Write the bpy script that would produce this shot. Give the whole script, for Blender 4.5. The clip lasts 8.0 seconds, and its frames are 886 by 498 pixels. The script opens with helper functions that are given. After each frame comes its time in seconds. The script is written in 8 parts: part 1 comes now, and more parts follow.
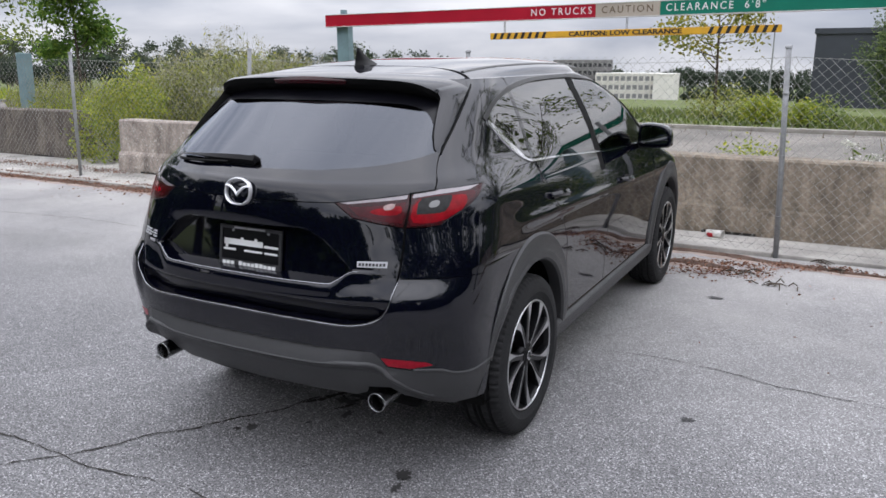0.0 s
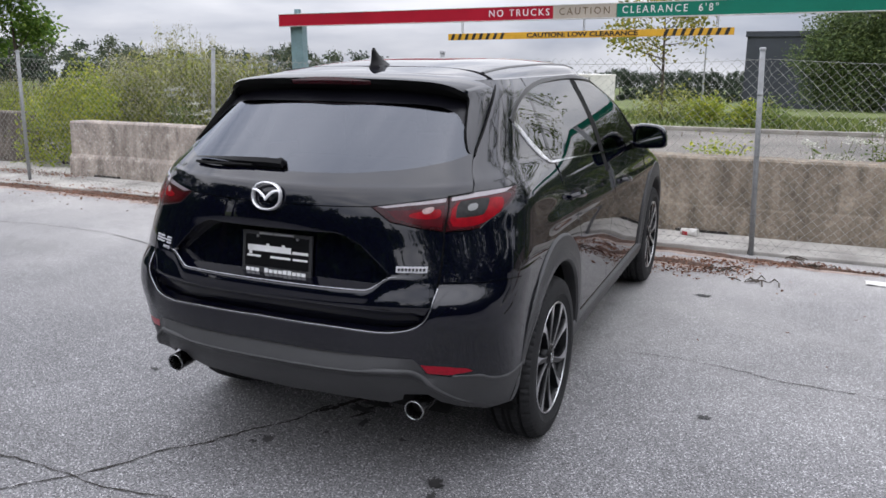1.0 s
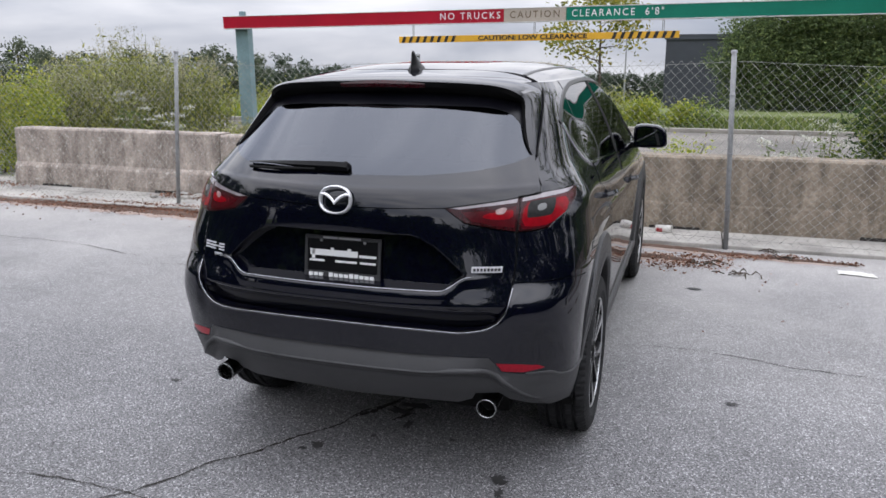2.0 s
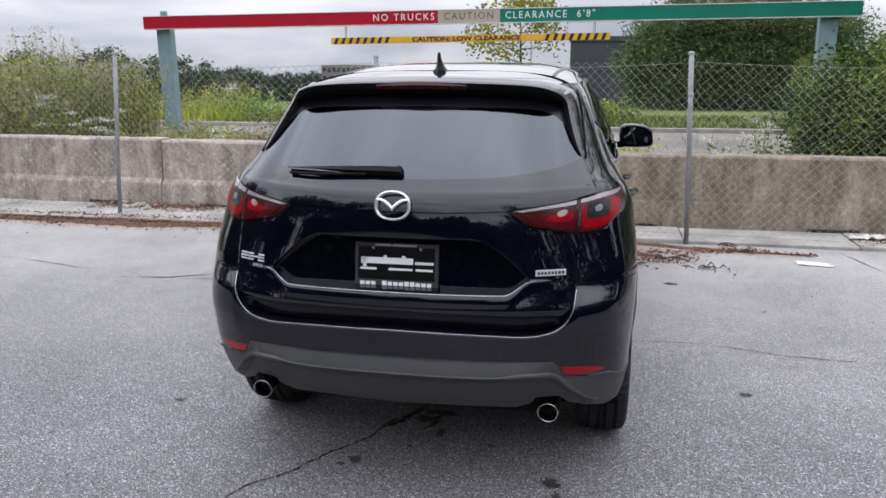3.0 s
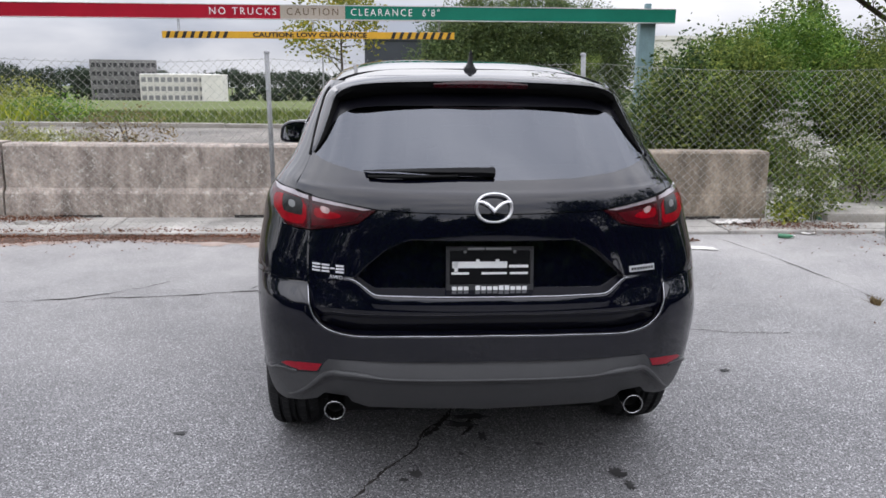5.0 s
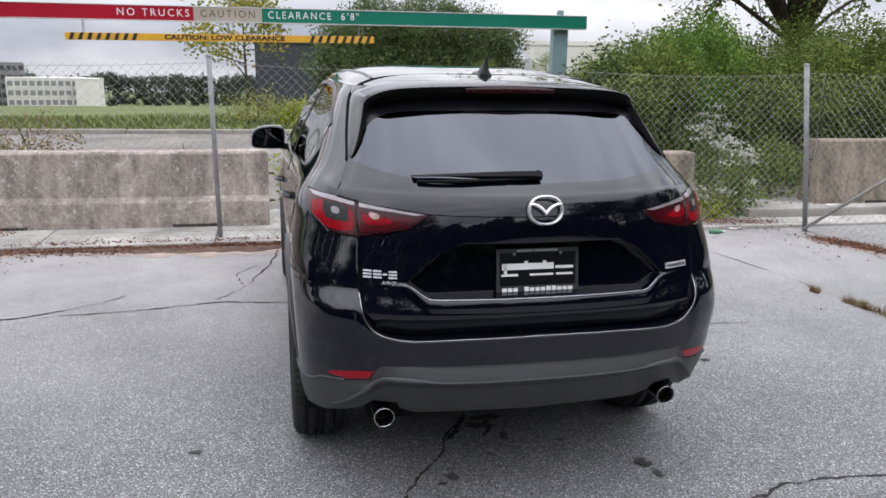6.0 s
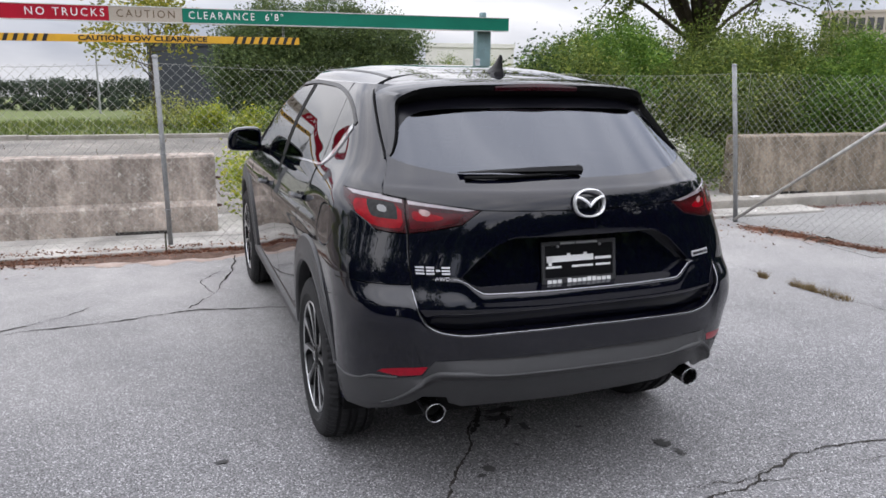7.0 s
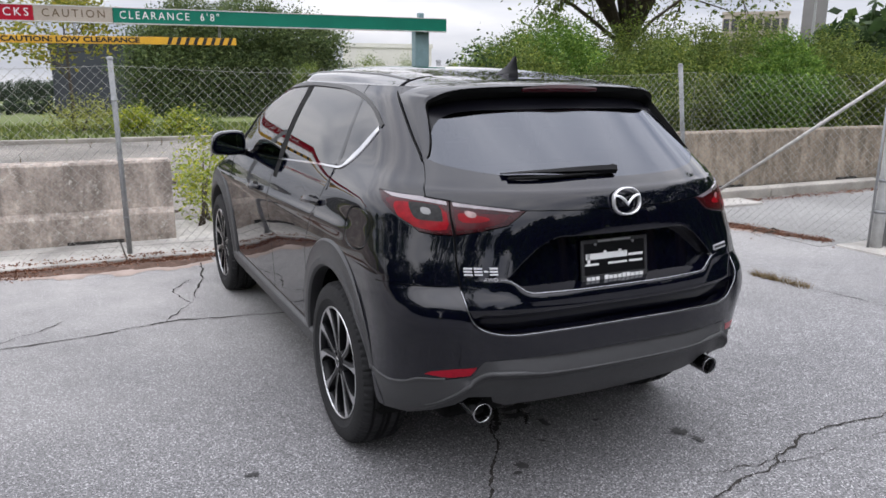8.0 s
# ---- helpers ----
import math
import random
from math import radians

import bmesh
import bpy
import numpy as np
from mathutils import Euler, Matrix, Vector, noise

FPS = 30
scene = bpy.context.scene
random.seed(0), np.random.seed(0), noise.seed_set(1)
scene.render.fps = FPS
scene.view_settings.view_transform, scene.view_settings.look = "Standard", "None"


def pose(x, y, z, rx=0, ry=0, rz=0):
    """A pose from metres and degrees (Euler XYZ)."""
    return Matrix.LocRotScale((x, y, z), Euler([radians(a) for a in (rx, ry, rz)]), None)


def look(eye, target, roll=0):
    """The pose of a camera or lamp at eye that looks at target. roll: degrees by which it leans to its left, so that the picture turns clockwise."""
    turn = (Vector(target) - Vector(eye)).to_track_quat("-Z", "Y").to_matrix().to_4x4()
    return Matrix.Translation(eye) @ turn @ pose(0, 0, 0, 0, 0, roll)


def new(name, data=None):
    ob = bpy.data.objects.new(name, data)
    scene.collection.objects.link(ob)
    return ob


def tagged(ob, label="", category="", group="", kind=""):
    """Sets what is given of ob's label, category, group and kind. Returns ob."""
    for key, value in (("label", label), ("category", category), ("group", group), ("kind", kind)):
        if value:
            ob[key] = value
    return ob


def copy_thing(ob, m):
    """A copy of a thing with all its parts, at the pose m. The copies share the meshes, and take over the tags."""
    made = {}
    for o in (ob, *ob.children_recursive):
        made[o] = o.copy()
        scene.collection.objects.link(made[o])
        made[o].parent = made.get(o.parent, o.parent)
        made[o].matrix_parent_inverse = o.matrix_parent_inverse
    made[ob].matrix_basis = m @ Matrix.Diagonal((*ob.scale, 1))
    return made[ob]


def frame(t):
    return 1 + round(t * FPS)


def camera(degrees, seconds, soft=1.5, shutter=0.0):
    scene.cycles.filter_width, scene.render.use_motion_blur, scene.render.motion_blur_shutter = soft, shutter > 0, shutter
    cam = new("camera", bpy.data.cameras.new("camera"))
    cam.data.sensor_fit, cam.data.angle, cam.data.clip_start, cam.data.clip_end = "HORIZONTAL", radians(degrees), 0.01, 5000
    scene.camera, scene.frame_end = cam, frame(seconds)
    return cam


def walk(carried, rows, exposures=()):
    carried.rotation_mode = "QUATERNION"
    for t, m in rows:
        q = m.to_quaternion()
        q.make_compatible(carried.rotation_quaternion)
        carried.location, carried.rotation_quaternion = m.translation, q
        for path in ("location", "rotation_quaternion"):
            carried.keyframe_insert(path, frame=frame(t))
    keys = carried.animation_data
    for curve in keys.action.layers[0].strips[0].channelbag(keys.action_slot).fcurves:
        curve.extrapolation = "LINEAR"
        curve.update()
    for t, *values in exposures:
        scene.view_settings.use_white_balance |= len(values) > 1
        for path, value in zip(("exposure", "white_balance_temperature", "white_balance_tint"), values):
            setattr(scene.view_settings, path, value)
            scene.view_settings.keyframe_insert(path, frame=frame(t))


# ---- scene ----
# ---------------------------------------------------------------- camera
cam = camera(60.0, 8.0, soft=1.6)
METRES, EYE, TURN = 4.0645, 1.65, 28.2
ROWS = [
    (0.0, 0.0, 0.0, 0.0, -0.04, -14.06, 0.17),
    (0.5, -0.039, 0.0085, -0.001, -2.09, -14.06, 0.04),
    (1.0, -0.086, 0.016, -0.0001, -4.47, -14.02, -0.08),
    (1.5, -0.1508, 0.012, 0.0004, -7.06, -13.93, -0.07),
    (3.0, -0.3408, 0.0678, 0.0003, -17.0, -13.74, 0.1),
    (3.5, -0.4071, 0.0864, 0.0021, -20.73, -13.76, -0.03),
    (4.0, -0.4573, 0.1248, -0.0003, -24.61, -13.84, -0.27),
    (4.5, -0.5162, 0.158, -0.0006, -28.51, -13.88, -0.54),
    (6.0, -0.6856, 0.2716, -0.0018, -40.66, -13.39, -1.0),
    (6.5, -0.7474, 0.309, -0.0017, -44.5, -13.23, -0.97),
    (7.0, -0.7852, 0.3543, -0.0073, -48.15, -13.12, -0.85),
    (7.5, -0.8174, 0.398, -0.0067, -51.51, -13.06, -0.7),
    (8.0, -0.8564, 0.4399, -0.0069, -54.34, -13.04, -0.6),
]
walk(cam, [(t, pose(2.044, -2.229, EYE, 0, 0, TURN) @ pose(METRES * x, METRES * y, METRES * z, 90 + pitch, roll, yaw))
           for t, x, y, z, yaw, pitch, roll in ROWS], ((0.0, 0.15, 6480, 12), (4.0, 0.165, 6510, 12), (8.0, 0.24, 6580, 12)))

# ---------------------------------------------------------------- world and light: an overcast noon
world = bpy.data.worlds.new("overcast_sky")
scene.world = world
world.use_nodes = True
wn, wl = world.node_tree.nodes, world.node_tree.links
wn.clear()
w_out = wn.new("ShaderNodeOutputWorld")
w_bg = wn.new("ShaderNodeBackground")
w_sky = wn.new("ShaderNodeTexSky")
w_sky.sky_type = "NISHITA"
w_sky.sun_disc = False
w_sky.sun_elevation, w_sky.sun_rotation = radians(52), radians(200)
w_tc = wn.new("ShaderNodeTexCoord")
w_map = wn.new("ShaderNodeMapping")
w_map.inputs["Scale"].default_value = (1.0, 1.0, 4.2)
w_noise = wn.new("ShaderNodeTexNoise")
w_noise.inputs["Scale"].default_value = 2.2
w_noise.inputs["Detail"].default_value = 6.0
w_noise.inputs["Roughness"].default_value = 0.48
w_noise.inputs["Distortion"].default_value = 0.3
w_ramp = wn.new("ShaderNodeValToRGB")
w_ramp.color_ramp.elements[0].position, w_ramp.color_ramp.elements[0].color = 0.36, (5.1, 5.6, 6.7, 1)
w_ramp.color_ramp.elements[1].position, w_ramp.color_ramp.elements[1].color = 0.60, (11.1, 11.3, 11.9, 1)
w_mix = wn.new("ShaderNodeMix")
w_mix.data_type = "RGBA"
w_mix.inputs[0].default_value = 0.97
wl.new(w_tc.outputs["Generated"], w_map.inputs["Vector"])
wl.new(w_map.outputs["Vector"], w_noise.inputs["Vector"])
w_up = wn.new("ShaderNodeSeparateXYZ")
wl.new(w_tc.outputs["Generated"], w_up.inputs["Vector"])
w_even = wn.new("ShaderNodeMapRange")
w_even.inputs["From Min"].default_value, w_even.inputs["From Max"].default_value = 0.25, 0.7
w_even.inputs["To Min"].default_value, w_even.inputs["To Max"].default_value = 0.0, 0.72
wl.new(w_up.outputs["Z"], w_even.inputs["Value"])
w_soft = wn.new("ShaderNodeMix")
w_soft.inputs[3].default_value = 0.5
wl.new(w_even.outputs["Result"], w_soft.inputs[0])
wl.new(w_noise.outputs["Fac"], w_soft.inputs[2])
wl.new(w_soft.outputs[0], w_ramp.inputs["Fac"])
wl.new(w_sky.outputs["Color"], w_mix.inputs[6])
wl.new(w_ramp.outputs["Color"], w_mix.inputs[7])
# an overcast sky is brighter overhead than at the horizon
w_sep = wn.new("ShaderNodeSeparateXYZ")
w_grad = wn.new("ShaderNodeMapRange")
w_grad.inputs["From Min"].default_value, w_grad.inputs["From Max"].default_value = 0.0, 1.0
w_grad.inputs["To Min"].default_value, w_grad.inputs["To Max"].default_value = 0.77, 3.2
w_mul = wn.new("ShaderNodeVectorMath")
w_mul.operation = "MULTIPLY"
wl.new(w_tc.outputs["Generated"], w_sep.inputs["Vector"])
wl.new(w_sep.outputs["Z"], w_grad.inputs["Value"])
wl.new(w_mix.outputs[2], w_mul.inputs[0])
wl.new(w_grad.outputs["Result"], w_mul.inputs[1])
wl.new(w_mul.outputs["Vector"], w_bg.inputs["Color"])
wl.new(w_bg.outputs["Background"], w_out.inputs["Surface"])
w_bg.inputs["Strength"].default_value = 0.09

sun = new("sun", bpy.data.lights.new("sun", "SUN"))
sun.data.energy, sun.data.angle, sun.data.color = 0.5, radians(180), (1.0, 0.985, 1.0)
sun.matrix_world = look((0, -0.2, 22), (0, 0, 0))

# ---------------------------------------------------------------- materials
def node(nt, kind, **inputs):
    n = nt.nodes.new(kind)
    for k, v in inputs.items():
        n.inputs[k.replace("_", " ")].default_value = v
    return n


def mat(name, rgb, rough=0.6, metal=0.0, coat=0.0, var=0.15, scale=6.0, fine=0.0, fine_scale=120.0, bump=0.0,
        bump_scale=60.0, tint=None, spec=0.5, rand=0.0):
    """A principled material whose colour varies at a broad and a fine scale, with a fine relief."""
    m = bpy.data.materials.new(name)
    m.use_nodes = True
    nt = m.node_tree
    b = nt.nodes["Principled BSDF"]
    b.inputs["Roughness"].default_value, b.inputs["Metallic"].default_value = rough, metal
    b.inputs["Coat Weight"].default_value = coat
    b.inputs["Coat Roughness"].default_value = 0.03
    b.inputs["Specular IOR Level"].default_value = spec
    b.inputs["Coat IOR"].default_value = 1.59
    tc = nt.nodes.new("ShaderNodeTexCoord")
    n1 = node(nt, "ShaderNodeTexNoise", Scale=scale, Detail=5.0, Roughness=0.6)
    nt.links.new(tc.outputs["Object"], n1.inputs["Vector"])
    lo = [c * (1 - var) for c in rgb]
    hi = tint if tint else [min(1, c * (1 + var)) for c in rgb]
    r1 = nt.nodes.new("ShaderNodeValToRGB")
    r1.color_ramp.elements[0].position, r1.color_ramp.elements[0].color = 0.3, (*lo, 1)
    r1.color_ramp.elements[1].position, r1.color_ramp.elements[1].color = 0.7, (*hi, 1)
    nt.links.new(n1.outputs["Fac"], r1.inputs["Fac"])
    col = r1.outputs["Color"]
    if fine:
        n2 = node(nt, "ShaderNodeTexNoise", Scale=fine_scale, Detail=3.0, Roughness=0.7)
        nt.links.new(tc.outputs["Object"], n2.inputs["Vector"])
        mr = node(nt, "ShaderNodeMapRange", From_Min=0.3, From_Max=0.7, To_Min=1 - fine, To_Max=1 + fine)
        nt.links.new(n2.outputs["Fac"], mr.inputs["Value"])
        mx = nt.nodes.new("ShaderNodeVectorMath")
        mx.operation = "MULTIPLY"
        nt.links.new(col, mx.inputs[0])
        nt.links.new(mr.outputs["Result"], mx.inputs[1])
        col = mx.outputs["Vector"]
    if rand:
        oi = nt.nodes.new("ShaderNodeNewGeometry")
        mr = node(nt, "ShaderNodeMapRange", To_Min=1 - rand, To_Max=1 + rand)
        nt.links.new(oi.outputs["Random Per Island"], mr.inputs["Value"])
        mx = nt.nodes.new("ShaderNodeVectorMath")
        mx.operation = "MULTIPLY"
        nt.links.new(col, mx.inputs[0])
        nt.links.new(mr.outputs["Result"], mx.inputs[1])
        col = mx.outputs["Vector"]
    nt.links.new(col, b.inputs["Base Color"])
    if bump:
        n3 = node(nt, "ShaderNodeTexNoise", Scale=bump_scale, Detail=4.0, Roughness=0.65)
        nt.links.new(tc.outputs["Object"], n3.inputs["Vector"])
        bp = node(nt, "ShaderNodeBump", Strength=min(1.0, bump), Distance=0.01)
        nt.links.new(n3.outputs["Fac"], bp.inputs["Height"])
        nt.links.new(bp.outputs["Normal"], b.inputs["Normal"])
    return m


def glass(name, tint, rough=0.0, gloss=1.5, sheen=(.8, .8, .8)):
    """A thin tinted pane: it lets tinted light through and mirrors the rest."""
    m = bpy.data.materials.new(name)
    m.use_nodes = True
    nt = m.node_tree
    nt.nodes.clear()
    out = nt.nodes.new("ShaderNodeOutputMaterial")
    tr = nt.nodes.new("ShaderNodeBsdfTransparent")
    tr.inputs["Color"].default_value = (*tint, 1)
    gl = nt.nodes.new("ShaderNodeBsdfGlossy")
    gl.inputs["Roughness"].default_value = rough
    gl.inputs["Color"].default_value = (*sheen, 1)
    fr = nt.nodes.new("ShaderNodeFresnel")
    fr.inputs["IOR"].default_value = gloss
    mx = nt.nodes.new("ShaderNodeMixShader")
    nt.links.new(fr.outputs["Fac"], mx.inputs["Fac"])
    nt.links.new(tr.outputs["BSDF"], mx.inputs[1])
    nt.links.new(gl.outputs["BSDF"], mx.inputs[2])
    nt.links.new(mx.outputs["Shader"], out.inputs["Surface"])
    return m


M_PAINT = mat("black_paint", (0.0016, 0.0019, 0.0058), rough=0.4, coat=1.0, var=0.1, scale=3, spec=0.0)
M_CLAD = mat("grey_plastic", (0.040, 0.040, 0.042), rough=0.48, var=0.12, scale=4, fine=0.1, fine_scale=300, bump=0.12, bump_scale=900)
M_FIN = mat("fin_plastic", (0.005, 0.005, 0.006), rough=0.45, var=0.1, spec=0.15)
M_BORDER = mat("black_glass_border", (0.003, 0.003, 0.005), rough=0.3, var=0.1, spec=0.25)
M_GAP = mat("black_rubber_seal", (0.002, 0.002, 0.002), rough=0.8, var=0.1, spec=0.2)
M_BLACK = mat("satin_black_plastic", (0.004, 0.004, 0.0045), rough=0.4, var=0.15)
M_TYRE = mat("tyre_rubber", (0.017, 0.017, 0.018), rough=0.75, spec=0.25, var=0.2, scale=9, fine=0.2, fine_scale=160, bump=0.15, bump_scale=200)
M_CHROME = mat("chrome", (0.60, 0.60, 0.62), rough=0.12, metal=1.0, var=0.05)
M_MACH = mat("machined_alloy", (0.62, 0.62, 0.63), rough=0.28, metal=1.0, var=0.08)
M_RIM = mat("dark_alloy", (0.006, 0.006, 0.007), rough=0.3, var=0.2, spec=0.25)
M_RED = mat("red_lens", (0.21, 0.0012, 0.006), rough=0.25, coat=0.15, spec=0.1, var=0.3, scale=30)
M_REDDK = mat("dark_red_lens", (0.028, 0.001, 0.003), rough=0.25, coat=0.3, spec=0.2, var=0.25, scale=20)
M_CLEAR = mat("smoked_lens", (0.016, 0.016, 0.016), rough=0.2, coat=0.1, spec=0.15, var=0.4, scale=60)
M_REFL = mat("red_reflector", (0.30, 0.003, 0.016), rough=0.3, coat=0.2, spec=0.2, var=0.15, scale=60)
M_LAMP = mat("lamp_reflector", (0.20, 0.20, 0.20), rough=0.3, metal=0.4, var=0.1)
M_GLASS_R = glass("privacy_glass", (0.03, 0.034, 0.040), gloss=1.85, sheen=(.78, .82, .91))
M_GLASS_S = glass("dark_side_glass", (0.04, 0.046, 0.05), gloss=2.5)
M_GLASS_F = glass("green_tinted_glass", (0.50, 0.57, 0.54), gloss=2.15)
M_SEAT = mat("black_leather", (0.014, 0.014, 0.015), rough=0.5, var=0.2, bump=0.1, bump_scale=200)
M_WHITE = mat("white_print", (0.75, 0.75, 0.75), rough=0.5, var=0.05)
M_GALV = mat("galvanised_steel", (0.27, 0.275, 0.28), rough=0.55, metal=0.4, var=0.2, scale=12, fine=0.12, fine_scale=90)
M_PALEGALV = mat("pale_galvanised_steel", (0.55, 0.555, 0.55), rough=0.5, metal=0.25, var=0.15, scale=10, fine=0.1, fine_scale=90)
M_BRACE = mat("weathered_steel_tube", (0.40, 0.39, 0.37), rough=0.55, metal=0.2, var=0.25, scale=14)
M_WIRE = mat("galvanised_wire", (0.32, 0.32, 0.30), rough=0.5, metal=0.25, var=0.25, scale=3)
# the sky's reflection on the clear bevel is mixed into this pale base
M_LAMPEDGE = mat("pale_lens_edge", (0.24, 0.21, 0.225), rough=0.15, coat=1.0, var=0.2, scale=30)
M_PINK = mat("clear_red_lens", (0.30, 0.20, 0.19), rough=0.2, coat=0.5, var=0.35, scale=40)
M_REDMID = mat("deep_red_lens", (0.055, 0.001, 0.004), rough=0.25, coat=0.25, spec=0.2, var=0.3, scale=30)

# ---------------------------------------------------------------- building helpers
def pchip(xs, ys):
    """A smooth curve through the points that never overshoots them."""
    xs, ys = np.asarray(xs, float), np.asarray(ys, float)
    h, d = np.diff(xs), np.diff(ys) / np.diff(xs)
    m = np.zeros(len(xs))
    m[0], m[-1] = d[0], d[-1]
    for i in range(1, len(xs) - 1):
        if d[i - 1] * d[i] > 0:
            a, b = 2 * h[i] + h[i - 1], h[i] + 2 * h[i - 1]
            m[i] = (a + b) / (a / d[i - 1] + b / d[i])

    def f(x):
        x = np.clip(x, xs[0], xs[-1])
        i = np.clip(np.searchsorted(xs, x) - 1, 0, len(xs) - 2)
        t = (x - xs[i]) / h[i]
        return ((1 + 2 * t) * (1 - t) ** 2 * ys[i] + t * (1 - t) ** 2 * h[i] * m[i]
                + t * t * (3 - 2 * t) * ys[i + 1] + t * t * (t - 1) * h[i] * m[i + 1])
    return f


def smooth(a, b, x):
    t = np.clip((x - a) / (b - a), 0, 1)
    return t * t * (3 - 2 * t)


def mesh_of(name, verts, faces, material=None, shade=False):
    me = bpy.data.meshes.new(name)
    me.from_pydata([tuple(v) for v in verts], [], [tuple(f) for f in faces])
    if material:
        me.materials.append(material)
    if shade:
        me.shade_smooth()
    return me


def fast_mesh(name, verts, quads, material=None, shade=False, mats=None):
    """A mesh from numpy arrays: verts (n, 3) and faces (m, 3 or 4)."""
    verts, quads = np.asarray(verts, np.float32), np.asarray(quads, np.int32)
    k = quads.shape[1]
    me = bpy.data.meshes.new(name)
    me.vertices.add(len(verts))
    me.vertices.foreach_set("co", verts.ravel())
    me.loops.add(quads.size)
    me.loops.foreach_set("vertex_index", quads.ravel())
    me.polygons.add(len(quads))
    me.polygons.foreach_set("loop_start", np.arange(0, quads.size, k, dtype=np.int32))
    if material:
        me.materials.append(material)
    me.update(calc_edges=True)
    if shade:
        me.shade_smooth()
    return me


def part(name, bm, material, parent=None, label="", shade=False):
    """Links a bmesh or a mesh as one object under a thing or a part."""
    if isinstance(bm, bmesh.types.BMesh):
        me = bpy.data.meshes.new(name)
        bm.to_mesh(me)
        bm.free()
        if material:
            me.materials.append(material)
        if shade:
            me.shade_smooth()
    else:
        me = bm
        if material and not me.materials:
            me.materials.append(material)
    ob = new(name, me)
    if parent:
        ob.parent = parent
    if label:
        tagged(ob, label)
    return ob


def thing(name, at=(0, 0, 0), turn=0.0, label="", category="", group="", kind=""):
    ob = new(name)
    ob.matrix_basis = pose(*at, 0, 0, turn)
    ob.empty_display_size = 0.1
    return tagged(ob, label, category, group, kind)


def box(bm, x0, x1, y0, y1, z0, z1, bevel=0.0, m=None):
    vs = [bm.verts.new((x, y, z)) for z in (z0, z1) for x, y in ((x0, y0), (x1, y0), (x1, y1), (x0, y1))]
    fs = [bm.faces.new([vs[i] for i in f]) for f in ((3, 2, 1, 0), (4, 5, 6, 7), (0, 1, 5, 4), (1, 2, 6, 5), (2, 3, 7, 6), (3, 0, 4, 7))]
    if bevel:
        es = list({e for f in fs for e in f.edges})
        r = bmesh.ops.bevel(bm, geom=es, offset=bevel, segments=2, affect="EDGES", profile=0.6)
        vs = list({v for f in r["faces"] for v in f.verts} | {v for v in vs if v.is_valid})
    if m:
        bmesh.ops.transform(bm, matrix=m, verts=vs)
    return vs


def lathe(profile, steps, axis="x", close=False):
    """verts, quads of a profile of (along, radius) turned about the axis."""
    p = np.asarray(profile, float)
    a = np.linspace(0, 2 * np.pi, steps, endpoint=False)
    n = len(p)
    v = np.zeros((steps, n, 3))
    v[..., 0] = p[None, :, 0]
    v[..., 1] = p[None, :, 1] * np.cos(a)[:, None]
    v[..., 2] = p[None, :, 1] * np.sin(a)[:, None]
    if axis == "y":
        v = v[..., [1, 0, 2]]
    if axis == "z":
        v = v[..., [1, 2, 0]]
    q = []
    for i in range(steps):
        j = (i + 1) % steps
        for k in range(n if close else n - 1):
            l = (k + 1) % n
            q.append((i * n + k, i * n + l, j * n + l, j * n + k))
    return v.reshape(-1, 3), np.array(q)


def tube(path, radius, sides=8, caps=True):
    """verts, faces of a round bar along a path; radius may be one number or one for each point."""
    path = [Vector(p) for p in path]
    rad = radius if isinstance(radius, (list, tuple, np.ndarray)) else [radius] * len(path)
    vs, fs = [], []
    ref = None
    for i, p in enumerate(path):
        d = (path[min(i + 1, len(path) - 1)] - path[max(i - 1, 0)]).normalized()
        if ref is None:
            ref = d.orthogonal().normalized()
        ref = (ref - d * ref.dot(d)).normalized()
        o = d.cross(ref)
        for k in range(sides):
            a = 2 * math.pi * k / sides
            vs.append(p + (ref * math.cos(a) + o * math.sin(a)) * rad[i])
    for i in range(len(path) - 1):
        for k in range(sides):
            l = (k + 1) % sides
            fs.append((i * sides + k, i * sides + l, (i + 1) * sides + l, (i + 1) * sides + k))
    if caps:
        fs.append(tuple(range(sides - 1, -1, -1)))
        fs.append(tuple(range((len(path) - 1) * sides, len(path) * sides)))
    return vs, fs


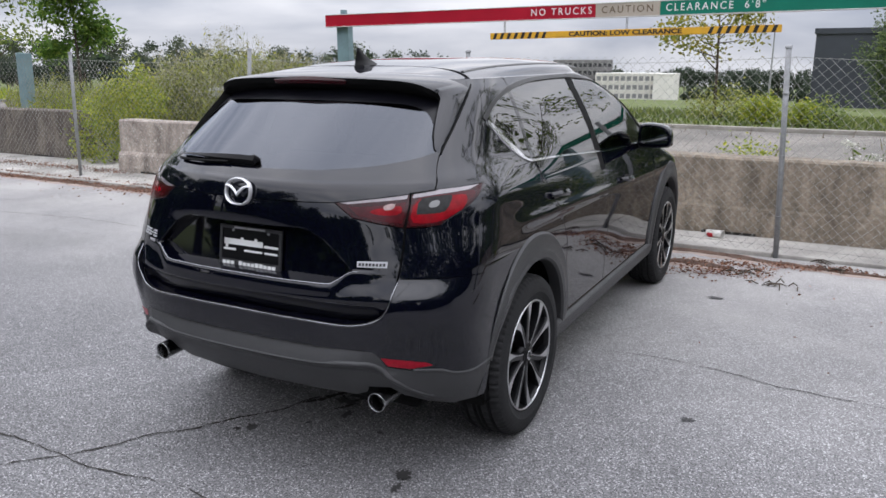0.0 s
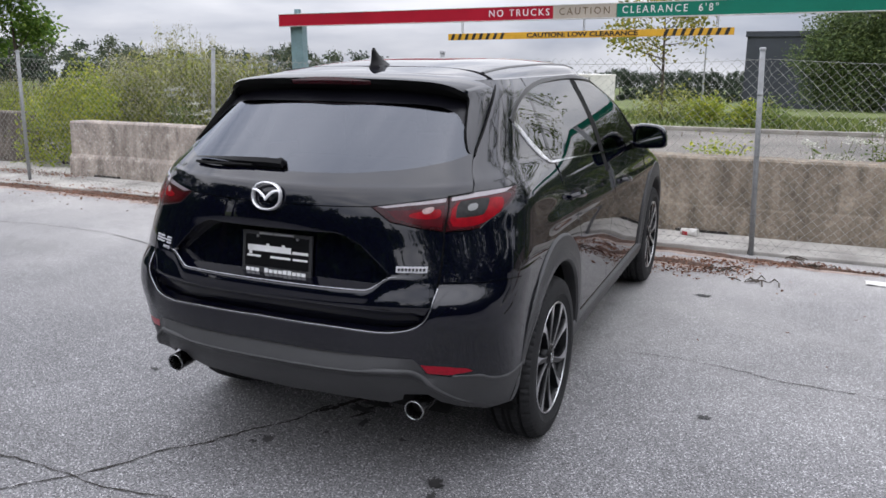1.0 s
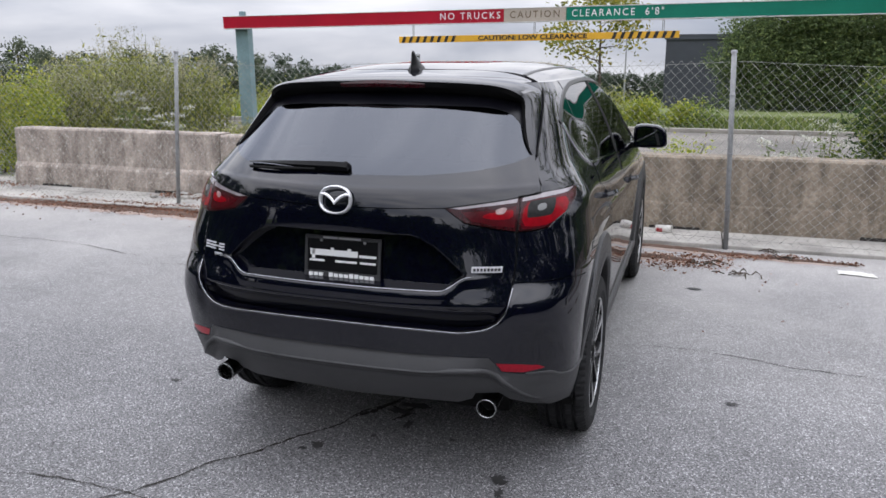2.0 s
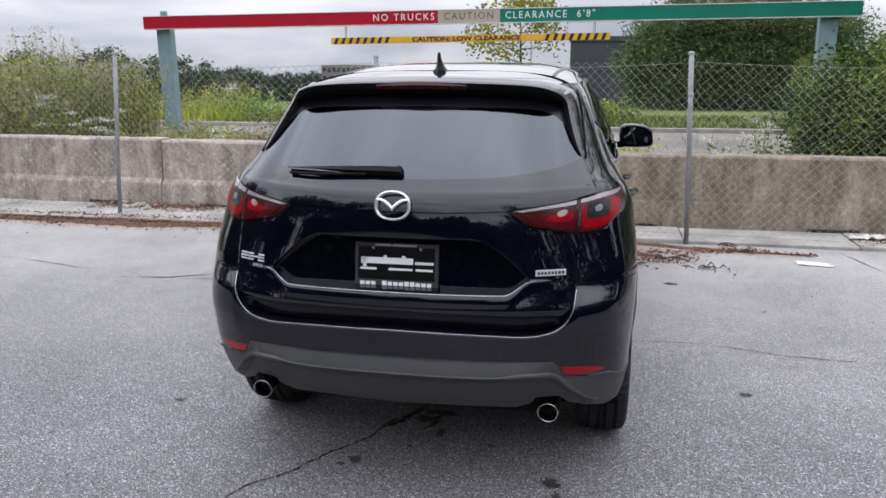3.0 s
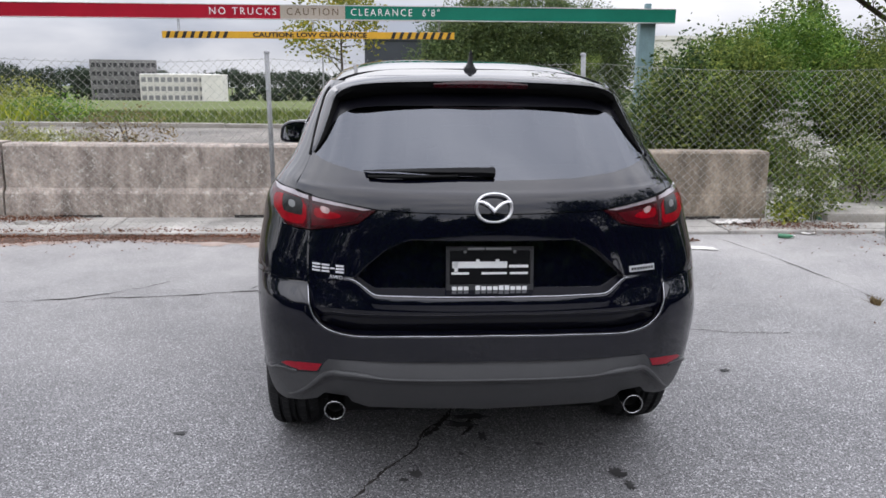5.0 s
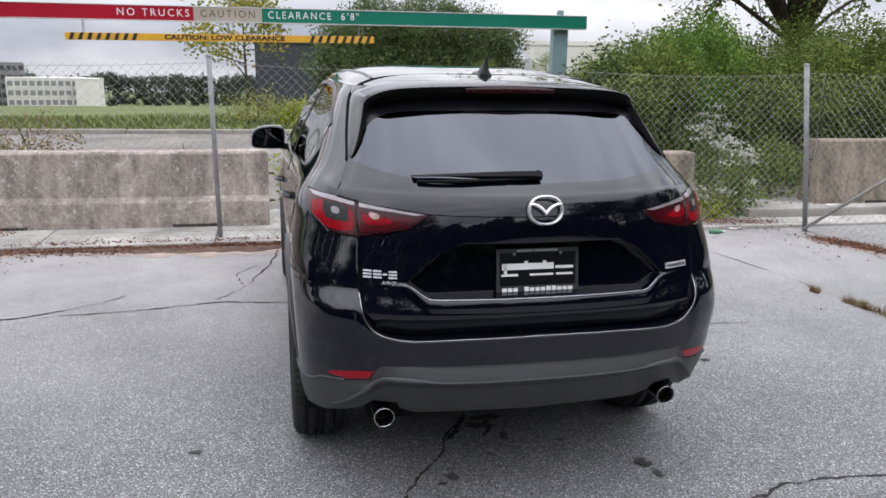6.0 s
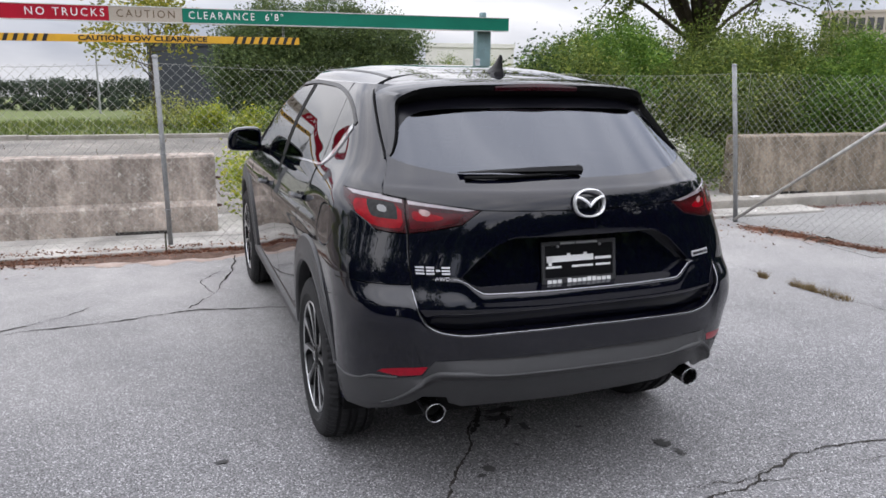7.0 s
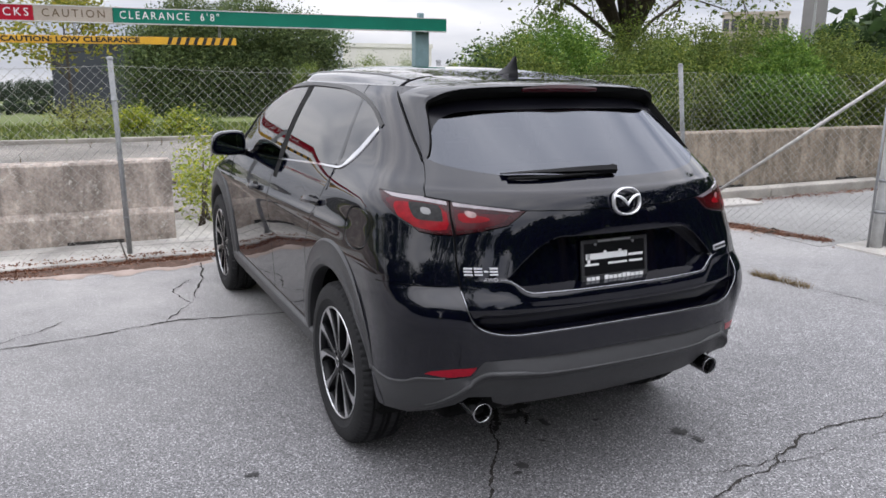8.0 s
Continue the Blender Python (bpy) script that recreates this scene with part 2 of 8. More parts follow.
def writing(name, words, size, m, material, parent, label="", width=None, extrude=0.002, spacing=1.0, gap=0.32, bold=0.0):
    """Raised lettering in the built-in font, turned into a mesh; m takes the text's plane to its place."""
    cu = bpy.data.curves.new(name, "FONT")
    cu.body, cu.size, cu.extrude = words, size, extrude
    cu.align_x, cu.align_y = "CENTER", "CENTER"
    cu.resolution_u = 3
    cu.offset = bold
    cu.space_character = spacing
    ob = bpy.data.objects.new(name, cu)
    scene.collection.objects.link(ob)
    bpy.context.view_layer.update()
    me = bpy.data.meshes.new_from_object(ob.evaluated_get(bpy.context.evaluated_depsgraph_get()))
    bpy.data.objects.remove(ob)
    me.name = name
    if width:
        xs = [v.co.x for v in me.vertices]
        k = width / (max(xs) - min(xs))
        for v in me.vertices:
            v.co.x *= k
    # one mesh a word
    bm = bmesh.new()
    bm.from_mesh(me)
    bm.verts.index_update()
    seen, isles = set(), []
    for v0 in bm.verts:
        if v0 in seen:
            continue
        stack, isle = [v0], []
        seen.add(v0)
        while stack:
            v = stack.pop()
            isle.append(v)
            for e in v.link_edges:
                w = e.other_vert(v)
                if w not in seen:
                    seen.add(w)
                    stack.append(w)
        isles.append((min(v.co.x for v in isle), max(v.co.x for v in isle), isle))
    isles.sort(key=lambda a: a[0])
    groups, right = [], -1e9
    for x0, x1, isle in isles:
        if x0 - right > size * gap:
            groups.append([])
        groups[-1] += isle
        right = max(right, x1)
    made = []
    for g in groups:
        keep = set(g)
        b2 = bm.copy()
        idx = {v.index for v in g}
        bmesh.ops.delete(b2, geom=[v for v in b2.verts if v.index not in idx], context="VERTS")
        bmesh.ops.transform(b2, matrix=m, verts=b2.verts)
        made.append(part(name, b2, material, parent, label))
    bm.free()
    return made

# ---------------------------------------------------------------- ground and large structure
def asphalt(name, dark, light, spots, stain, dust=None):
    """Worn asphalt: pale aggregate in a grey binder, broad stains, fine relief."""
    m = bpy.data.materials.new(name)
    m.use_nodes = True
    nt = m.node_tree
    b = nt.nodes["Principled BSDF"]
    b.inputs["Roughness"].default_value = 0.7
    b.inputs["Specular IOR Level"].default_value = 0.45
    tc = nt.nodes.new("ShaderNodeTexCoord")
    vor = node(nt, "ShaderNodeTexVoronoi", Scale=180.0, Randomness=1.0)
    grit = node(nt, "ShaderNodeTexNoise", Scale=105.0, Detail=4.0, Roughness=0.75)
    mid = node(nt, "ShaderNodeTexNoise", Scale=9.0, Detail=4.0, Roughness=0.65)
    broad = node(nt, "ShaderNodeTexNoise", Scale=0.55, Detail=6.0, Roughness=0.6, Distortion=0.4)
    for n in (vor, grit, mid, broad):
        nt.links.new(tc.outputs["Object"], n.inputs["Vector"])
    r = nt.nodes.new("ShaderNodeValToRGB")
    e = r.color_ramp.elements
    e[0].position, e[0].color = 0.42, (*dark, 1)
    e[1].position, e[1].color = 0.58, (*light, 1)
    nt.links.new(grit.outputs["Fac"], r.inputs["Fac"])
    sep = nt.nodes.new("ShaderNodeSeparateColor")
    nt.links.new(vor.outputs["Color"], sep.inputs["Color"])
    sr = node(nt, "ShaderNodeMapRange", From_Min=0.85, From_Max=0.92, To_Min=0.0, To_Max=0.85)
    nt.links.new(sep.outputs[0], sr.inputs["Value"])
    mx = nt.nodes.new("ShaderNodeMix")
    mx.data_type = "RGBA"
    mx.inputs[7].default_value = (*spots, 1)
    nt.links.new(sr.outputs["Result"], mx.inputs[0])
    nt.links.new(r.outputs["Color"], mx.inputs[6])
    pit = node(nt, "ShaderNodeMapRange", From_Min=0.84, From_Max=0.90, To_Min=0.0, To_Max=0.85)
    nt.links.new(sep.outputs[1], pit.inputs["Value"])
    mp = nt.nodes.new("ShaderNodeMix")
    mp.data_type = "RGBA"
    mp.inputs[7].default_value = (*[c * .45 for c in dark], 1)
    nt.links.new(pit.outputs["Result"], mp.inputs[0])
    nt.links.new(mx.outputs[2], mp.inputs[6])
    br = node(nt, "ShaderNodeMapRange", From_Min=0.32, From_Max=0.68, To_Min=1 - stain, To_Max=1 + stain)
    nt.links.new(broad.outputs["Fac"], br.inputs["Value"])
    mr = node(nt, "ShaderNodeMapRange", From_Min=0.3, From_Max=0.7, To_Min=0.88, To_Max=1.1)
    nt.links.new(mid.outputs["Fac"], mr.inputs["Value"])
    mul = nt.nodes.new("ShaderNodeMath")
    mul.operation = "MULTIPLY"
    nt.links.new(br.outputs["Result"], mul.inputs[0])
    nt.links.new(mr.outputs["Result"], mul.inputs[1])
    vm = nt.nodes.new("ShaderNodeVectorMath")
    vm.operation = "MULTIPLY"
    nt.links.new(mp.outputs[2], vm.inputs[0])
    nt.links.new(mul.outputs["Value"], vm.inputs[1])
    col = vm.outputs["Vector"]
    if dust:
        # darker towards -x, along an uneven edge
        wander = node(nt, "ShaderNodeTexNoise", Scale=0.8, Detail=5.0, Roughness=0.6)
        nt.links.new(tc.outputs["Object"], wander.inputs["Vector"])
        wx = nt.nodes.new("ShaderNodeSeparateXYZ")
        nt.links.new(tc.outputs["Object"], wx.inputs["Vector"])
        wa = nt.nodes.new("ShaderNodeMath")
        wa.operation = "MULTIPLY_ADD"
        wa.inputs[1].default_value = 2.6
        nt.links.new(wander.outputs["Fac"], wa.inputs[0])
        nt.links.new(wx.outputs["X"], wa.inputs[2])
        x_tone = node(nt, "ShaderNodeMapRange", From_Min=-0.9, From_Max=1.5, To_Min=0.78, To_Max=1.04)
        nt.links.new(wa.outputs["Value"], x_tone.inputs["Value"])
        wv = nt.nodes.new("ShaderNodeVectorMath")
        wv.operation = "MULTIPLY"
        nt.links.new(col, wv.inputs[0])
        nt.links.new(x_tone.outputs["Result"], wv.inputs[1])
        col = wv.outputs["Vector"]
    if dust:
        # pale dust, thickening in patches towards the pavement
        xyz = nt.nodes.new("ShaderNodeSeparateXYZ")
        nt.links.new(tc.outputs["Object"], xyz.inputs["Vector"])
        far = node(nt, "ShaderNodeMapRange", From_Min=0.6, From_Max=4.6, To_Min=0.0, To_Max=0.72)
        nt.links.new(xyz.outputs["Y"], far.inputs["Value"])
        patch = node(nt, "ShaderNodeTexNoise", Scale=1.1, Detail=7.0, Roughness=0.65)
        nt.links.new(tc.outputs["Object"], patch.inputs["Vector"])
        pr = node(nt, "ShaderNodeMapRange", From_Min=0.3, From_Max=0.65, To_Min=0.35, To_Max=1.0)
        nt.links.new(patch.outputs["Fac"], pr.inputs["Value"])
        amount = nt.nodes.new("ShaderNodeMath")
        amount.operation = "MULTIPLY"
        nt.links.new(far.outputs["Result"], amount.inputs[0])
        nt.links.new(pr.outputs["Result"], amount.inputs[1])
        md = nt.nodes.new("ShaderNodeMix")
        md.data_type = "RGBA"
        md.inputs[7].default_value = (*dust, 1)
        nt.links.new(amount.outputs["Value"], md.inputs[0])
        nt.links.new(col, md.inputs[6])
        col = md.outputs[2]
    nt.links.new(col, b.inputs["Base Color"])
    bp = node(nt, "ShaderNodeBump", Strength=0.35, Distance=0.006)
    nt.links.new(grit.outputs["Fac"], bp.inputs["Height"])
    nt.links.new(bp.outputs["Normal"], b.inputs["Normal"])
    return m


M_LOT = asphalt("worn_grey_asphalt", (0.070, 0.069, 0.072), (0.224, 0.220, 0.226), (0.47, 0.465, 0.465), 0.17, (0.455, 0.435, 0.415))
M_ROAD = asphalt("old_asphalt", (0.098, 0.087, 0.074), (0.192, 0.173, 0.148), (0.31, 0.28, 0.25), 0.4)
M_CONC = mat("weathered_concrete", (0.36, 0.34, 0.31), rough=0.85, var=0.22, scale=2.2, fine=0.16, fine_scale=45, bump=0.4, bump_scale=70, spec=0.3)
M_SLAB = mat("pale_concrete", (0.37, 0.352, 0.325), rough=0.85, var=0.38, scale=1.8, fine=0.12, fine_scale=60, bump=0.3, bump_scale=80, spec=0.3)
M_KERB = mat("dirty_kerb_concrete", (0.30, 0.28, 0.25), rough=0.85, var=0.3, scale=2.0, fine=0.16, fine_scale=50, bump=0.3, bump_scale=80, spec=0.3)
M_GRASS = mat("meadow_ground", (0.095, 0.118, 0.034), rough=0.9, var=0.35, scale=0.35, fine=0.35, fine_scale=9, spec=0.2)
M_CRACK = mat("crack_dirt", (0.04, 0.037, 0.034), rough=0.95, var=0.4, scale=25, spec=0.1)
M_STAIN = mat("oil_stain", (0.034, 0.033, 0.033), rough=0.6, var=0.35, scale=18, spec=0.3)


def barrier_material(name, base, pale_rgb, pale_scale, lo):
    """Old cast concrete: warm grey, streaked from the top, dark at patches, with pits."""
    m = mat(name, base, rough=0.9, var=0.28, scale=1.6, fine=0.2, fine_scale=35, bump=0.55, bump_scale=45, spec=0.25)
    nt = m.node_tree
    b = nt.nodes["Principled BSDF"]
    old = b.inputs["Base Color"].links[0].from_socket
    tc = nt.nodes.new("ShaderNodeTexCoord")
    mp = nt.nodes.new("ShaderNodeMapping")
    mp.inputs["Scale"].default_value = (5.0, 5.0, 1.2)
    streak = node(nt, "ShaderNodeTexNoise", Scale=1.6, Detail=6.0, Roughness=0.7)
    nt.links.new(tc.outputs["Object"], mp.inputs["Vector"])
    nt.links.new(mp.outputs["Vector"], streak.inputs["Vector"])
    r = node(nt, "ShaderNodeMapRange", From_Min=0.36, From_Max=0.64, To_Min=0.60, To_Max=1.24)
    nt.links.new(streak.outputs["Fac"], r.inputs["Value"])
    vm = nt.nodes.new("ShaderNodeVectorMath")
    vm.operation = "MULTIPLY"
    nt.links.new(old, vm.inputs[0])
    nt.links.new(r.outputs["Result"], vm.inputs[1])
    mott = node(nt, "ShaderNodeTexNoise", Scale=15.0, Detail=10.0, Roughness=0.8)
    nt.links.new(tc.outputs["Object"], mott.inputs["Vector"])
    mo = node(nt, "ShaderNodeMapRange", From_Min=0.36, From_Max=0.64, To_Min=0.74, To_Max=1.22)
    nt.links.new(mott.outputs["Fac"], mo.inputs["Value"])
    v2 = nt.nodes.new("ShaderNodeVectorMath")
    v2.operation = "MULTIPLY"
    nt.links.new(vm.outputs["Vector"], v2.inputs[0])
    nt.links.new(mo.outputs["Result"], v2.inputs[1])
    vm = v2
    pale = node(nt, "ShaderNodeTexNoise", Scale=pale_scale, Detail=8.0, Roughness=0.75)
    nt.links.new(tc.outputs["Object"], pale.inputs["Vector"])
    pr = node(nt, "ShaderNodeMapRange", From_Min=lo, From_Max=lo + 0.07, To_Min=0.0, To_Max=0.85)
    nt.links.new(pale.outputs["Fac"], pr.inputs["Value"])
    mx = nt.nodes.new("ShaderNodeMix")
    mx.data_type = "RGBA"
    mx.inputs[7].default_value = (*pale_rgb, 1)
    nt.links.new(pr.outputs["Result"], mx.inputs[0])
    nt.links.new(vm.outputs["Vector"], mx.inputs[6])
    nt.links.new(mx.outputs[2], b.inputs["Base Color"])
    return m


M_BARRIER = barrier_material("barrier_concrete", (0.355, 0.302, 0.262), (0.62, 0.575, 0.52), 14.0, 0.57)
M_BARRIER_BR = barrier_material("brown_barrier_concrete", (0.255, 0.212, 0.165), (0.50, 0.46, 0.40), 16.0, 0.63)
M_BARRIER_DK = barrier_material("dark_barrier_concrete", (0.13, 0.11, 0.092), (0.22, 0.21, 0.19), 8.0, 0.6)
M_RUST = mat("rusty_steel", (0.06, 0.03, 0.02), rough=0.9, var=0.4, scale=40)


def fall(y):
    """Height of the land: level to the meadow's brow, then it falls away."""
    return -0.05 - 0.052 * min(max(y - 21, 0), 315) - 0.035 * max(y - 336, 0)


def ground_sheet():
    xs = [-3000, -600, -200, -80, -40, -20, 0, 20, 40, 80, 200, 600, 3000]
    ys = [-3000, -600, -150, -60, -20, 4, 16.6, 19, 21, 24, 28, 40, 80, 160, 330, 420, 900, 4500]
    vs = [(x, y, fall(y)) for y in ys for x in xs]
    n = len(xs)
    fs = [(j * n + i, j * n + i + 1, (j + 1) * n + i + 1, (j + 1) * n + i) for j in range(len(ys) - 1) for i in range(n - 1)]
    return tagged(part("ground", mesh_of("ground", vs, fs), M_GRASS), "green meadow falling away to the distance", "ground", kind="structure")


ground_sheet()


def sheet(name, x0, x1, y0, y1, z, thick, material, label, category, step=0.5):
    bm = bmesh.new()
    box(bm, x0, x1, y0, y1, z - thick, z)
    return tagged(part(name, bm, material), label, category, kind="structure")


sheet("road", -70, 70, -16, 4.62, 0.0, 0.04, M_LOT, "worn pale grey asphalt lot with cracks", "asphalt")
sheet("road_behind", -45, 30, 6.2, 16.4, 0.0, 0.04, M_ROAD, "old weedy asphalt lane behind the barriers", "asphalt")


def pavement():
    """A low strip of cast slabs under the fence and the barriers, with worn joints."""
    p = tagged(new("pavement"), "low pale concrete strip with worn joints", "pavement", kind="structure")
    random.seed(4)
    x = -15.0
    while x < 4.6:
        w = 1.5 + random.uniform(-0.03, 0.03)
        bm = bmesh.new()
        d = random.uniform(-0.015, 0.015)
        box(bm, x + 0.006, x + w - 0.006, 4.60 + d, 6.25, -0.05, 0.035 + random.uniform(-0.006, 0.006), 0.012)
        part("slab", bm, M_SLAB, p)
        x += w
    return p


pavement()
M_APRON = asphalt("pale_asphalt", (0.16, 0.157, 0.153), (0.285, 0.28, 0.272), (0.45, 0.44, 0.43), 0.2)
sheet("pavement_corner", 4.62, 30, 2.6, 6.2, 0.004, 0.05, M_APRON, "pale worn asphalt apron beside the gate", "pavement")


def kerb(name, x0, x1, y, w, h, label, group):
    k = thing(name, (0, 0, 0), 0, label, "kerb", group, "structure")
    x = x0
    random.seed(int(abs(y) * 10))
    while x < x1:
        l = min(2.4, x1 - x)
        bm = bmesh.new()
        box(bm, x + 0.008, x + l - 0.008, y, y + w, -0.06, h + random.uniform(-0.008, 0.008), 0.02)
        part("kerbstone", bm, M_KERB, k)
        x += l
    return k


kerb("kerb", -45, 24, 16.4, 0.16, 0.10, "pale concrete kerb along the meadow", "kerbs")
kerb("kerb_corner", 4.3, 12, 5.0, 0.25, 0.13, "worn concrete kerb below the barrier", "kerbs")


def ribbon(name, pts, width, material, label, seed, z=0.004, jag=0.02, sub=14, parent=None):
    """A ragged flat strip on the ground, for a crack or a seam."""
    random.seed(seed)
    path = []
    for (x0, y0), (x1, y1) in zip(pts, pts[1:]):
        for k in range(sub):
            t = k / sub
            px, py = x0 + (x1 - x0) * t, y0 + (y1 - y0) * t
            wob = 1.5 * jag * noise.noise(Vector((px * 4, py * 4, seed))) + .9 * jag * noise.noise(Vector((px * 13, py * 13, seed + 5)))
            wob2 = 1.5 * jag * noise.noise(Vector((px * 4, py * 4, seed + 20))) + .9 * jag * noise.noise(Vector((px * 13, py * 13, seed + 25)))
            path.append(Vector((px + wob + random.uniform(-.2, .2) * jag, py + wob2 + random.uniform(-.2, .2) * jag, z)))
    path.append(Vector((*pts[-1], z)))
    vs, fs = [], []
    for i, p in enumerate(path):
        d = (path[min(i + 1, len(path) - 1)] - path[max(i - 1, 0)]).normalized()
        o = Vector((-d.y, d.x, 0))
        w = 0.6 * width * random.uniform(0.25, 1.3) * min(1.3, max(0.12, 0.95 + 1.2 * noise.noise(Vector((p.x * 3, p.y * 3, seed + 40))))) * min(1.0, 0.25 + min(i, len(path) - 1 - i) / 8)
        vs += [p + o * w / 2, p - o * w / 2]
        if i:
            fs.append((2 * i - 2, 2 * i - 1, 2 * i + 1, 2 * i))
    return tagged(part(name, mesh_of(name, vs, fs), material), label, "crack", "cracks in the asphalt", "structure")


def crack(pts, width, seed, jag=0.018):
    return ribbon("crack", pts, width, M_CRACK, "jagged dark crack in the asphalt", seed, jag=jag)


crack([(-1.25, -0.9), (-0.85, -0.45), (-0.53, 0.0), (-0.41, 0.19), (-0.28, 0.38), (-0.11, 0.68), (0.02, 0.9)], 0.018, 1)
crack([(-1.9, -0.42), (-1.21, -0.39), (-0.72, -0.39), (-0.13, -0.32), (0.15, -0.38)], 0.013, 2)
crack([(-3.18, 2.52), (-2.53, 2.67), (-2.12, 2.9), (-1.98, 3.07)], 0.026, 3)
crack([(-2.48, 2.62), (-1.69, 2.72), (-1.36, 2.81), (-0.77, 2.7), (0.4, 2.5)], 0.026, 4)
crack([(-1.36, 2.81), (-1.16, 3.17), (-0.98, 3.8), (-0.9, 4.3), (-0.95, 4.6)], 0.026, 5)
crack([(-1.16, 3.17), (-1.25, 3.5), (-1.02, 3.9)], 0.013, 15)
crack([(0.1, -0.40), (0.36, -0.32), (0.53, -0.28), (0.73, -0.25), (0.9, -0.17), (1.19, -0.09), (1.64, -0.13), (2.4, 0.02)], 0.024, 6, 0.03)
crack([(0.73, -0.25), (0.89, -0.27), (1.17, -0.26), (1.46, -0.26), (2.3, -0.3)], 0.012, 7, 0.025)
crack([(0.42, -0.17), (0.49, -0.19), (0.65, -0.23), (0.9, -0.18)], 0.009, 16, 0.025)
crack([(0.36, -0.32), (0.45, -0.36), (0.62, -0.36)], 0.009, 17, 0.02)
# wet drip marks under the bumper, drawn as short wide cracks
crack([(-0.08, 0.74), (-0.11, 0.66), (-0.17, 0.57), (-0.21, 0.50)], 0.05, 18)
crack([(0.04, 0.70), (0.02, 0.59), (-0.03, 0.52)], 0.045, 19)
crack([(-0.10, 0.67), (-0.04, 0.65), (0.03, 0.66)], 0.022, 20)
crack([(0.69, 1.88), (1.31, 1.91), (1.9, 1.79), (2.6, 1.75)], 0.009, 8)
crack([(-7.4, 2.7), (-6.23, 2.81), (-5.23, 2.98), (-4.29, 2.99), (-3.3, 2.75)], 0.017, 9)
crack([(2.8, 4.6), (3.0, 3.9), (3.17, 2.96), (3.2, 2.0), (3.32, 1.35), (3.5, 0.2), (3.9, -1.5)], 0.016, 10, 0.012)


def blot(x, y, size, seed, stretch=1.0):
    random.seed(seed)
    vs = [(x, y, 0.005)]
    for k in range(26):
        a = 2 * math.pi * k / 26
        r = size * (0.45 + 0.65 * random.random())
        vs.append((x + r * math.cos(a) * stretch, y + r * math.sin(a) / stretch, 0.005))
    fs = [(0, 1 + k, 1 + (k + 1) % 26) for k in range(26)]
    tagged(part("oil_stain", mesh_of("oil_stain", vs, fs), M_STAIN), "dark irregular oil spot on the asphalt", "stain", "oil spots", "structure")


for k, (bx, by, bs, st) in enumerate([(-0.255, 0.20, 0.035, 1.0), (-0.30, 0.15, 0.02, 1.3), (0.57, 0.16, 0.045, 1.0), (0.60, 0.06, 0.03, 0.7), (-0.02, 0.62, 0.05, 1.5),
                                      (0.06, 0.5, 0.035, 0.7), (0.02, 0.7, 0.06, 1.6), (-0.05, 0.35, 0.016, 1.0), (0.3, 0.42, 0.02, 1.2), (1.5, 1.2, 0.03, 1.2),
                                      (1.3, 3.2, 0.05, 1.6), (-1.3, 0.6, 0.025, 1.3)]):
    blot(bx, by, bs, 50 + k, st)


def barrier(x0, x1, y, h, turn, label, seed, material, knee=0.0):
    """A cast concrete barrier: battered faces, chamfered top, chipped edges."""
    L = x1 - x0
    b = thing("concrete_barrier", ((x0 + x1) / 2, y, 0.03), turn, label, "barrier", "concrete barriers")
    prof = [(-knee, 0.0), (-0.005 - knee, 0.06), (0.015 - knee, 0.25), (0.022 - .8 * knee, 0.272), (0.022, 0.305), (0.045, h - 0.02), (0.065, h), (0.29, h), (0.31, h - 0.02), (0.335, 0.3), (0.36, 0.06), (0.355, 0.0)]
    nx = max(4, int(L / 0.06))
    noise.seed_set(seed)
    vs, fs = [], []
    for i in range(nx + 1):
        x = -L / 2 + L * i / nx
        for py, pz in prof:
            n = noise.noise(Vector((x * 3, py * 5 + seed, pz * 5)))
            chip = 0.022 * max(0, noise.noise(Vector((x * 5, seed, pz * 9))) - 0.25) if 0.3 < pz or pz < 0.07 else 0
            end = 0.02 * max(0, n) if i in (0, nx) else 0
            vs.append((x + (end if i == 0 else -end), py + 0.006 * n + (chip if py < 0.1 else 0), max(0, pz + 0.004 * n - chip * (pz > 0.5))))
    k = len(prof)
    for i in range(nx):
        for j in range(k):
            l = (j + 1) % k
            fs.append((i * k + j, (i + 1) * k + j, (i + 1) * k + l, i * k + l))
    fs += [tuple(range(k)), tuple(range(nx * k + k - 1, nx * k - 1, -1))]
    part("body", mesh_of("barrier", vs, fs, material), None, b)
    # solid dark blocks stand in for the shaded slots
    for x in (-L * .28, L * .28):
        bm = bmesh.new()
        box(bm, x - .24, x + .24, -.0125 - knee, .12, -.001, .035, .006)
        part("drain_slot", bm, M_CRACK, b, "dark block drawn for the shaded drainage slot at the foot")
    for x in (-L / 2, L / 2):
        sg = -1 if x < 0 else 1
        for z in (h * .30, h * .68):
            v, q = tube([(x - sg * .02, .15, z), (x + sg * .035, .15, z), (x + sg * .05, .18, z), (x + sg * .035, .21, z), (x - sg * .02, .21, z)], .009, 6)
            part("end_loop", mesh_of("end_loop", v, q, M_RUST, True), None, b, "rusty steel coupling loop")
    return b


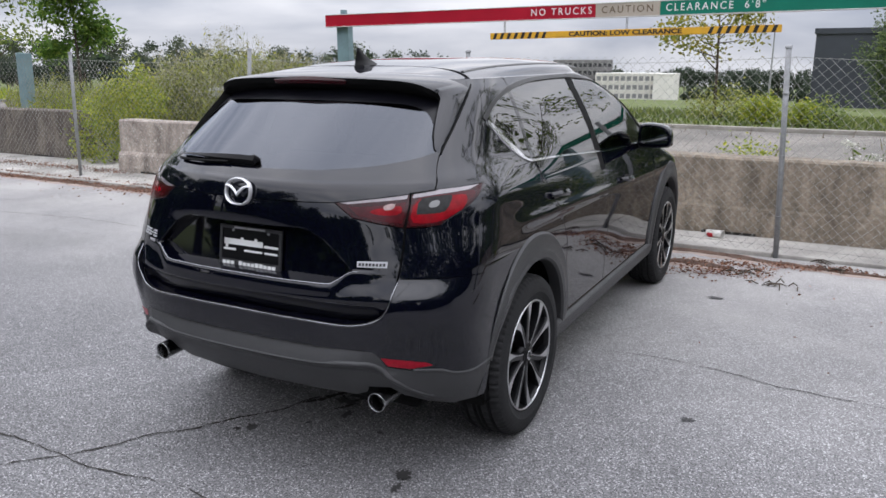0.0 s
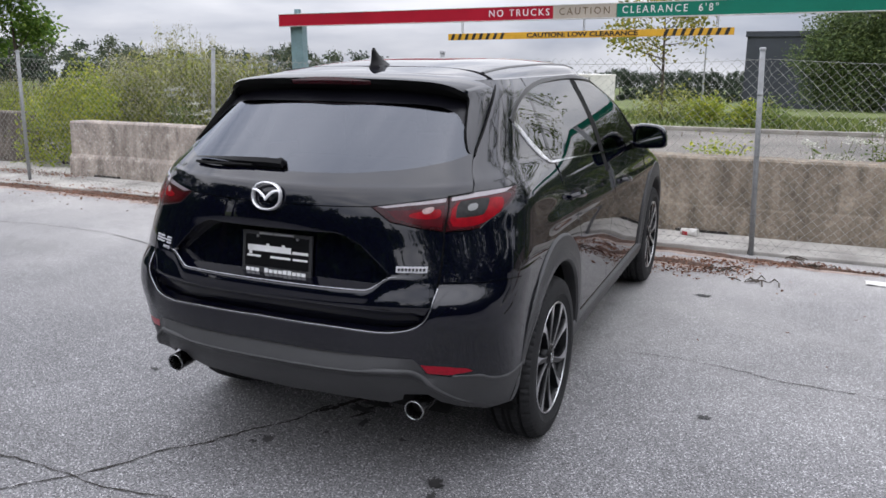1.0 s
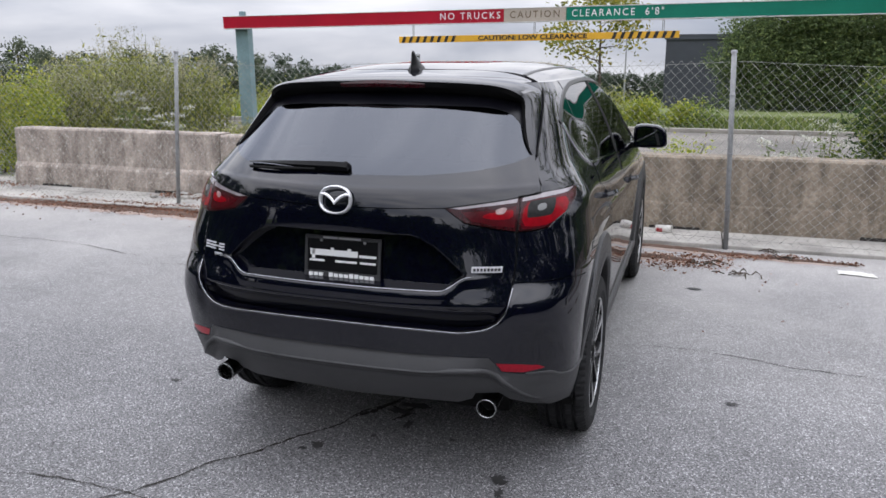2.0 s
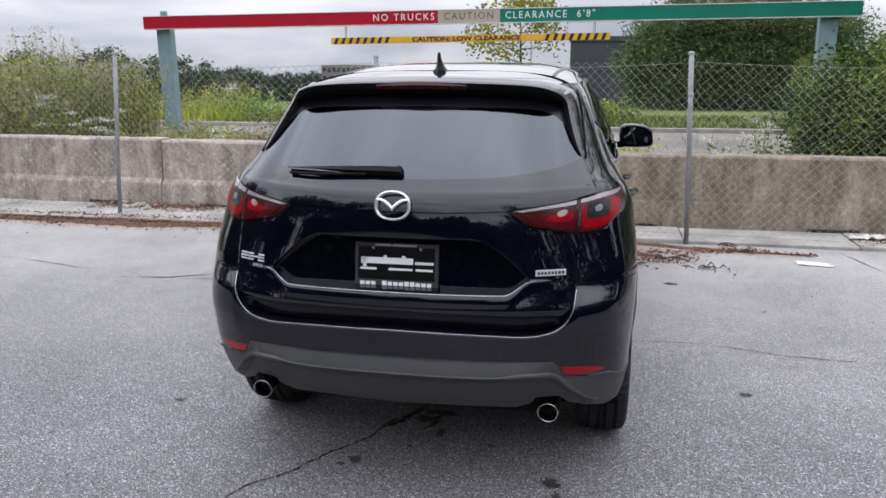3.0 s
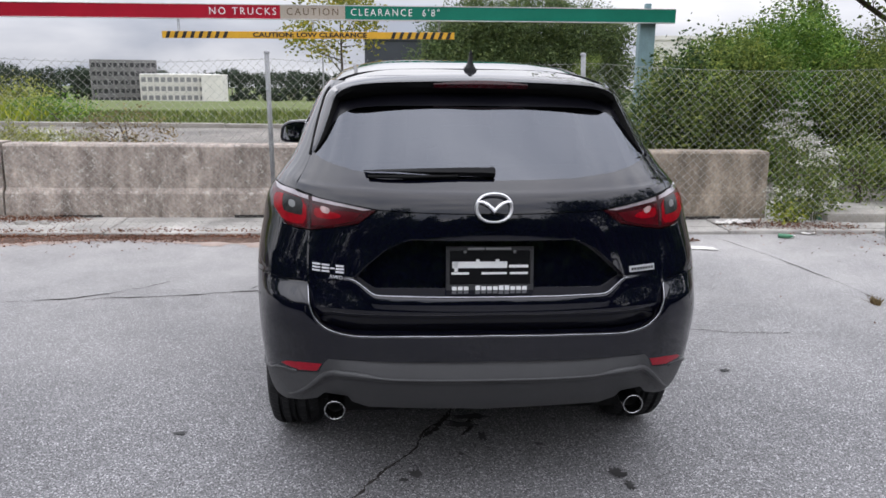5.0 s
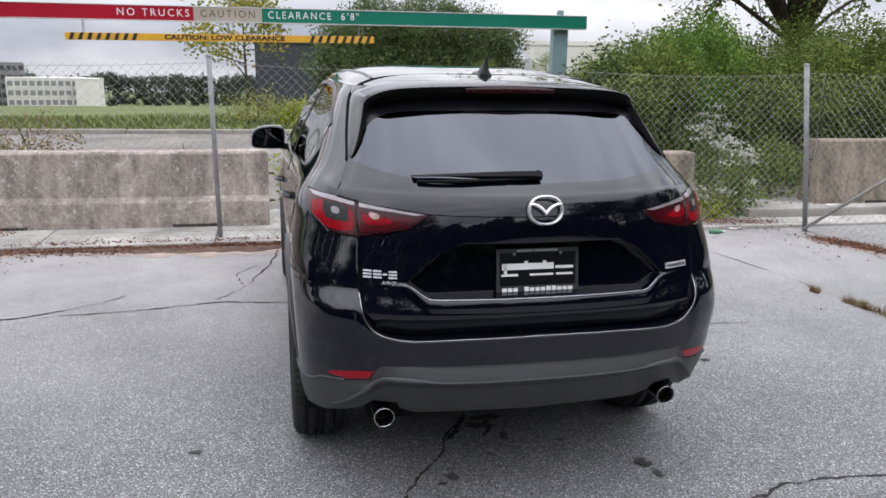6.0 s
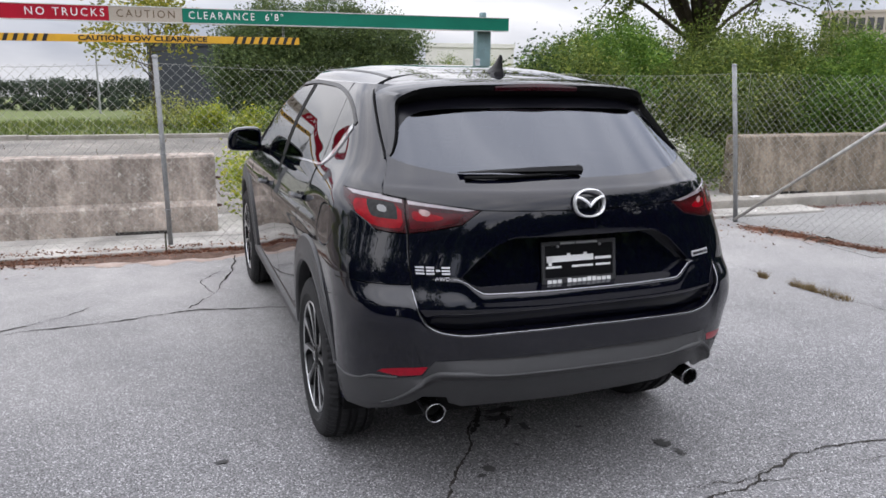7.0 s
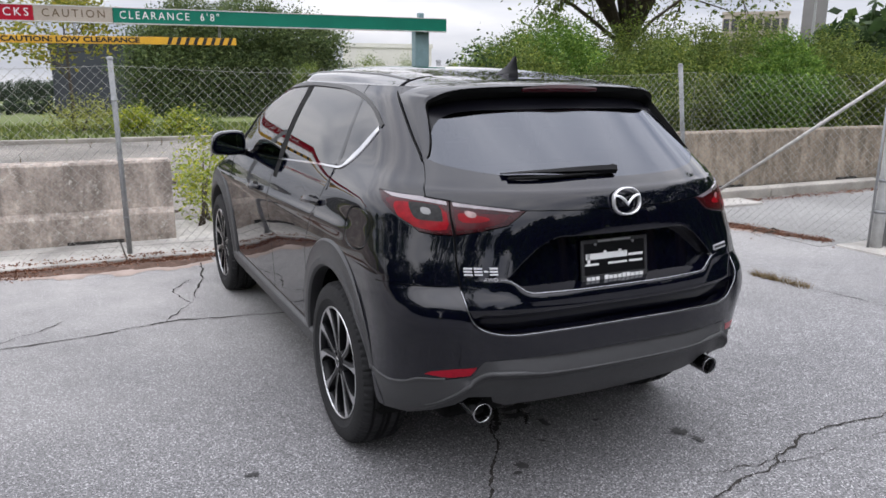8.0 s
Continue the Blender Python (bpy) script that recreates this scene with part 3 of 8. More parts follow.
barrier(-4.20, -0.97, 5.36, 0.745, -0.3, "grey-brown stained concrete barrier behind the fence", 1, M_BARRIER, .035)
barrier(-7.42, -4.24, 5.42, 0.755, -0.3, "grey-brown stained concrete barrier with a broken joint", 2, M_BARRIER, .035)
barrier(0.35, 3.72, 5.18, 0.72, 1.0, "brown weathered concrete barrier with pale chips", 3, M_BARRIER_BR)
barrier(-13.2, -9.15, 6.0, 0.78, 2.0, "dark weathered concrete barrier overgrown at one end", 4, M_BARRIER_DK)
barrier(5.75, 10.2, 5.75, 0.80, 0.0, "weathered concrete barrier standing behind the kerb", 5, M_BARRIER_BR)

# ---------------------------------------------------------------- the chain-link fence
POSTS = [(-13.9, 4.95, 1.72), (-10.75, 4.92, 1.72), (-7.6, 4.88, 1.72), (-4.42, 4.82, 1.74), (-1.43, 4.80, 1.70), (1.56, 4.60, 1.72), (4.59, 4.40, 1.72), (5.05, 2.36, 1.72)]
LEANS = [0, 0, .01, .10, -.03, -.07, -.19]


def wire_mesh(a, b, top, seed, pitch=0.084):
    """Woven diamonds between two posts: each wire is a thin bent bar."""
    a, b = Vector((a[0], a[1], 0.05)), Vector((b[0], b[1], 0.05))
    d = b - a
    L = d.length
    d /= L
    out = Vector((-d.y, d.x, 0))
    random.seed(seed)
    rows = int((top - 0.05) / (pitch * 0.5))
    n = int(L / pitch)
    r = 0.0017
    vs, fs = [], []

    def sag(s, z):
        k = z / top
        return 0.02 * math.sin(s * 1.7 + seed) * k + 0.012 * math.sin(s * 5.1 + 2 * seed) * k

    for i in range(n + 1):
        base = len(vs)
        for j in range(rows + 1):
            z = j * pitch * 0.5
            s = i * pitch + (pitch * 0.5 if j % 2 else 0) * (1 if i % 2 else 1)
            s = min(max(s - pitch * 0.25, 0), L)
            dz = -0.05 * (z / top) * math.sin(math.pi * s / L) * (0.5 + 0.5 * math.sin(seed * 2.3))
            p = a + d * (s + sag(s, z) * 0.5) + Vector((0, 0, z + dz)) + out * (sag(s, z) + (0.002 if j % 2 else -0.002))
            for k in range(3):
                an = 2 * math.pi * k / 3
                vs.append(p + d * (r * math.cos(an)) * 1.25 + out * (r * math.sin(an)))
        for j in range(rows):
            for k in range(3):
                l = (k + 1) % 3
                q = base + j * 3
                fs.append((q + k, q + l, q + 3 + l, q + 3 + k))
    # the second set of wires leans the other way
    for i in range(n + 1):
        base = len(vs)
        for j in range(rows + 1):
            z = j * pitch * 0.5
            s = (i + 1) * pitch - (pitch * 0.5 if j % 2 else 0)
            s = min(max(s - pitch * 0.25, 0), L)
            dz = -0.05 * (z / top) * math.sin(math.pi * s / L) * (0.5 + 0.5 * math.sin(seed * 2.3))
            p = a + d * (s + sag(s, z) * 0.5) + Vector((0, 0, z + dz)) + out * (sag(s, z) - (0.002 if j % 2 else -0.002))
            for k in range(3):
                an = 2 * math.pi * k / 3
                vs.append(p + d * (r * math.cos(an)) * 1.25 + out * (r * math.sin(an)))
        for j in range(rows):
            for k in range(3):
                l = (k + 1) % 3
                q = base + j * 3
                fs.append((q + k, q + l, q + 3 + l, q + 3 + k))
    return mesh_of("wire_mesh", vs, fs, M_WIRE)


def fence():
    f = thing("chain_link_fence", (0, 0, 0), 0, "galvanised chain-link fence with slender steel posts", "fence")
    random.seed(9)
    for k, (x, y, h) in enumerate(POSTS[:-1]):
        lean = LEANS[k]
        vs, fs = tube([(x, y, -0.05), (x + lean * 0.5, y + 0.02, h * 0.5), (x + lean, y + 0.05, h)], 0.0225 if k < 6 else 0.025, 12)
        po = part("post", mesh_of("post", vs, fs, M_GALV, True), None, f)
        vs, fs = lathe([(h - 0.01, 0.028), (h + 0.008, 0.027), (h + 0.014, 0.016), (h + 0.016, 0.0)], 12, "z")
        vs = vs + np.array([x + lean, y + 0.05, 0])
        part("cap", mesh_of("cap", vs, fs, M_GALV, True), None, po)
        for z in (0.35, 0.85, 1.35):
            vs, fs = lathe([(z, 0.024), (z, 0.027), (z + 0.012, 0.027), (z + 0.012, 0.024)], 12, "z")
            vs = vs + np.array([x + lean * z / h, y + 0.05 * z / h * z / h, 0])
            part("tie", mesh_of("tie", vs, fs, M_GALV, True), None, po)
    for k, (a, b) in enumerate(zip(POSTS, POSTS[1:])):
        part("wire_mesh", wire_mesh(a, b, 1.66, k + 1), None, f)
    for z in (1.64, 0.1):
        for a, b in zip(POSTS[:-2], POSTS[1:-1]):
            vs, fs = tube([(a[0] + (b[0] - a[0]) * t, a[1] + (b[1] - a[1]) * t - 0.01, z - 0.05 * math.sin(math.pi * t) * (z > 1)) for t in np.linspace(0, 1, 9)], 0.0022, 4)
            part("tension_wire", mesh_of("tension_wire", vs, fs, M_WIRE), None, f)
    return f


fence()


def gate_post():
    g = thing("gate_post", (5.05, 2.32, 0), 0, "thick galvanised gate post with bands and a slanting brace", "post")
    vs, fs = tube([(0, 0, -0.05), (0.01, 0, 1.0), (0.02, 0, 2.05)], 0.052, 16)
    part("pole", mesh_of("pole", vs, fs, M_PALEGALV, True), None, g)
    vs, fs = tube([(-0.48, 2.08, 0.03), (-0.05, 0.05, 1.60)], 0.0175, 10)
    part("brace", mesh_of("brace", vs, fs, M_BRACE, True), None, g)
    for z in (0.35, 0.65, 1.15, 1.62):
        vs, fs = lathe([(z, 0.053), (z, 0.060), (z + 0.03, 0.060), (z + 0.03, 0.053)], 16, "z")
        part("band", mesh_of("band", vs, fs, M_GALV, True), None, g)
    vs, fs = tube([(-0.085, 0.02, 0.0), (-0.085, 0.02, 1.66)], 0.012, 8)
    part("tension_bar", mesh_of("tension_bar", vs, fs, M_GALV, True), None, g)
    bm = bmesh.new()
    box(bm, 0.10, 0.34, -0.06, 0.10, 0.0, 0.42, 0.012)
    part("latch_box", bm, M_GALV, g)
    bm = bmesh.new()
    box(bm, -0.25, 0.45, -0.25, 0.25, -0.03, 0.02, 0.02)
    part("footing", bm, M_SLAB, g)


gate_post()

# ---------------------------------------------------------------- the clearance sign
M_SRED = mat("red_sign_paint", (0.36, 0.006, 0.022), rough=0.5, spec=0.2, var=0.12, scale=1.2, fine=0.06, fine_scale=40)
M_STAN = mat("tan_sign_paint", (0.40, 0.35, 0.29), rough=0.5, var=0.12, scale=2, fine=0.08, fine_scale=40)
M_SGRN = mat("green_sign_paint", (0.006, 0.16, 0.105), rough=0.5, spec=0.2, var=0.12, scale=1.2, fine=0.06, fine_scale=40)
M_SYEL = mat("yellow_sign_paint", (0.66, 0.36, 0.02), rough=0.5, var=0.12, scale=3, fine=0.08, fine_scale=60)
M_SBLK = mat("black_sign_paint", (0.012, 0.011, 0.011), rough=0.5, var=0.2)
M_SGOLD = mat("brown_lettering", (0.10, 0.065, 0.03), rough=0.5, var=0.1)
M_TEAL = mat("blue_grey_steel_paint", (0.17, 0.26, 0.28), rough=0.5, var=0.15, scale=4, fine=0.1, fine_scale=30)
FACE = pose(0, 0, 0, 90, 0, 0)


def clearance_sign():
    s = thing("clearance_sign", (-1.5, 11.05, 2.405), 0, "long red, tan and green clearance beam on two blue-grey posts", "sign")
    s.matrix_basis = pose(-1.5, 11.05, 2.405, 0, -0.42, 0)
    for nm, x0, x1, m in (("red_panel", -6.25, -0.60, M_SRED), ("tan_panel", -0.596, 0.485, M_STAN), ("green_panel", 0.489, 6.22, M_SGRN)):
        bm = bmesh.new()
        box(bm, x0, x1, -0.055, 0.055, -0.118, 0.118, 0.008)
        p = part(nm, bm, m, s)
        for z in (-0.121, 0.110):
            bm = bmesh.new()
            box(bm, x0, x1, -0.064, 0.064, z, z + 0.014, 0.003)
            part("edge_rail", bm, M_PALEGALV, p)
    for nm, words, cx, w, m in (("no_trucks", "NO TRUCKS", -1.215, 1.10, M_WHITE), ("caution", "CAUTION", -0.055, 0.86, M_SGOLD), ("clearance", "CLEARANCE  6'8\"", 1.335, 1.50, M_WHITE)):
        writing("lettering", words, 0.165, Matrix.Translation((cx, -0.058, 0.005)) @ FACE, m, s, "raised sign letters", w, spacing=1.35)
    for x in (-5.93, 5.78):
        bm = bmesh.new()
        box(bm, x - 0.14, x + 0.14, 0.07, 0.25, -2.42, -0.02, 0.012)
        box(bm, x - 0.05, x + 0.05, 0.10, 0.2, -0.02, 0.22, 0.01)
        part("post", bm, M_TEAL, s, "blue-grey painted steel post")
    return s


clearance_sign()


def spare_post():
    p = thing("steel_post", (-14.0, 8.5, 0), 0, "leaning blue-grey painted steel post behind the fence", "post")
    bm = bmesh.new()
    box(bm, -.14, .14, -.09, .09, -.05, 1.76, .012)
    bmesh.ops.transform(bm, matrix=pose(0, 0, 0, 0, 3, 0), verts=bm.verts)
    part("pole", bm, M_TEAL, p)
    bm = bmesh.new()
    box(bm, -.2, .2, -.15, .15, -.05, .03, .01)
    part("base_plate", bm, M_TEAL, p)


spare_post()


def yellow_bar():
    b = thing("warning_bar", (-1.61, 11.05, 2.035), 0, "yellow hanging low-clearance bar with black end stripes", "sign")
    b.matrix_basis = pose(-1.61, 11.05, 2.035, 0, -0.6, 0)
    bm = bmesh.new()
    box(bm, -2.46, 2.46, -0.02, 0.02, -0.057, 0.057, 0.006)
    part("bar", bm, M_SYEL, b)
    for side in (-1, 1):
        for k in range(8):
            x = side * (2.36 - k * 0.135)
            bm = bmesh.new()
            vs = [bm.verts.new(p) for p in ((x - 0.05, -0.0235, -0.055), (x + 0.008, -0.0235, -0.055), (x + 0.05, -0.0235, 0.055), (x - 0.008, -0.0235, 0.055))]
            f = bm.faces.new(vs)
            r = bmesh.ops.extrude_face_region(bm, geom=[f])
            bmesh.ops.translate(bm, verts=[v for v in r["geom"] if isinstance(v, bmesh.types.BMVert)], vec=(0, 0.003, 0))
            part("stripe", bm, M_SBLK, b)
    writing("lettering", "CAUTION: LOW CLEARANCE", 0.105, Matrix.Translation((0.0, -0.0225, 0.0)) @ FACE, M_SBLK, b, "bold black letters", 1.92, bold=.0035)
    for x in (-2.18, 0.05, 2.2):
        for dx in (-0.012, 0.012):
            vs, fs = tube([(x + dx, 0, 0.05), (x + dx, 0, 0.27)], 0.006, 6)
            part("chain", mesh_of("chain", vs, fs, M_GALV), None, b)
    return b


yellow_bar()

# ---------------------------------------------------------------- the car
# Car axes: x across, y forward from the exhaust tips, z up from the ground.
from mathutils.geometry import delaunay_2d_cdt

AXLE_R, AXLE_F, HUB = 0.782, 3.46, 0.358
Z_TOP = 1.56
f_yr = pchip([.20, .26, .33, .40, .50, .60, .70, .80, .88, 1.00, 1.06, 1.10, 1.13, 1.16, 1.185, 1.205, 1.24, 1.30, 1.40, 1.48, 1.56],
             [.20, .11, .03, -.03, -.085, -.112, -.122, -.108, -.086, -.068, -.0645, -.0600, -.0545, -.0470, -.038, -.026, .020, .105, .255, .375, .50])
f_yf = pchip([.20, .26, .35, .50, .70, .82, .90, .96, 1.02, 1.07, 1.10, 1.20, 1.35, 1.50, 1.56],
             [4.25, 4.35, 4.42, 4.45, 4.45, 4.42, 4.32, 4.12, 3.80, 3.52, 3.42, 3.25, 2.98, 2.60, 2.36])
f_w = pchip([.20, .26, .32, .40, .50, .60, .70, .80, .88, .94, 1.00, 1.05, 1.10, 1.15, 1.20, 1.25, 1.30, 1.385, 1.45, 1.52, 1.56],
            [.765, .815, .838, .850, .857, .863, .869, .874, .876, .872, .862, .848, .832, .812, .786, .757, .735, .703, .676, .643, .612])
def f_bow(z):
    """How far the door glass stands out from the rear quarter's section."""
    t = np.maximum(z - 1.12, 0)
    return np.where(z > 1.12, .823 - .26 * t - .49 * t * t - f_w(z), 0)


f_cr = pchip([.20, .50, .90, 1.16, 1.30, 1.48, 1.56], [.42, .46, .50, .58, .56, .48, .45])
f_nr = pchip([.20, .60, .90, 1.16, 1.30, 1.48, 1.56], [2.55, 2.6, 2.4, 2.25, 2.45, 2.7, 2.8])
f_cf = pchip([.20, .70, .95, 1.10, 1.35, 1.56], [.70, .80, .85, .45, .40, .40])


def body_point(s, z):
    """Half-shell: s 0..1 round the rear corner, 1..2 along the side, 2..3 round the front corner; arrays in, points out."""
    s, z = np.asarray(s, float), np.asarray(z, float)
    yr, yf, w, cr, cf, n = f_yr(z), f_yf(z), f_w(z), f_cr(z), f_cf(z), f_nr(z)
    th = np.clip(s, 0, 1) * np.pi / 2
    sn, cs = np.maximum(np.sin(th), 0), np.maximum(np.cos(th), 0)
    kx = sn ** (2 / n)
    y_rear = yr + cr * (1 - cs ** (2 / n))
    t = np.clip(s - 1, 0, 1)
    y_side = (yr + cr) + t * ((yf - cf) - (yr + cr))
    ph = np.clip(s - 2, 0, 1) * np.pi / 2
    y_front = yf - cf + cf * np.maximum(np.sin(ph), 0) ** (2 / 2.4)
    kf = np.maximum(np.cos(ph), 0) ** (2 / 2.4)
    y = np.where(s <= 1, y_rear, np.where(s <= 2, y_side, y_front))
    haunch = .022 * np.exp(-((y - .42) / .42) ** 2) * np.exp(-((z - 1.13) / .085) ** 2)
    waist = -.003 * np.exp(-((y - 1.9) / .7) ** 2) * np.exp(-((z - .62) / .14) ** 2)
    rail = -.02 * smooth(2.4, 4.0, y) * smooth(.5, .9, z)
    glass_bow = f_bow(z) * smooth(.75, 1.35, y) * (1 - smooth(2.5, 3.0, y))
    x = (w + haunch + waist + rail + glass_bow) * np.where(s <= 1, kx, np.where(s <= 2, 1, kf))
    return np.stack([x, y, z], -1)


BAY_Z, BAY_X = [.84, .893, .95, 1.005, 1.03, 1.05], [.41, .490, .430, .365, .315, .25]


def ledge_line(ax):
    return .845 + .052 * smooth(.40, .50, ax)


def diffuser_line(ax):
    return .548 + .012 * smooth(.35, .5, ax) - .17 * smooth(.54, .78, ax)


def shift(panel, p):
    """The panel's own relief, along y (rear) for the hatch and the bumper."""
    x, y, z = p[..., 0], p[..., 1], p[..., 2]
    ax = np.abs(x)
    q = p.copy()
    if panel == "hatch":
        zl = ledge_line(ax)
        tuck = .066 * np.clip((.790 - z) / .085, 0, 1) * (1 - .6 * smooth(.56, .66, ax))
        lip = smooth(zl - .05, zl - .01, z) * (1 - smooth(zl - .004, zl + .008, z))
        half = np.interp(z, BAY_Z, BAY_X)
        bay = (1 - smooth(half - .004, half + .004, ax)) * (1 - smooth(1.034, 1.041, z)) * np.clip((z - zl) / .010, 0, 1)
        q[..., 1] += tuck - .005 * lip * (1 - smooth(.46, .62, ax)) + (-.010 + .15 * (z - .845) + .04 * ax * ax - y) * bay
        q[..., 1] += .006 * smooth(1.198, 1.212, z) * (1 - smooth(1.212, 1.24, z))
    if panel in ("bumper", "cladding"):
        zc = diffuser_line(ax)
        if panel == "cladding":
            crest = np.where(z > zc, np.clip(1 - (z - zc) / (.062 + .05 * smooth(.55, .75, ax)), 0, 1), np.clip(1 - (zc - z) / .035, 0, 1) ** .7)
            back = .010 * (1 - smooth(.42, .55, ax))
            crest = crest * (1 - .9 * np.exp(-((ax - .60) / .05) ** 4) * smooth(.505, .535, z))
            q[..., 1] += (back - (.022 + back) * crest + .016 * smooth(0, .06, zc - z)) * (1 - smooth(.66, .82, ax))
    if panel in ("bumper", "quarter"):
        top = smooth(.60, .66, ax) * (1 - smooth(.03, .22, y))
        bulge = np.where(z < .800, .024 * smooth(.60, .80, z), .024 * (1 - smooth(.800, .878, z))) * top
        q[..., 1] -= bulge
        q[..., 0] += .4 * bulge * smooth(.62, .86, ax)
    if panel == "fuel_door":
        q[..., 0] -= .002 + .03 * (z - 1.02)
    if panel in ("quarter", "fuel_door", "front_door", "rear_door", "fender"):
        g = .009 * np.exp(-((z - (.985 - .035 * (y - .6))) / .028) ** 2) * smooth(.55, .8, y)
        q[..., 0] += g
    return q


def u_of(s):
    s = np.asarray(s, float)
    return np.where(s <= 1, 1.15 * s, np.where(s <= 2, 1.15 + 2.9 * (s - 1), 4.05 + 1.2 * (s - 2)))


def s_of(u):
    u = np.asarray(u, float)
    return np.where(u <= 1.15, u / 1.15, np.where(u <= 4.05, 1 + (u - 1.15) / 2.9, 2 + (u - 4.05) / 1.2))


S_FINE = np.linspace(0, 3, 3001)


def rear(x, z):
    """(u, z) of the point of the rear face at x across."""
    p = body_point(S_FINE[:1001], np.full(1001, z))
    return float(u_of(np.interp(x, p[:, 0], S_FINE[:1001]))), z


def side(y, z):
    """(u, z) of the point of the flank at y along."""
    p = body_point(S_FINE, np.full(3001, z))
    return float(u_of(np.interp(y, p[:, 1], S_FINE))), z


def dense(pts, step=0.03, close=True):
    out = []
    for a, b in zip(pts, pts[1:] + (pts[:1] if close else [])):
        n = max(1, int(math.hypot(b[0] - a[0], b[1] - a[1]) / step))
        out += [(a[0] + (b[0] - a[0]) * k / n, a[1] + (b[1] - a[1]) * k / n) for k in range(n)]
    return out if close else out + [pts[-1]]


def rounded(pts, n=5):
    """Corner-cutting, so that outlines run in curves."""
    for _ in range(n):
        pts = [p for a, b in zip(pts, pts[1:] + pts[:1]) for p in ((a[0] * .75 + b[0] * .25, a[1] * .75 + b[1] * .25), (a[0] * .25 + b[0] * .75, a[1] * .25 + b[1] * .75))]
    return pts


def line_quads(pts, width):
    """Thin quads along a line in (u, z), for a panel gap."""
    out = []
    for (a, b), (c, d) in zip(pts, pts[1:]):
        l = math.hypot(c - a, d - b)
        nx, ny = -(d - b) / l * width / 2, (c - a) / l * width / 2
        ex, ey = (c - a) / l * width * .45, (d - b) / l * width * .45
        out.append([(a + nx - ex, b + ny - ey), (a - nx - ex, b - ny - ey), (c - nx + ex, d - ny + ey), (c + nx + ex, d + ny + ey)])
    return out


def inside(poly, u, z):
    """Even-odd test for arrays of points."""
    c = np.zeros(len(u), bool)
    n = len(poly)
    for i in range(n):
        (x1, y1), (x2, y2) = poly[i], poly[(i + 1) % n]
        if y1 == y2:
            continue
        c ^= ((y1 > z) != (y2 > z)) & (u < (x2 - x1) * (z - y1) / (y2 - y1) + x1)
    return c


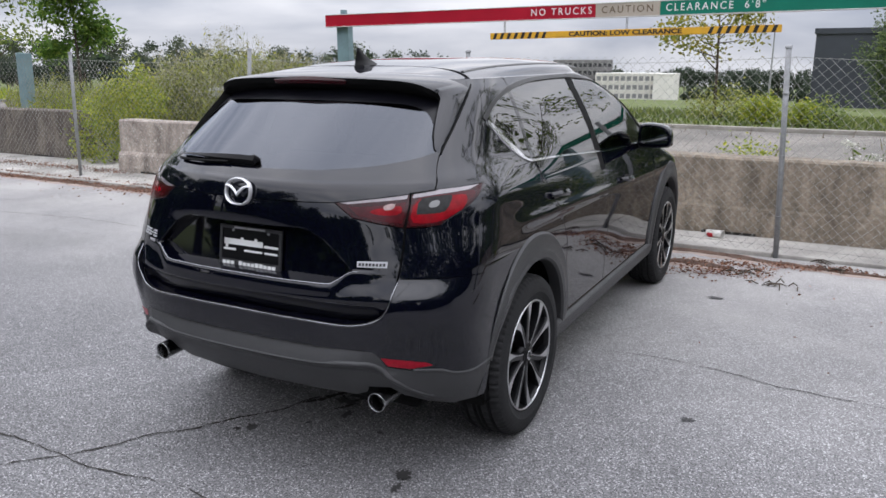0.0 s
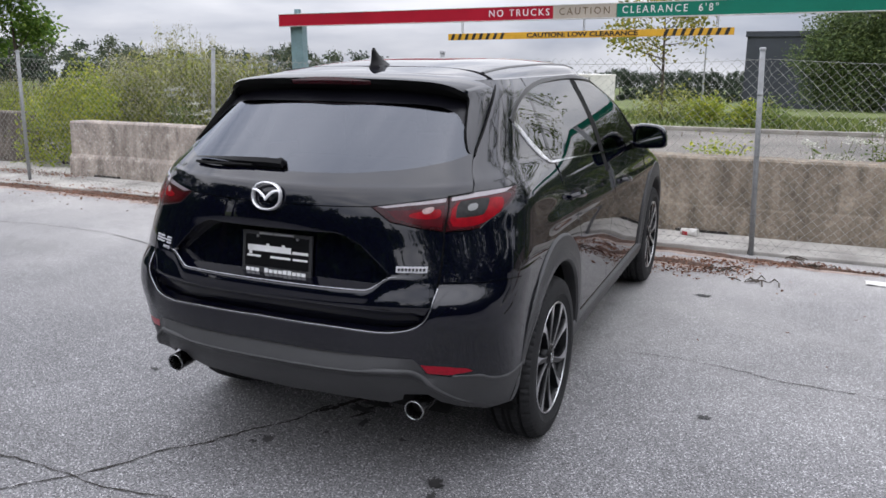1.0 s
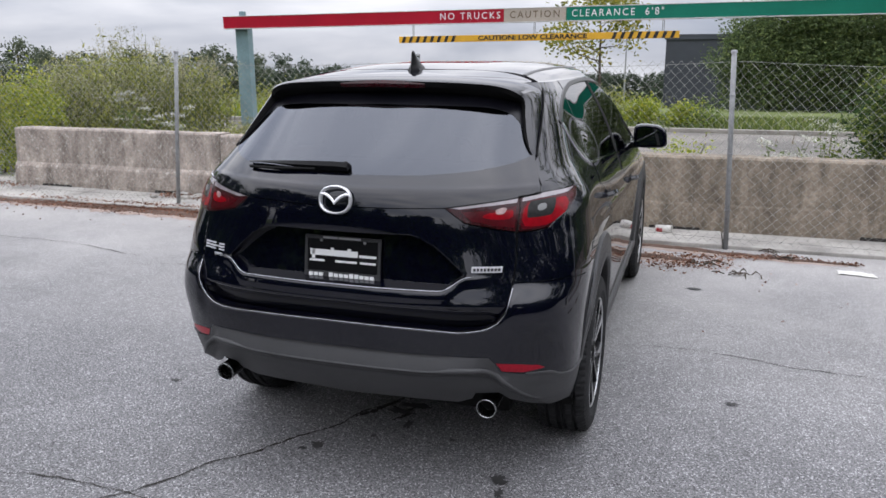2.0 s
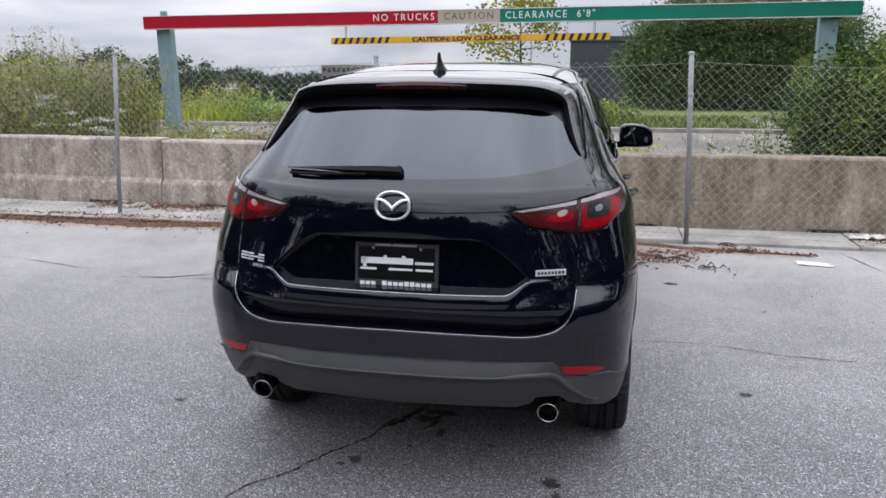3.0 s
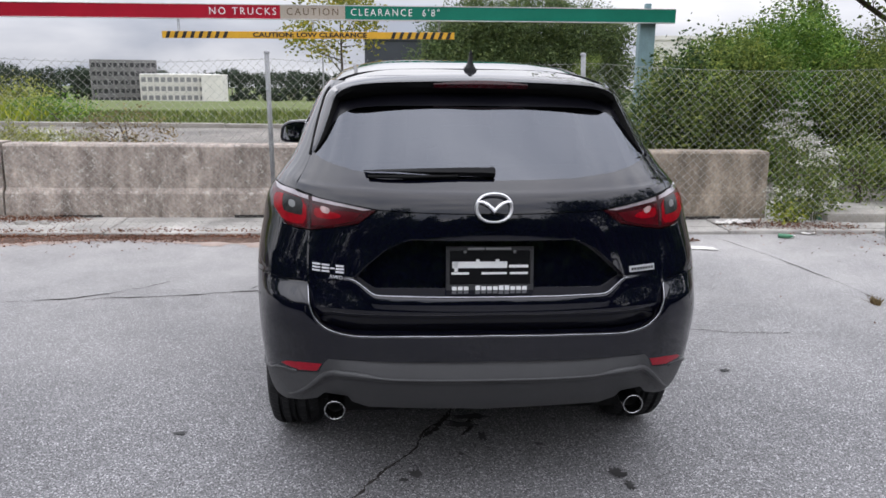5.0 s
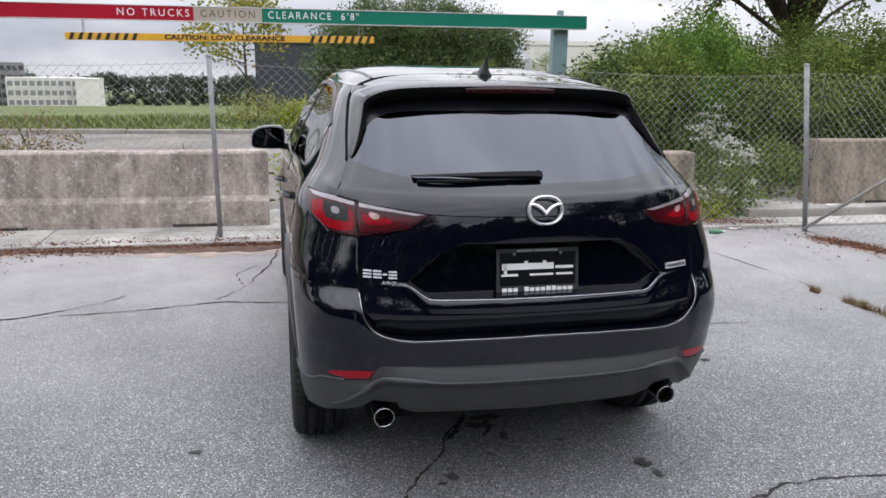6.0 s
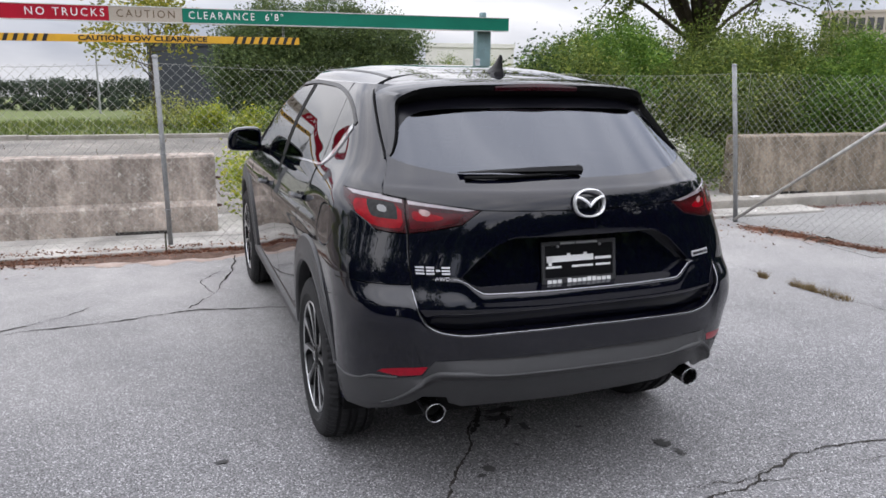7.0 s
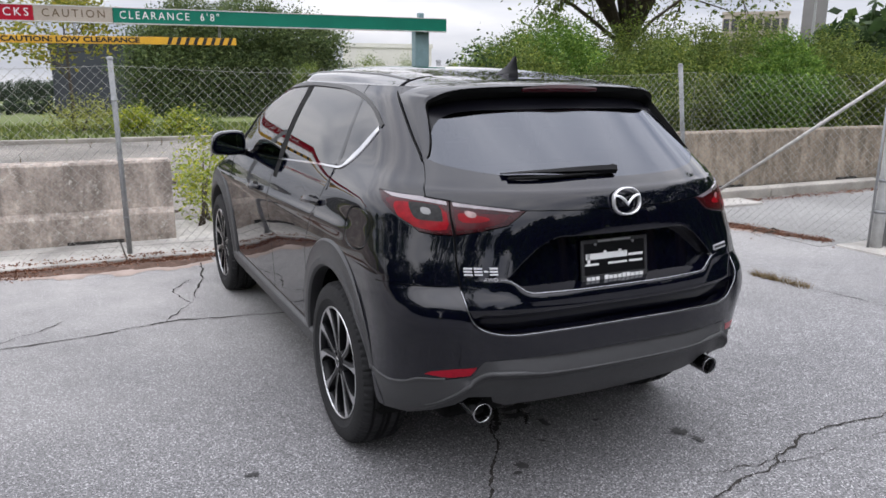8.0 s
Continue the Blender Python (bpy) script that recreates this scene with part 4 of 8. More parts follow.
def body_regions(left):
    """Outlines of panels, panes and lamps in (u, z), later ones lying over earlier ones."""
    R, S = rear, side
    reg = []
    u_end = 5.25

    def SP(pts):
        return [S(y, z) for y, z in dense(pts, .06)]
    reg.append(("fender", [S(2.93, z) for z in np.linspace(Z_TOP, .2, 40)] + [(u_end, .19), (u_end, Z_TOP + .01)]))
    reg.append(("front_door", SP([(1.93, .41), (2.95, .40), (2.98, .9), (3.0, 1.10), (2.2, 1.56), (1.88, 1.56), (1.93, 1.17)])))
    reg.append(("rear_door", SP([(1.24, .41), (1.93, .41), (1.93, 1.17), (1.88, 1.56), (1.12, 1.56), (.80, 1.40), (.97, 1.20), (1.05, 1.0), (1.22, .80)])))
    reg.append(("windscreen", [(float(u_of(2.28)), 1.12), (u_end, 1.12), (u_end, 1.53), (float(u_of(2.28)), 1.53)]))
    hatch = [(0.0, .714), R(.30, .710), R(.47, .703), R(.555, .712), R(.608, .738), R(.641, .795), R(.648, .88), R(.646, 1.05), R(.640, 1.168), R(.705, 1.177), R(.700, 1.20), (.765, 1.292), (.7935, 1.354), (.8165, 1.409), (.857, 1.48), (.868, 1.51), (.851, 1.548), (.80, 1.562), (0.0, 1.562)]
    reg.append(("bumper", [(0.0, .19), (0.0, .72)] + hatch[1:6] + [R(.70, .875), S(.20, .885), S(.54, .885), S(.47, .80), S(.425, .70), S(.405, .60), S(.395, .49), S(.395, .19)]))
    reg.append(("hatch", dense(hatch)))
    clad = [(0.0, .616), R(.40, .612), R(.580, .605), R(.597, .584), R(.616, .545), R(.69, .530), R(.775, .522), S(.16, .497), S(.25, .482), S(.40, .492), S(.40, .19), (0.0, .19)]
    reg.append(("cladding", dense(clad)))
    reg.append(("hole", SP([(.80, .18), (3.5, .18), (3.5, .30), (.80, .30)])))
    # openings
    win = SP(rounded([(.650, 1.405), (.80, 1.460), (1.02, 1.508), (1.35, 1.537), (1.75, 1.543), (2.08, 1.530), (2.36, 1.498), (2.62, 1.400), (2.82, 1.25), (2.95, 1.125), (2.6, 1.128), (2.2, 1.138), (1.76, 1.166), (1.35, 1.190), (.93, 1.214), (.82, 1.285)], 2))
    reg.append(("window", win))
    reg.append(("pillar_b", SP([(1.822, 1.05), (1.905, 1.05), (1.88, 1.56), (1.797, 1.56)])))
    reg.append(("pillar_c", SP([(.955, 1.10), (.985, 1.10), (1.02, 1.56), (.99, 1.56)])))
    glass_r = [(0.0, 1.240), R(.30, 1.244), R(.48, 1.258), R(.60, 1.280), R(.642, 1.298), R(.636, 1.310), R(.624, 1.326), R(.610, 1.356), R(.596, 1.388), R(.571, 1.445), R(.543, 1.497), R(.515, 1.520), (0.0, 1.538)]
    reg.append(("frit", dense(glass_r)))
    clear = [(0.0, 1.240), R(.30, 1.244), R(.48, 1.258), R(.60, 1.280), R(.642, 1.298), R(.637, 1.320), R(.629, 1.342), R(.608, 1.368), R(.587, 1.393), R(.568, 1.416), R(.545, 1.437), R(.515, 1.453), R(.479, 1.464), R(.43, 1.471), R(.367, 1.475), R(.2, 1.479), (0.0, 1.480)]
    reg.append(("rear_window", dense(clear)))
    tail = [R(.400, 1.138), R(.52, 1.152), R(.638, 1.166), S(.20, 1.178), S(.42, 1.182), S(.37, 1.150), S(.29, 1.112), S(.21, 1.078), R(.745, 1.056), R(.70, 1.050), R(.643, 1.050), R(.56, 1.066), R(.47, 1.086)]
    reg.append(("lamp", dense(tail)))
    reg.append(("lamp_edge", dense([R(.415, 1.1385), R(.52, 1.1505), R(.634, 1.1635), R(.634, 1.150), R(.52, 1.1405), R(.45, 1.133)])))
    reg.append(("lamp_edge", dense([R(.650, 1.165), S(.20, 1.177), S(.39, 1.180), S(.33, 1.167), S(.20, 1.160), R(.650, 1.152)])))
    reg.append(("lamp_outer", rounded([R(.648, 1.150), S(.20, 1.159), S(.33, 1.165), S(.36, 1.158), S(.285, 1.120), S(.20, 1.086), R(.742, 1.064), R(.70, 1.058), R(.648, 1.057)], 1)))
    reg.append(("lamp_red", rounded([R(.655, 1.145), R(.655, 1.070), R(.70, 1.063), R(.745, 1.069), R(.780, 1.088), R(.793, 1.115), R(.791, 1.140), R(.780, 1.155), R(.72, 1.152)], 1)))
    reg.append(("lamp_smoke", rounded([R(.668, 1.149), R(.670, 1.099), R(.676, 1.095), R(.742, 1.097), R(.752, 1.108), R(.755, 1.150), R(.748, 1.157), R(.70, 1.154)], 1)))
    reg.append(("lamp_bulb", rounded([R(.700, 1.139), R(.726, 1.142), R(.728, 1.119), R(.702, 1.116)], 1)))
    reg.append(("lamp_mid", dense([R(.450, 1.131), R(.55, 1.1415), R(.632, 1.148), R(.635, 1.066), R(.565, 1.075), R(.49, 1.094)])))
    reg.append(("lamp_dark", dense([R(.450, 1.1305), R(.55, 1.141), R(.632, 1.1475), R(.632, 1.139), R(.55, 1.128), R(.462, 1.124)])))
    reg.append(("lamp_red", rounded([R(.535, 1.116), R(.60, 1.126), R(.626, 1.128), R(.626, 1.096), R(.570, 1.094), R(.525, 1.104)], 1)))
    reg.append(("lamp_clear", rounded([R(.566, 1.131), R(.606, 1.138), R(.600, 1.115), R(.572, 1.111)], 2)))
    reg.append(("reflector", dense([R(.604, .582), R(.622, .549), R(.690, .538), R(.762, .546), R(.745, .560), R(.68, .574)])))
    for yc, zc, rr in ((AXLE_R + .015, .375, .425), (AXLE_F, .375, .425)):
        reg.append(("hole", [S(yc + rr * math.cos(a), max(.19, zc + rr * math.sin(a))) for a in np.linspace(-.5, math.pi + .5, 46)]))
    tray = [(0.0, .372), R(.44, .376), R(.50, .405), R(.515, .436), R(.60, .440), R(.635, .40), R(.70, .365), S(.22, .338), S(.5, .33), S(.5, .18), (0.0, .18)]
    reg.append(("hole", tray))
    gaps = []
    w = .0085
    gaps += line_quads(dense(hatch[:17], .03, False), w)
    gaps += line_quads(dense(tail + tail[:1], .03, False), w * .55)
    # crease between the lamps, its shade drawn as a thin black strip
    gaps += line_quads(dense([(0.0, 1.133), R(.2, 1.134), R(.40, 1.138)], .04, False), w * .42)
    gaps += line_quads(dense([R(.66, .875), R(.72, .872), S(.20, .868), S(.30, .86)], .04, False), w * .4)
    gaps += line_quads([S(y, z) for y, z in dense([(1.93, .42), (1.93, 1.14)], .06, False)], w * .8)
    gaps += line_quads([S(y, z) for y, z in dense([(1.25, .62), (1.22, .80), (1.08, 1.0), (.99, 1.15), (.96, 1.20)], .05, False)], w * .8)
    gaps += line_quads([S(y, z) for y, z in dense([(2.95, .42), (2.98, .8), (2.97, 1.08)], .06, False)], w * .8)
    gaps += line_quads([S(y, z) for y, z in dense([(1.26, .41), (2.95, .405)], .15, False)], w)
    gaps += line_quads(dense([R(.641, 1.17), R(.642, 1.05)], .03, False), w * .8)
    if left:
        reg.append(("fuel_door", rounded([S(.62, 1.095), S(.40, 1.098), S(.385, .99), S(.46, .935), S(.62, .935), S(.655, 1.02)], 3)))
        ring = rounded([S(.62, 1.095), S(.40, 1.098), S(.385, .99), S(.46, .935), S(.62, .935), S(.655, 1.02)], 3)
        gaps += line_quads(ring + ring[:1], w)
    return reg, gaps


def body_mesh(left):
    """One half of the shell, cut into its panels: {panel: (verts, normals, faces)}."""
    reg, gaps = body_regions(left)
    us = list(np.linspace(0, 1.15, 92)) + list(np.linspace(1.15, 4.05, 84))[1:] + list(np.linspace(4.05, 5.25, 18))[1:]
    zs = list(np.arange(.20, .50, .02)) + list(np.arange(.50, .66, .012)) + list(np.arange(.66, 1.26, .0105)) + list(np.linspace(1.265, Z_TOP, 18))
    su = s_of(np.array(us))
    pts = []
    for z in zs:
        xr = body_point(su, np.full(len(us), z))[:, 0]
        zl, zc = ledge_line(xr), diffuser_line(xr)
        near = (z > zl - .013) & (z < zl + .021)
        near = (near & (xr < .61)) | ((np.abs(z - zc + .006) < .027) & (xr < .79))
        bay = np.interp(z, BAY_Z, BAY_X)
        near |= ((np.abs(xr - bay) < .014) & (z > .90) & (z < 1.05)) | ((abs(z - 1.0375) < .011) & (xr < .34))
        pts += [(u, z) for u, skip in zip(us, near & (su < 1)) if not skip]
    faces = []
    for _, poly in reg + [("gap", g) for g in gaps]:
        base = len(pts)
        pts += [(float(np.clip(u, 0, 5.25)), float(np.clip(z, .20, Z_TOP))) for u, z in poly]
        faces.append(list(range(base, len(pts))))
    edges = []
    xs = np.linspace(0, .60, 61)
    for dz in (-.007, -.0015, 0.0, .0015, .0085, .010, .0115, .016):
        base = len(pts)
        pts += [rear(x, float(ledge_line(x)) + dz) for x in xs]
        edges += [(base + k, base + k + 1) for k in range(60)]
    xs = np.linspace(0, .78, 60)
    for dz in (-.03, -.016, -.007, -.002, 0.0, .003, .010, .018):
        base = len(pts)
        pts += [rear(x, float(diffuser_line(x)) + dz) for x in xs]
        edges += [(base + k, base + k + 1) for k in range(59)]
    for z in (1.030, 1.034, 1.0375, 1.041, 1.045):
        base = len(pts)
        pts += [rear(x, z) for x in np.linspace(0, .34, 24)]
        edges += [(base + k, base + k + 1) for k in range(23)]
    for dx in (-.008, -.004, 0.0, .004, .008):
        base = len(pts)
        pts += [rear(float(np.interp(z, BAY_Z, BAY_X)) + dx, float(z)) for z in np.linspace(.905, 1.029, 24)]
        edges += [(base + k, base + k + 1) for k in range(23)]
    for f in faces:
        edges += [(a, b) for a, b in zip(f, f[1:] + f[:1]) if pts[a] != pts[b]]
    v2, _, f2, _, _, _ = delaunay_2d_cdt([Vector(p) for p in pts], edges, [], 0, 1e-6)
    v2 = np.array([tuple(v) for v in v2])
    tri = np.array([(f[0], f[k], f[k + 1]) for f in f2 for k in range(1, len(f) - 1)])
    c = v2[tri].mean(1)
    lab = np.full(len(tri), -1)
    names = ["quarter"] + [n for n, _ in reg] + ["gap"]
    lab[:] = 0
    for k, (_, poly) in enumerate(reg):
        lab[inside(poly, c[:, 0], c[:, 1])] = k + 1
    allowed = np.isin(np.array(names)[lab], ["window", "rear_window", "frit", "hole"], invert=True)
    g = np.zeros(len(tri), bool)
    for q in gaps:
        lo, hi = np.min(q, 0), np.max(q, 0)
        near = np.where((c[:, 0] > lo[0]) & (c[:, 0] < hi[0]) & (c[:, 1] > lo[1]) & (c[:, 1] < hi[1]))[0]
        if len(near):
            g[near] |= inside(q, c[near, 0], c[near, 1])
    lab[g & allowed] = len(names) - 1
    out = {}
    labels = np.array(names)[lab]
    for nm in set(labels):
        t = tri[labels == nm]
        keep, inv = np.unique(t, return_inverse=True)
        u, z = v2[keep, 0], v2[keep, 1]
        s = s_of(u)

        def at(s_, z_):
            return shift(nm, body_point(np.abs(s_), z_) * np.where(s_ < 0, -1, 1)[:, None] ** np.array([1, 0, 0]))
        e = .0012 if nm == "hatch" else .0035
        p = at(s, z)
        n = np.cross(at(s + e, z) - at(s - e, z), at(s, np.minimum(z + e, Z_TOP)) - at(s, z - e))
        n /= np.maximum(np.linalg.norm(n, axis=1), 1e-9)[:, None]
        out[nm] = [p, n, inv.reshape(-1, 3)]
    return out


def panel_mesh(name, p, n, t, material, lift=0.0, rim=0.012, mirror=False):
    """A panel with its true normals and a turned-in edge."""
    p, n, t = p + n * lift, n.copy(), t.copy()
    if mirror:
        p, n = p * (-1, 1, 1), n * (-1, 1, 1)
        t = t[:, ::-1]
    e = np.concatenate([t[:, [0, 1]], t[:, [1, 2]], t[:, [2, 0]]])
    key = np.sort(e, 1)
    _, first, count = np.unique(key, axis=0, return_index=True, return_counts=True)
    edge = e[first[count == 1]]
    edge = edge[~((np.abs(p[edge[:, 0], 0]) < 1e-4) & (np.abs(p[edge[:, 1], 0]) < 1e-4))]
    k = len(p)
    q = p - n * rim
    rimf = np.concatenate([np.stack([edge[:, 1], edge[:, 0], edge[:, 0] + k], 1), np.stack([edge[:, 1], edge[:, 0] + k, edge[:, 1] + k], 1)]) if rim else np.zeros((0, 3), int)
    me = fast_mesh(name, np.concatenate([p, q]) if rim else p, np.concatenate([t, rimf]) if rim else t, material)
    me.shade_smooth()
    nn = np.concatenate([n, n]) if rim else n
    me.normals_split_custom_set_from_vertices([tuple(v) for v in nn])
    return me


CAR = thing("car", (0, 0, 0), 0, "clean black five-door crossover parked on the asphalt", "car")
LOOK = {"quarter": ("body_side", M_PAINT, ""), "fender": ("front_fender", M_PAINT, ""), "front_door": ("front_door", M_PAINT, ""), "rear_door": ("rear_door", M_PAINT, ""),
        "bumper": ("bumper", M_PAINT, ""), "hatch": ("tailgate", M_PAINT, ""), "cladding": ("bumper_cladding", M_CLAD, "dark grey textured plastic"),
        "window": ("side_window", M_GLASS_R, "tinted glass"), "pillar_b": ("door_pillar", M_GAP, "gloss black trim"),
        "pillar_c": ("window_divider", M_PAINT, ""), "rear_window": ("rear_window", M_GLASS_R, "dark privacy glass"), "frit": ("window_border", M_BORDER, "black border of the rear glass"), "lamp": ("tail_lamp", M_REDDK, "dark red tail lamp lens"),
        "lamp_edge": ("lamp_edge", M_LAMPEDGE, "pale lens edge"), "lamp_red": ("lamp_lens", M_RED, "bright red lens"), "lamp_smoke": ("lamp_window", M_CLEAR, "smoked lens"),
        "lamp_dark": ("lamp_end", M_REDDK, "dark red lens"), "lamp_mid": ("inner_lens", M_REDMID, "deep red lens"), "lamp_outer": ("outer_lens", M_REDMID, "deep red lens"),
        "lamp_bulb": ("lamp_bulb", M_LAMP, "lamp reflector"), "lamp_clear": ("reversing_lamp", M_PINK, "clear reversing lamp"),
        "reflector": ("reflector", M_REFL, "red reflector"), "windscreen": ("windscreen", M_GLASS_F, "clear glass"), "fuel_door": ("fuel_door", M_PAINT, "rounded fuel filler door"), "gap": ("panel_gap", M_GAP, "")}
CENTRE = ("bumper", "hatch", "cladding", "rear_window", "frit", "windscreen")
HALVES = {False: body_mesh(False), True: body_mesh(True)}
BODY = {}
for nm, (oname, material, lab) in LOOK.items():
    if nm in CENTRE:
        a, b = HALVES[False][nm], HALVES[True][nm]
        k = len(a[0])
        p = np.concatenate([a[0], b[0] * (-1, 1, 1)])
        n = np.concatenate([a[1], b[1] * (-1, 1, 1)])
        n[np.abs(p[:, 0]) < 1e-4, 0] = 0
        t = np.concatenate([a[2], b[2][:, ::-1] + k])
        BODY[nm] = part(oname, panel_mesh(oname, p, n, t, material, -.003 if nm in ("rear_window", "frit", "windscreen") else 0), None, CAR, lab)
        continue
    for left in (False, True):
        if nm not in HALVES[left]:
            continue
        p, n, t = HALVES[left][nm]
        if nm == "window":
            cy = p[t].mean(1)[:, 1]
            for wname, sel, m2 in (("front_window", cy > 1.86, M_GLASS_F), ("rear_side_window", (cy <= 1.86) & (cy > 1.02), M_GLASS_S), ("quarter_window", cy <= 1.02, M_GLASS_S)):
                ob = part(wname, panel_mesh(wname, p, n, t[sel], m2, -.004, 0, left), None, CAR, lab)
            continue
        lift = {"pillar_b": -.002, "pillar_c": -.003, "lamp": .002, "lamp_edge": .003, "lamp_red": .003, "lamp_smoke": .002, "lamp_bulb": .0035, "lamp_dark": .003, "lamp_mid": .0025, "lamp_outer": .0025, "lamp_clear": .003, "reflector": .001, "gap": -.010}.get(nm, 0)
        ob = BODY[nm, left] = part(oname, panel_mesh(oname, p, n, t, material, lift, 0 if nm == "gap" else .012, left), None, BODY["lamp", left] if nm.startswith("lamp_") else CAR, lab)


def roof():
    """The roof: the last ring of the shell drawn in to the middle, crowned."""
    f_zr = pchip([.3, .55, .8, 1.2, 1.6, 2.0, 2.4], [1.572, 1.586, 1.608, 1.637, 1.648, 1.642, 1.61])
    s = np.concatenate([np.linspace(0, 1, 40), np.linspace(1, 2, 30)[1:], np.linspace(2, 3, 20)[1:]])
    ring = body_point(s, np.full(len(s), Z_TOP))
    ring = np.concatenate([ring, (ring * (-1, 1, 1))[::-1][1:-1]])
    n = len(ring)
    rows, fs = [], []
    steps = np.concatenate([[1, .992, .98, .965, .945, .92], np.linspace(.88, 0.02, 20)])
    for f in steps:
        x = ring[:, 0] * f
        y = 1.4 + (ring[:, 1] - 1.4) * (1 - (1 - f) ** 1.0)
        zc = f_zr(y) - .066 * np.abs(x / .612) ** 4.5
        z = Z_TOP + (zc - Z_TOP) * smooth(0, .06, 1 - f)
        rows.append(np.stack([x, y, z], 1))
    for j in range(len(steps) - 1):
        for i in range(n):
            k = (i + 1) % n
            fs.append((j * n + i, j * n + k, (j + 1) * n + k, (j + 1) * n + i))
    fs.append(tuple((len(steps) - 1) * n + i for i in range(n)))
    return part("roof", mesh_of("roof", np.concatenate(rows), fs, M_PAINT, True), None, CAR)


roof()


def loft(sections, name, material, parent, label="", closed=True, shade=True, sub=6):
    """A skin over a row of sections with equal point counts, smoothly joined."""
    secs = np.asarray(sections, float)
    k = len(secs)
    t = np.arange(k)
    fine = np.linspace(0, k - 1, (k - 1) * sub + 1)
    grid = np.stack([np.stack([pchip(t, secs[:, i, a])(fine) for a in range(3)], -1) for i in range(secs.shape[1])], 1)
    m, n = grid.shape[:2]
    fs = [(j * n + i, j * n + (i + 1) % n, (j + 1) * n + (i + 1) % n, (j + 1) * n + i) for j in range(m - 1) for i in range(n if closed else n - 1)]
    if closed:
        fs += [tuple(range(n - 1, -1, -1)), tuple((m - 1) * n + i for i in range(n))]
    me = mesh_of(name, grid.reshape(-1, 3), fs, material)
    bm = bmesh.new()
    bm.from_mesh(me)
    bmesh.ops.recalc_face_normals(bm, faces=bm.faces)
    bm.to_mesh(me)
    bm.free()
    if shade:
        me.shade_smooth()
        me.set_sharp_from_angle(angle=radians(34))
    return part(name, me, material, parent, label)


def spoiler():
    """Roof spoiler and the fins beside the rear window, in one piece."""
    half = [((0, .83, 1.607), (0, .60, 1.594), (0, .412, 1.579), (0, .394, 1.570), (0, .405, 1.547), (0, .47, 1.512)),
            ((.25, .83, 1.604), (.25, .62, 1.590), (.25, .420, 1.575), (.25, .402, 1.566), (.25, .413, 1.544), (.25, .475, 1.510)),
            ((.45, .82, 1.590), (.45, .63, 1.576), (.45, .448, 1.563), (.45, .430, 1.555), (.45, .440, 1.537), (.44, .49, 1.503)),
            ((.566, .76, 1.556), (.562, .64, 1.547), (.545, .480, 1.536), (.539, .463, 1.529), (.531, .467, 1.511), (.505, .525, 1.483)),
            ((.612, .668, 1.514), (.604, .600, 1.511), (.580, .512, 1.504), (.571, .496, 1.498), (.561, .500, 1.488), (.535, .54, 1.472)),
            ((.631, .564, 1.446), (.626, .515, 1.443), (.600, .450, 1.438), (.591, .435, 1.434), (.583, .440, 1.428), (.565, .475, 1.420)),
            ((.645, .455, 1.371), (.642, .420, 1.368), (.623, .380, 1.364), (.615, .367, 1.361), (.607, .371, 1.357), (.594, .395, 1.352)),
            ((.653, .367, 1.313), (.652, .352, 1.311), (.643, .339, 1.309), (.639, .333, 1.308), (.635, .336, 1.306), (.630, .350, 1.304)),
            ((.657, .338, 1.291), (.656, .336, 1.291), (.655, .335, 1.2905), (.654, .334, 1.290), (.653, .335, 1.290), (.652, .338, 1.289))]
    secs = [[(-x, y, z) for x, y, z in row] for row in half[:0:-1]] + [list(r) for r in half]
    sp = loft(secs, "spoiler", M_PAINT, CAR, "", sub=6)
    # downward and inward faces turned matte black in place of their shade
    sp.data.materials.append(M_GAP)
    for f in sp.data.polygons:
        if (f.normal.z < -.12 and f.center.z > 1.46) or f.normal.x * f.center.x < -.10:
            f.material_index = 1
    secs = [[(x, y0 - .004, 1.573 - .006 * abs(x) * 3), (x, y0 - .010, 1.560 - .006 * abs(x) * 3), (x, y0 - .004, 1.545 - .004 * abs(x) * 3), (x, y0 + .02, 1.56)]
            for x, y0 in ((-.185, .411), (-.09, .401), (0, .398), (.09, .401), (.185, .411))]
    loft(secs, "brake_lamp", M_REDDK, sp, "dark red high brake lamp")
    edge = [Vector(r[0]) for r in half]
    curve = [pchip(range(9), [p[a] for p in edge]) for a in range(3)]
    for sx in (1, -1):
        path = [((float(curve[0](t)) + .003 * min(1, t / 3)) * sx, float(curve[1](t)), float(curve[2](t)) + .002) for t in np.linspace(0 if sx > 0 else .01, 8, 80)]
        v, q = tube(path, .0042, 6)
        part("spoiler_seam", mesh_of("spoiler_seam", v, q, M_GAP, True), None, sp, "dark seam round the spoiler")
    return sp


spoiler()


def roof_seams():
    """Dark drip channels along both edges of the roof."""
    f_zr = pchip([.3, .55, .8, 1.2, 1.6, 2.0, 2.4], [1.572, 1.586, 1.608, 1.637, 1.648, 1.642, 1.61])
    for sx in (1, -1):
        secs = []
        for y in np.linspace(.84, 2.30, 24):
            x = .500 + .03 * smooth(.8, 1.6, y) - .02 * smooth(1.8, 2.4, y)
            row = []
            for dx, dz in ((-.014, -.004), (-.009, .004), (.004, .003), (.010, -.005)):
                z = float(f_zr(y)) - .066 * abs((x + dx) / .612) ** 4.5
                row.append(((x + dx) * sx, float(y), z + dz))
            secs.append(row)
        loft(secs, "roof_channel", M_BLACK, CAR, "black roof channel strip", sub=1)


roof_seams()


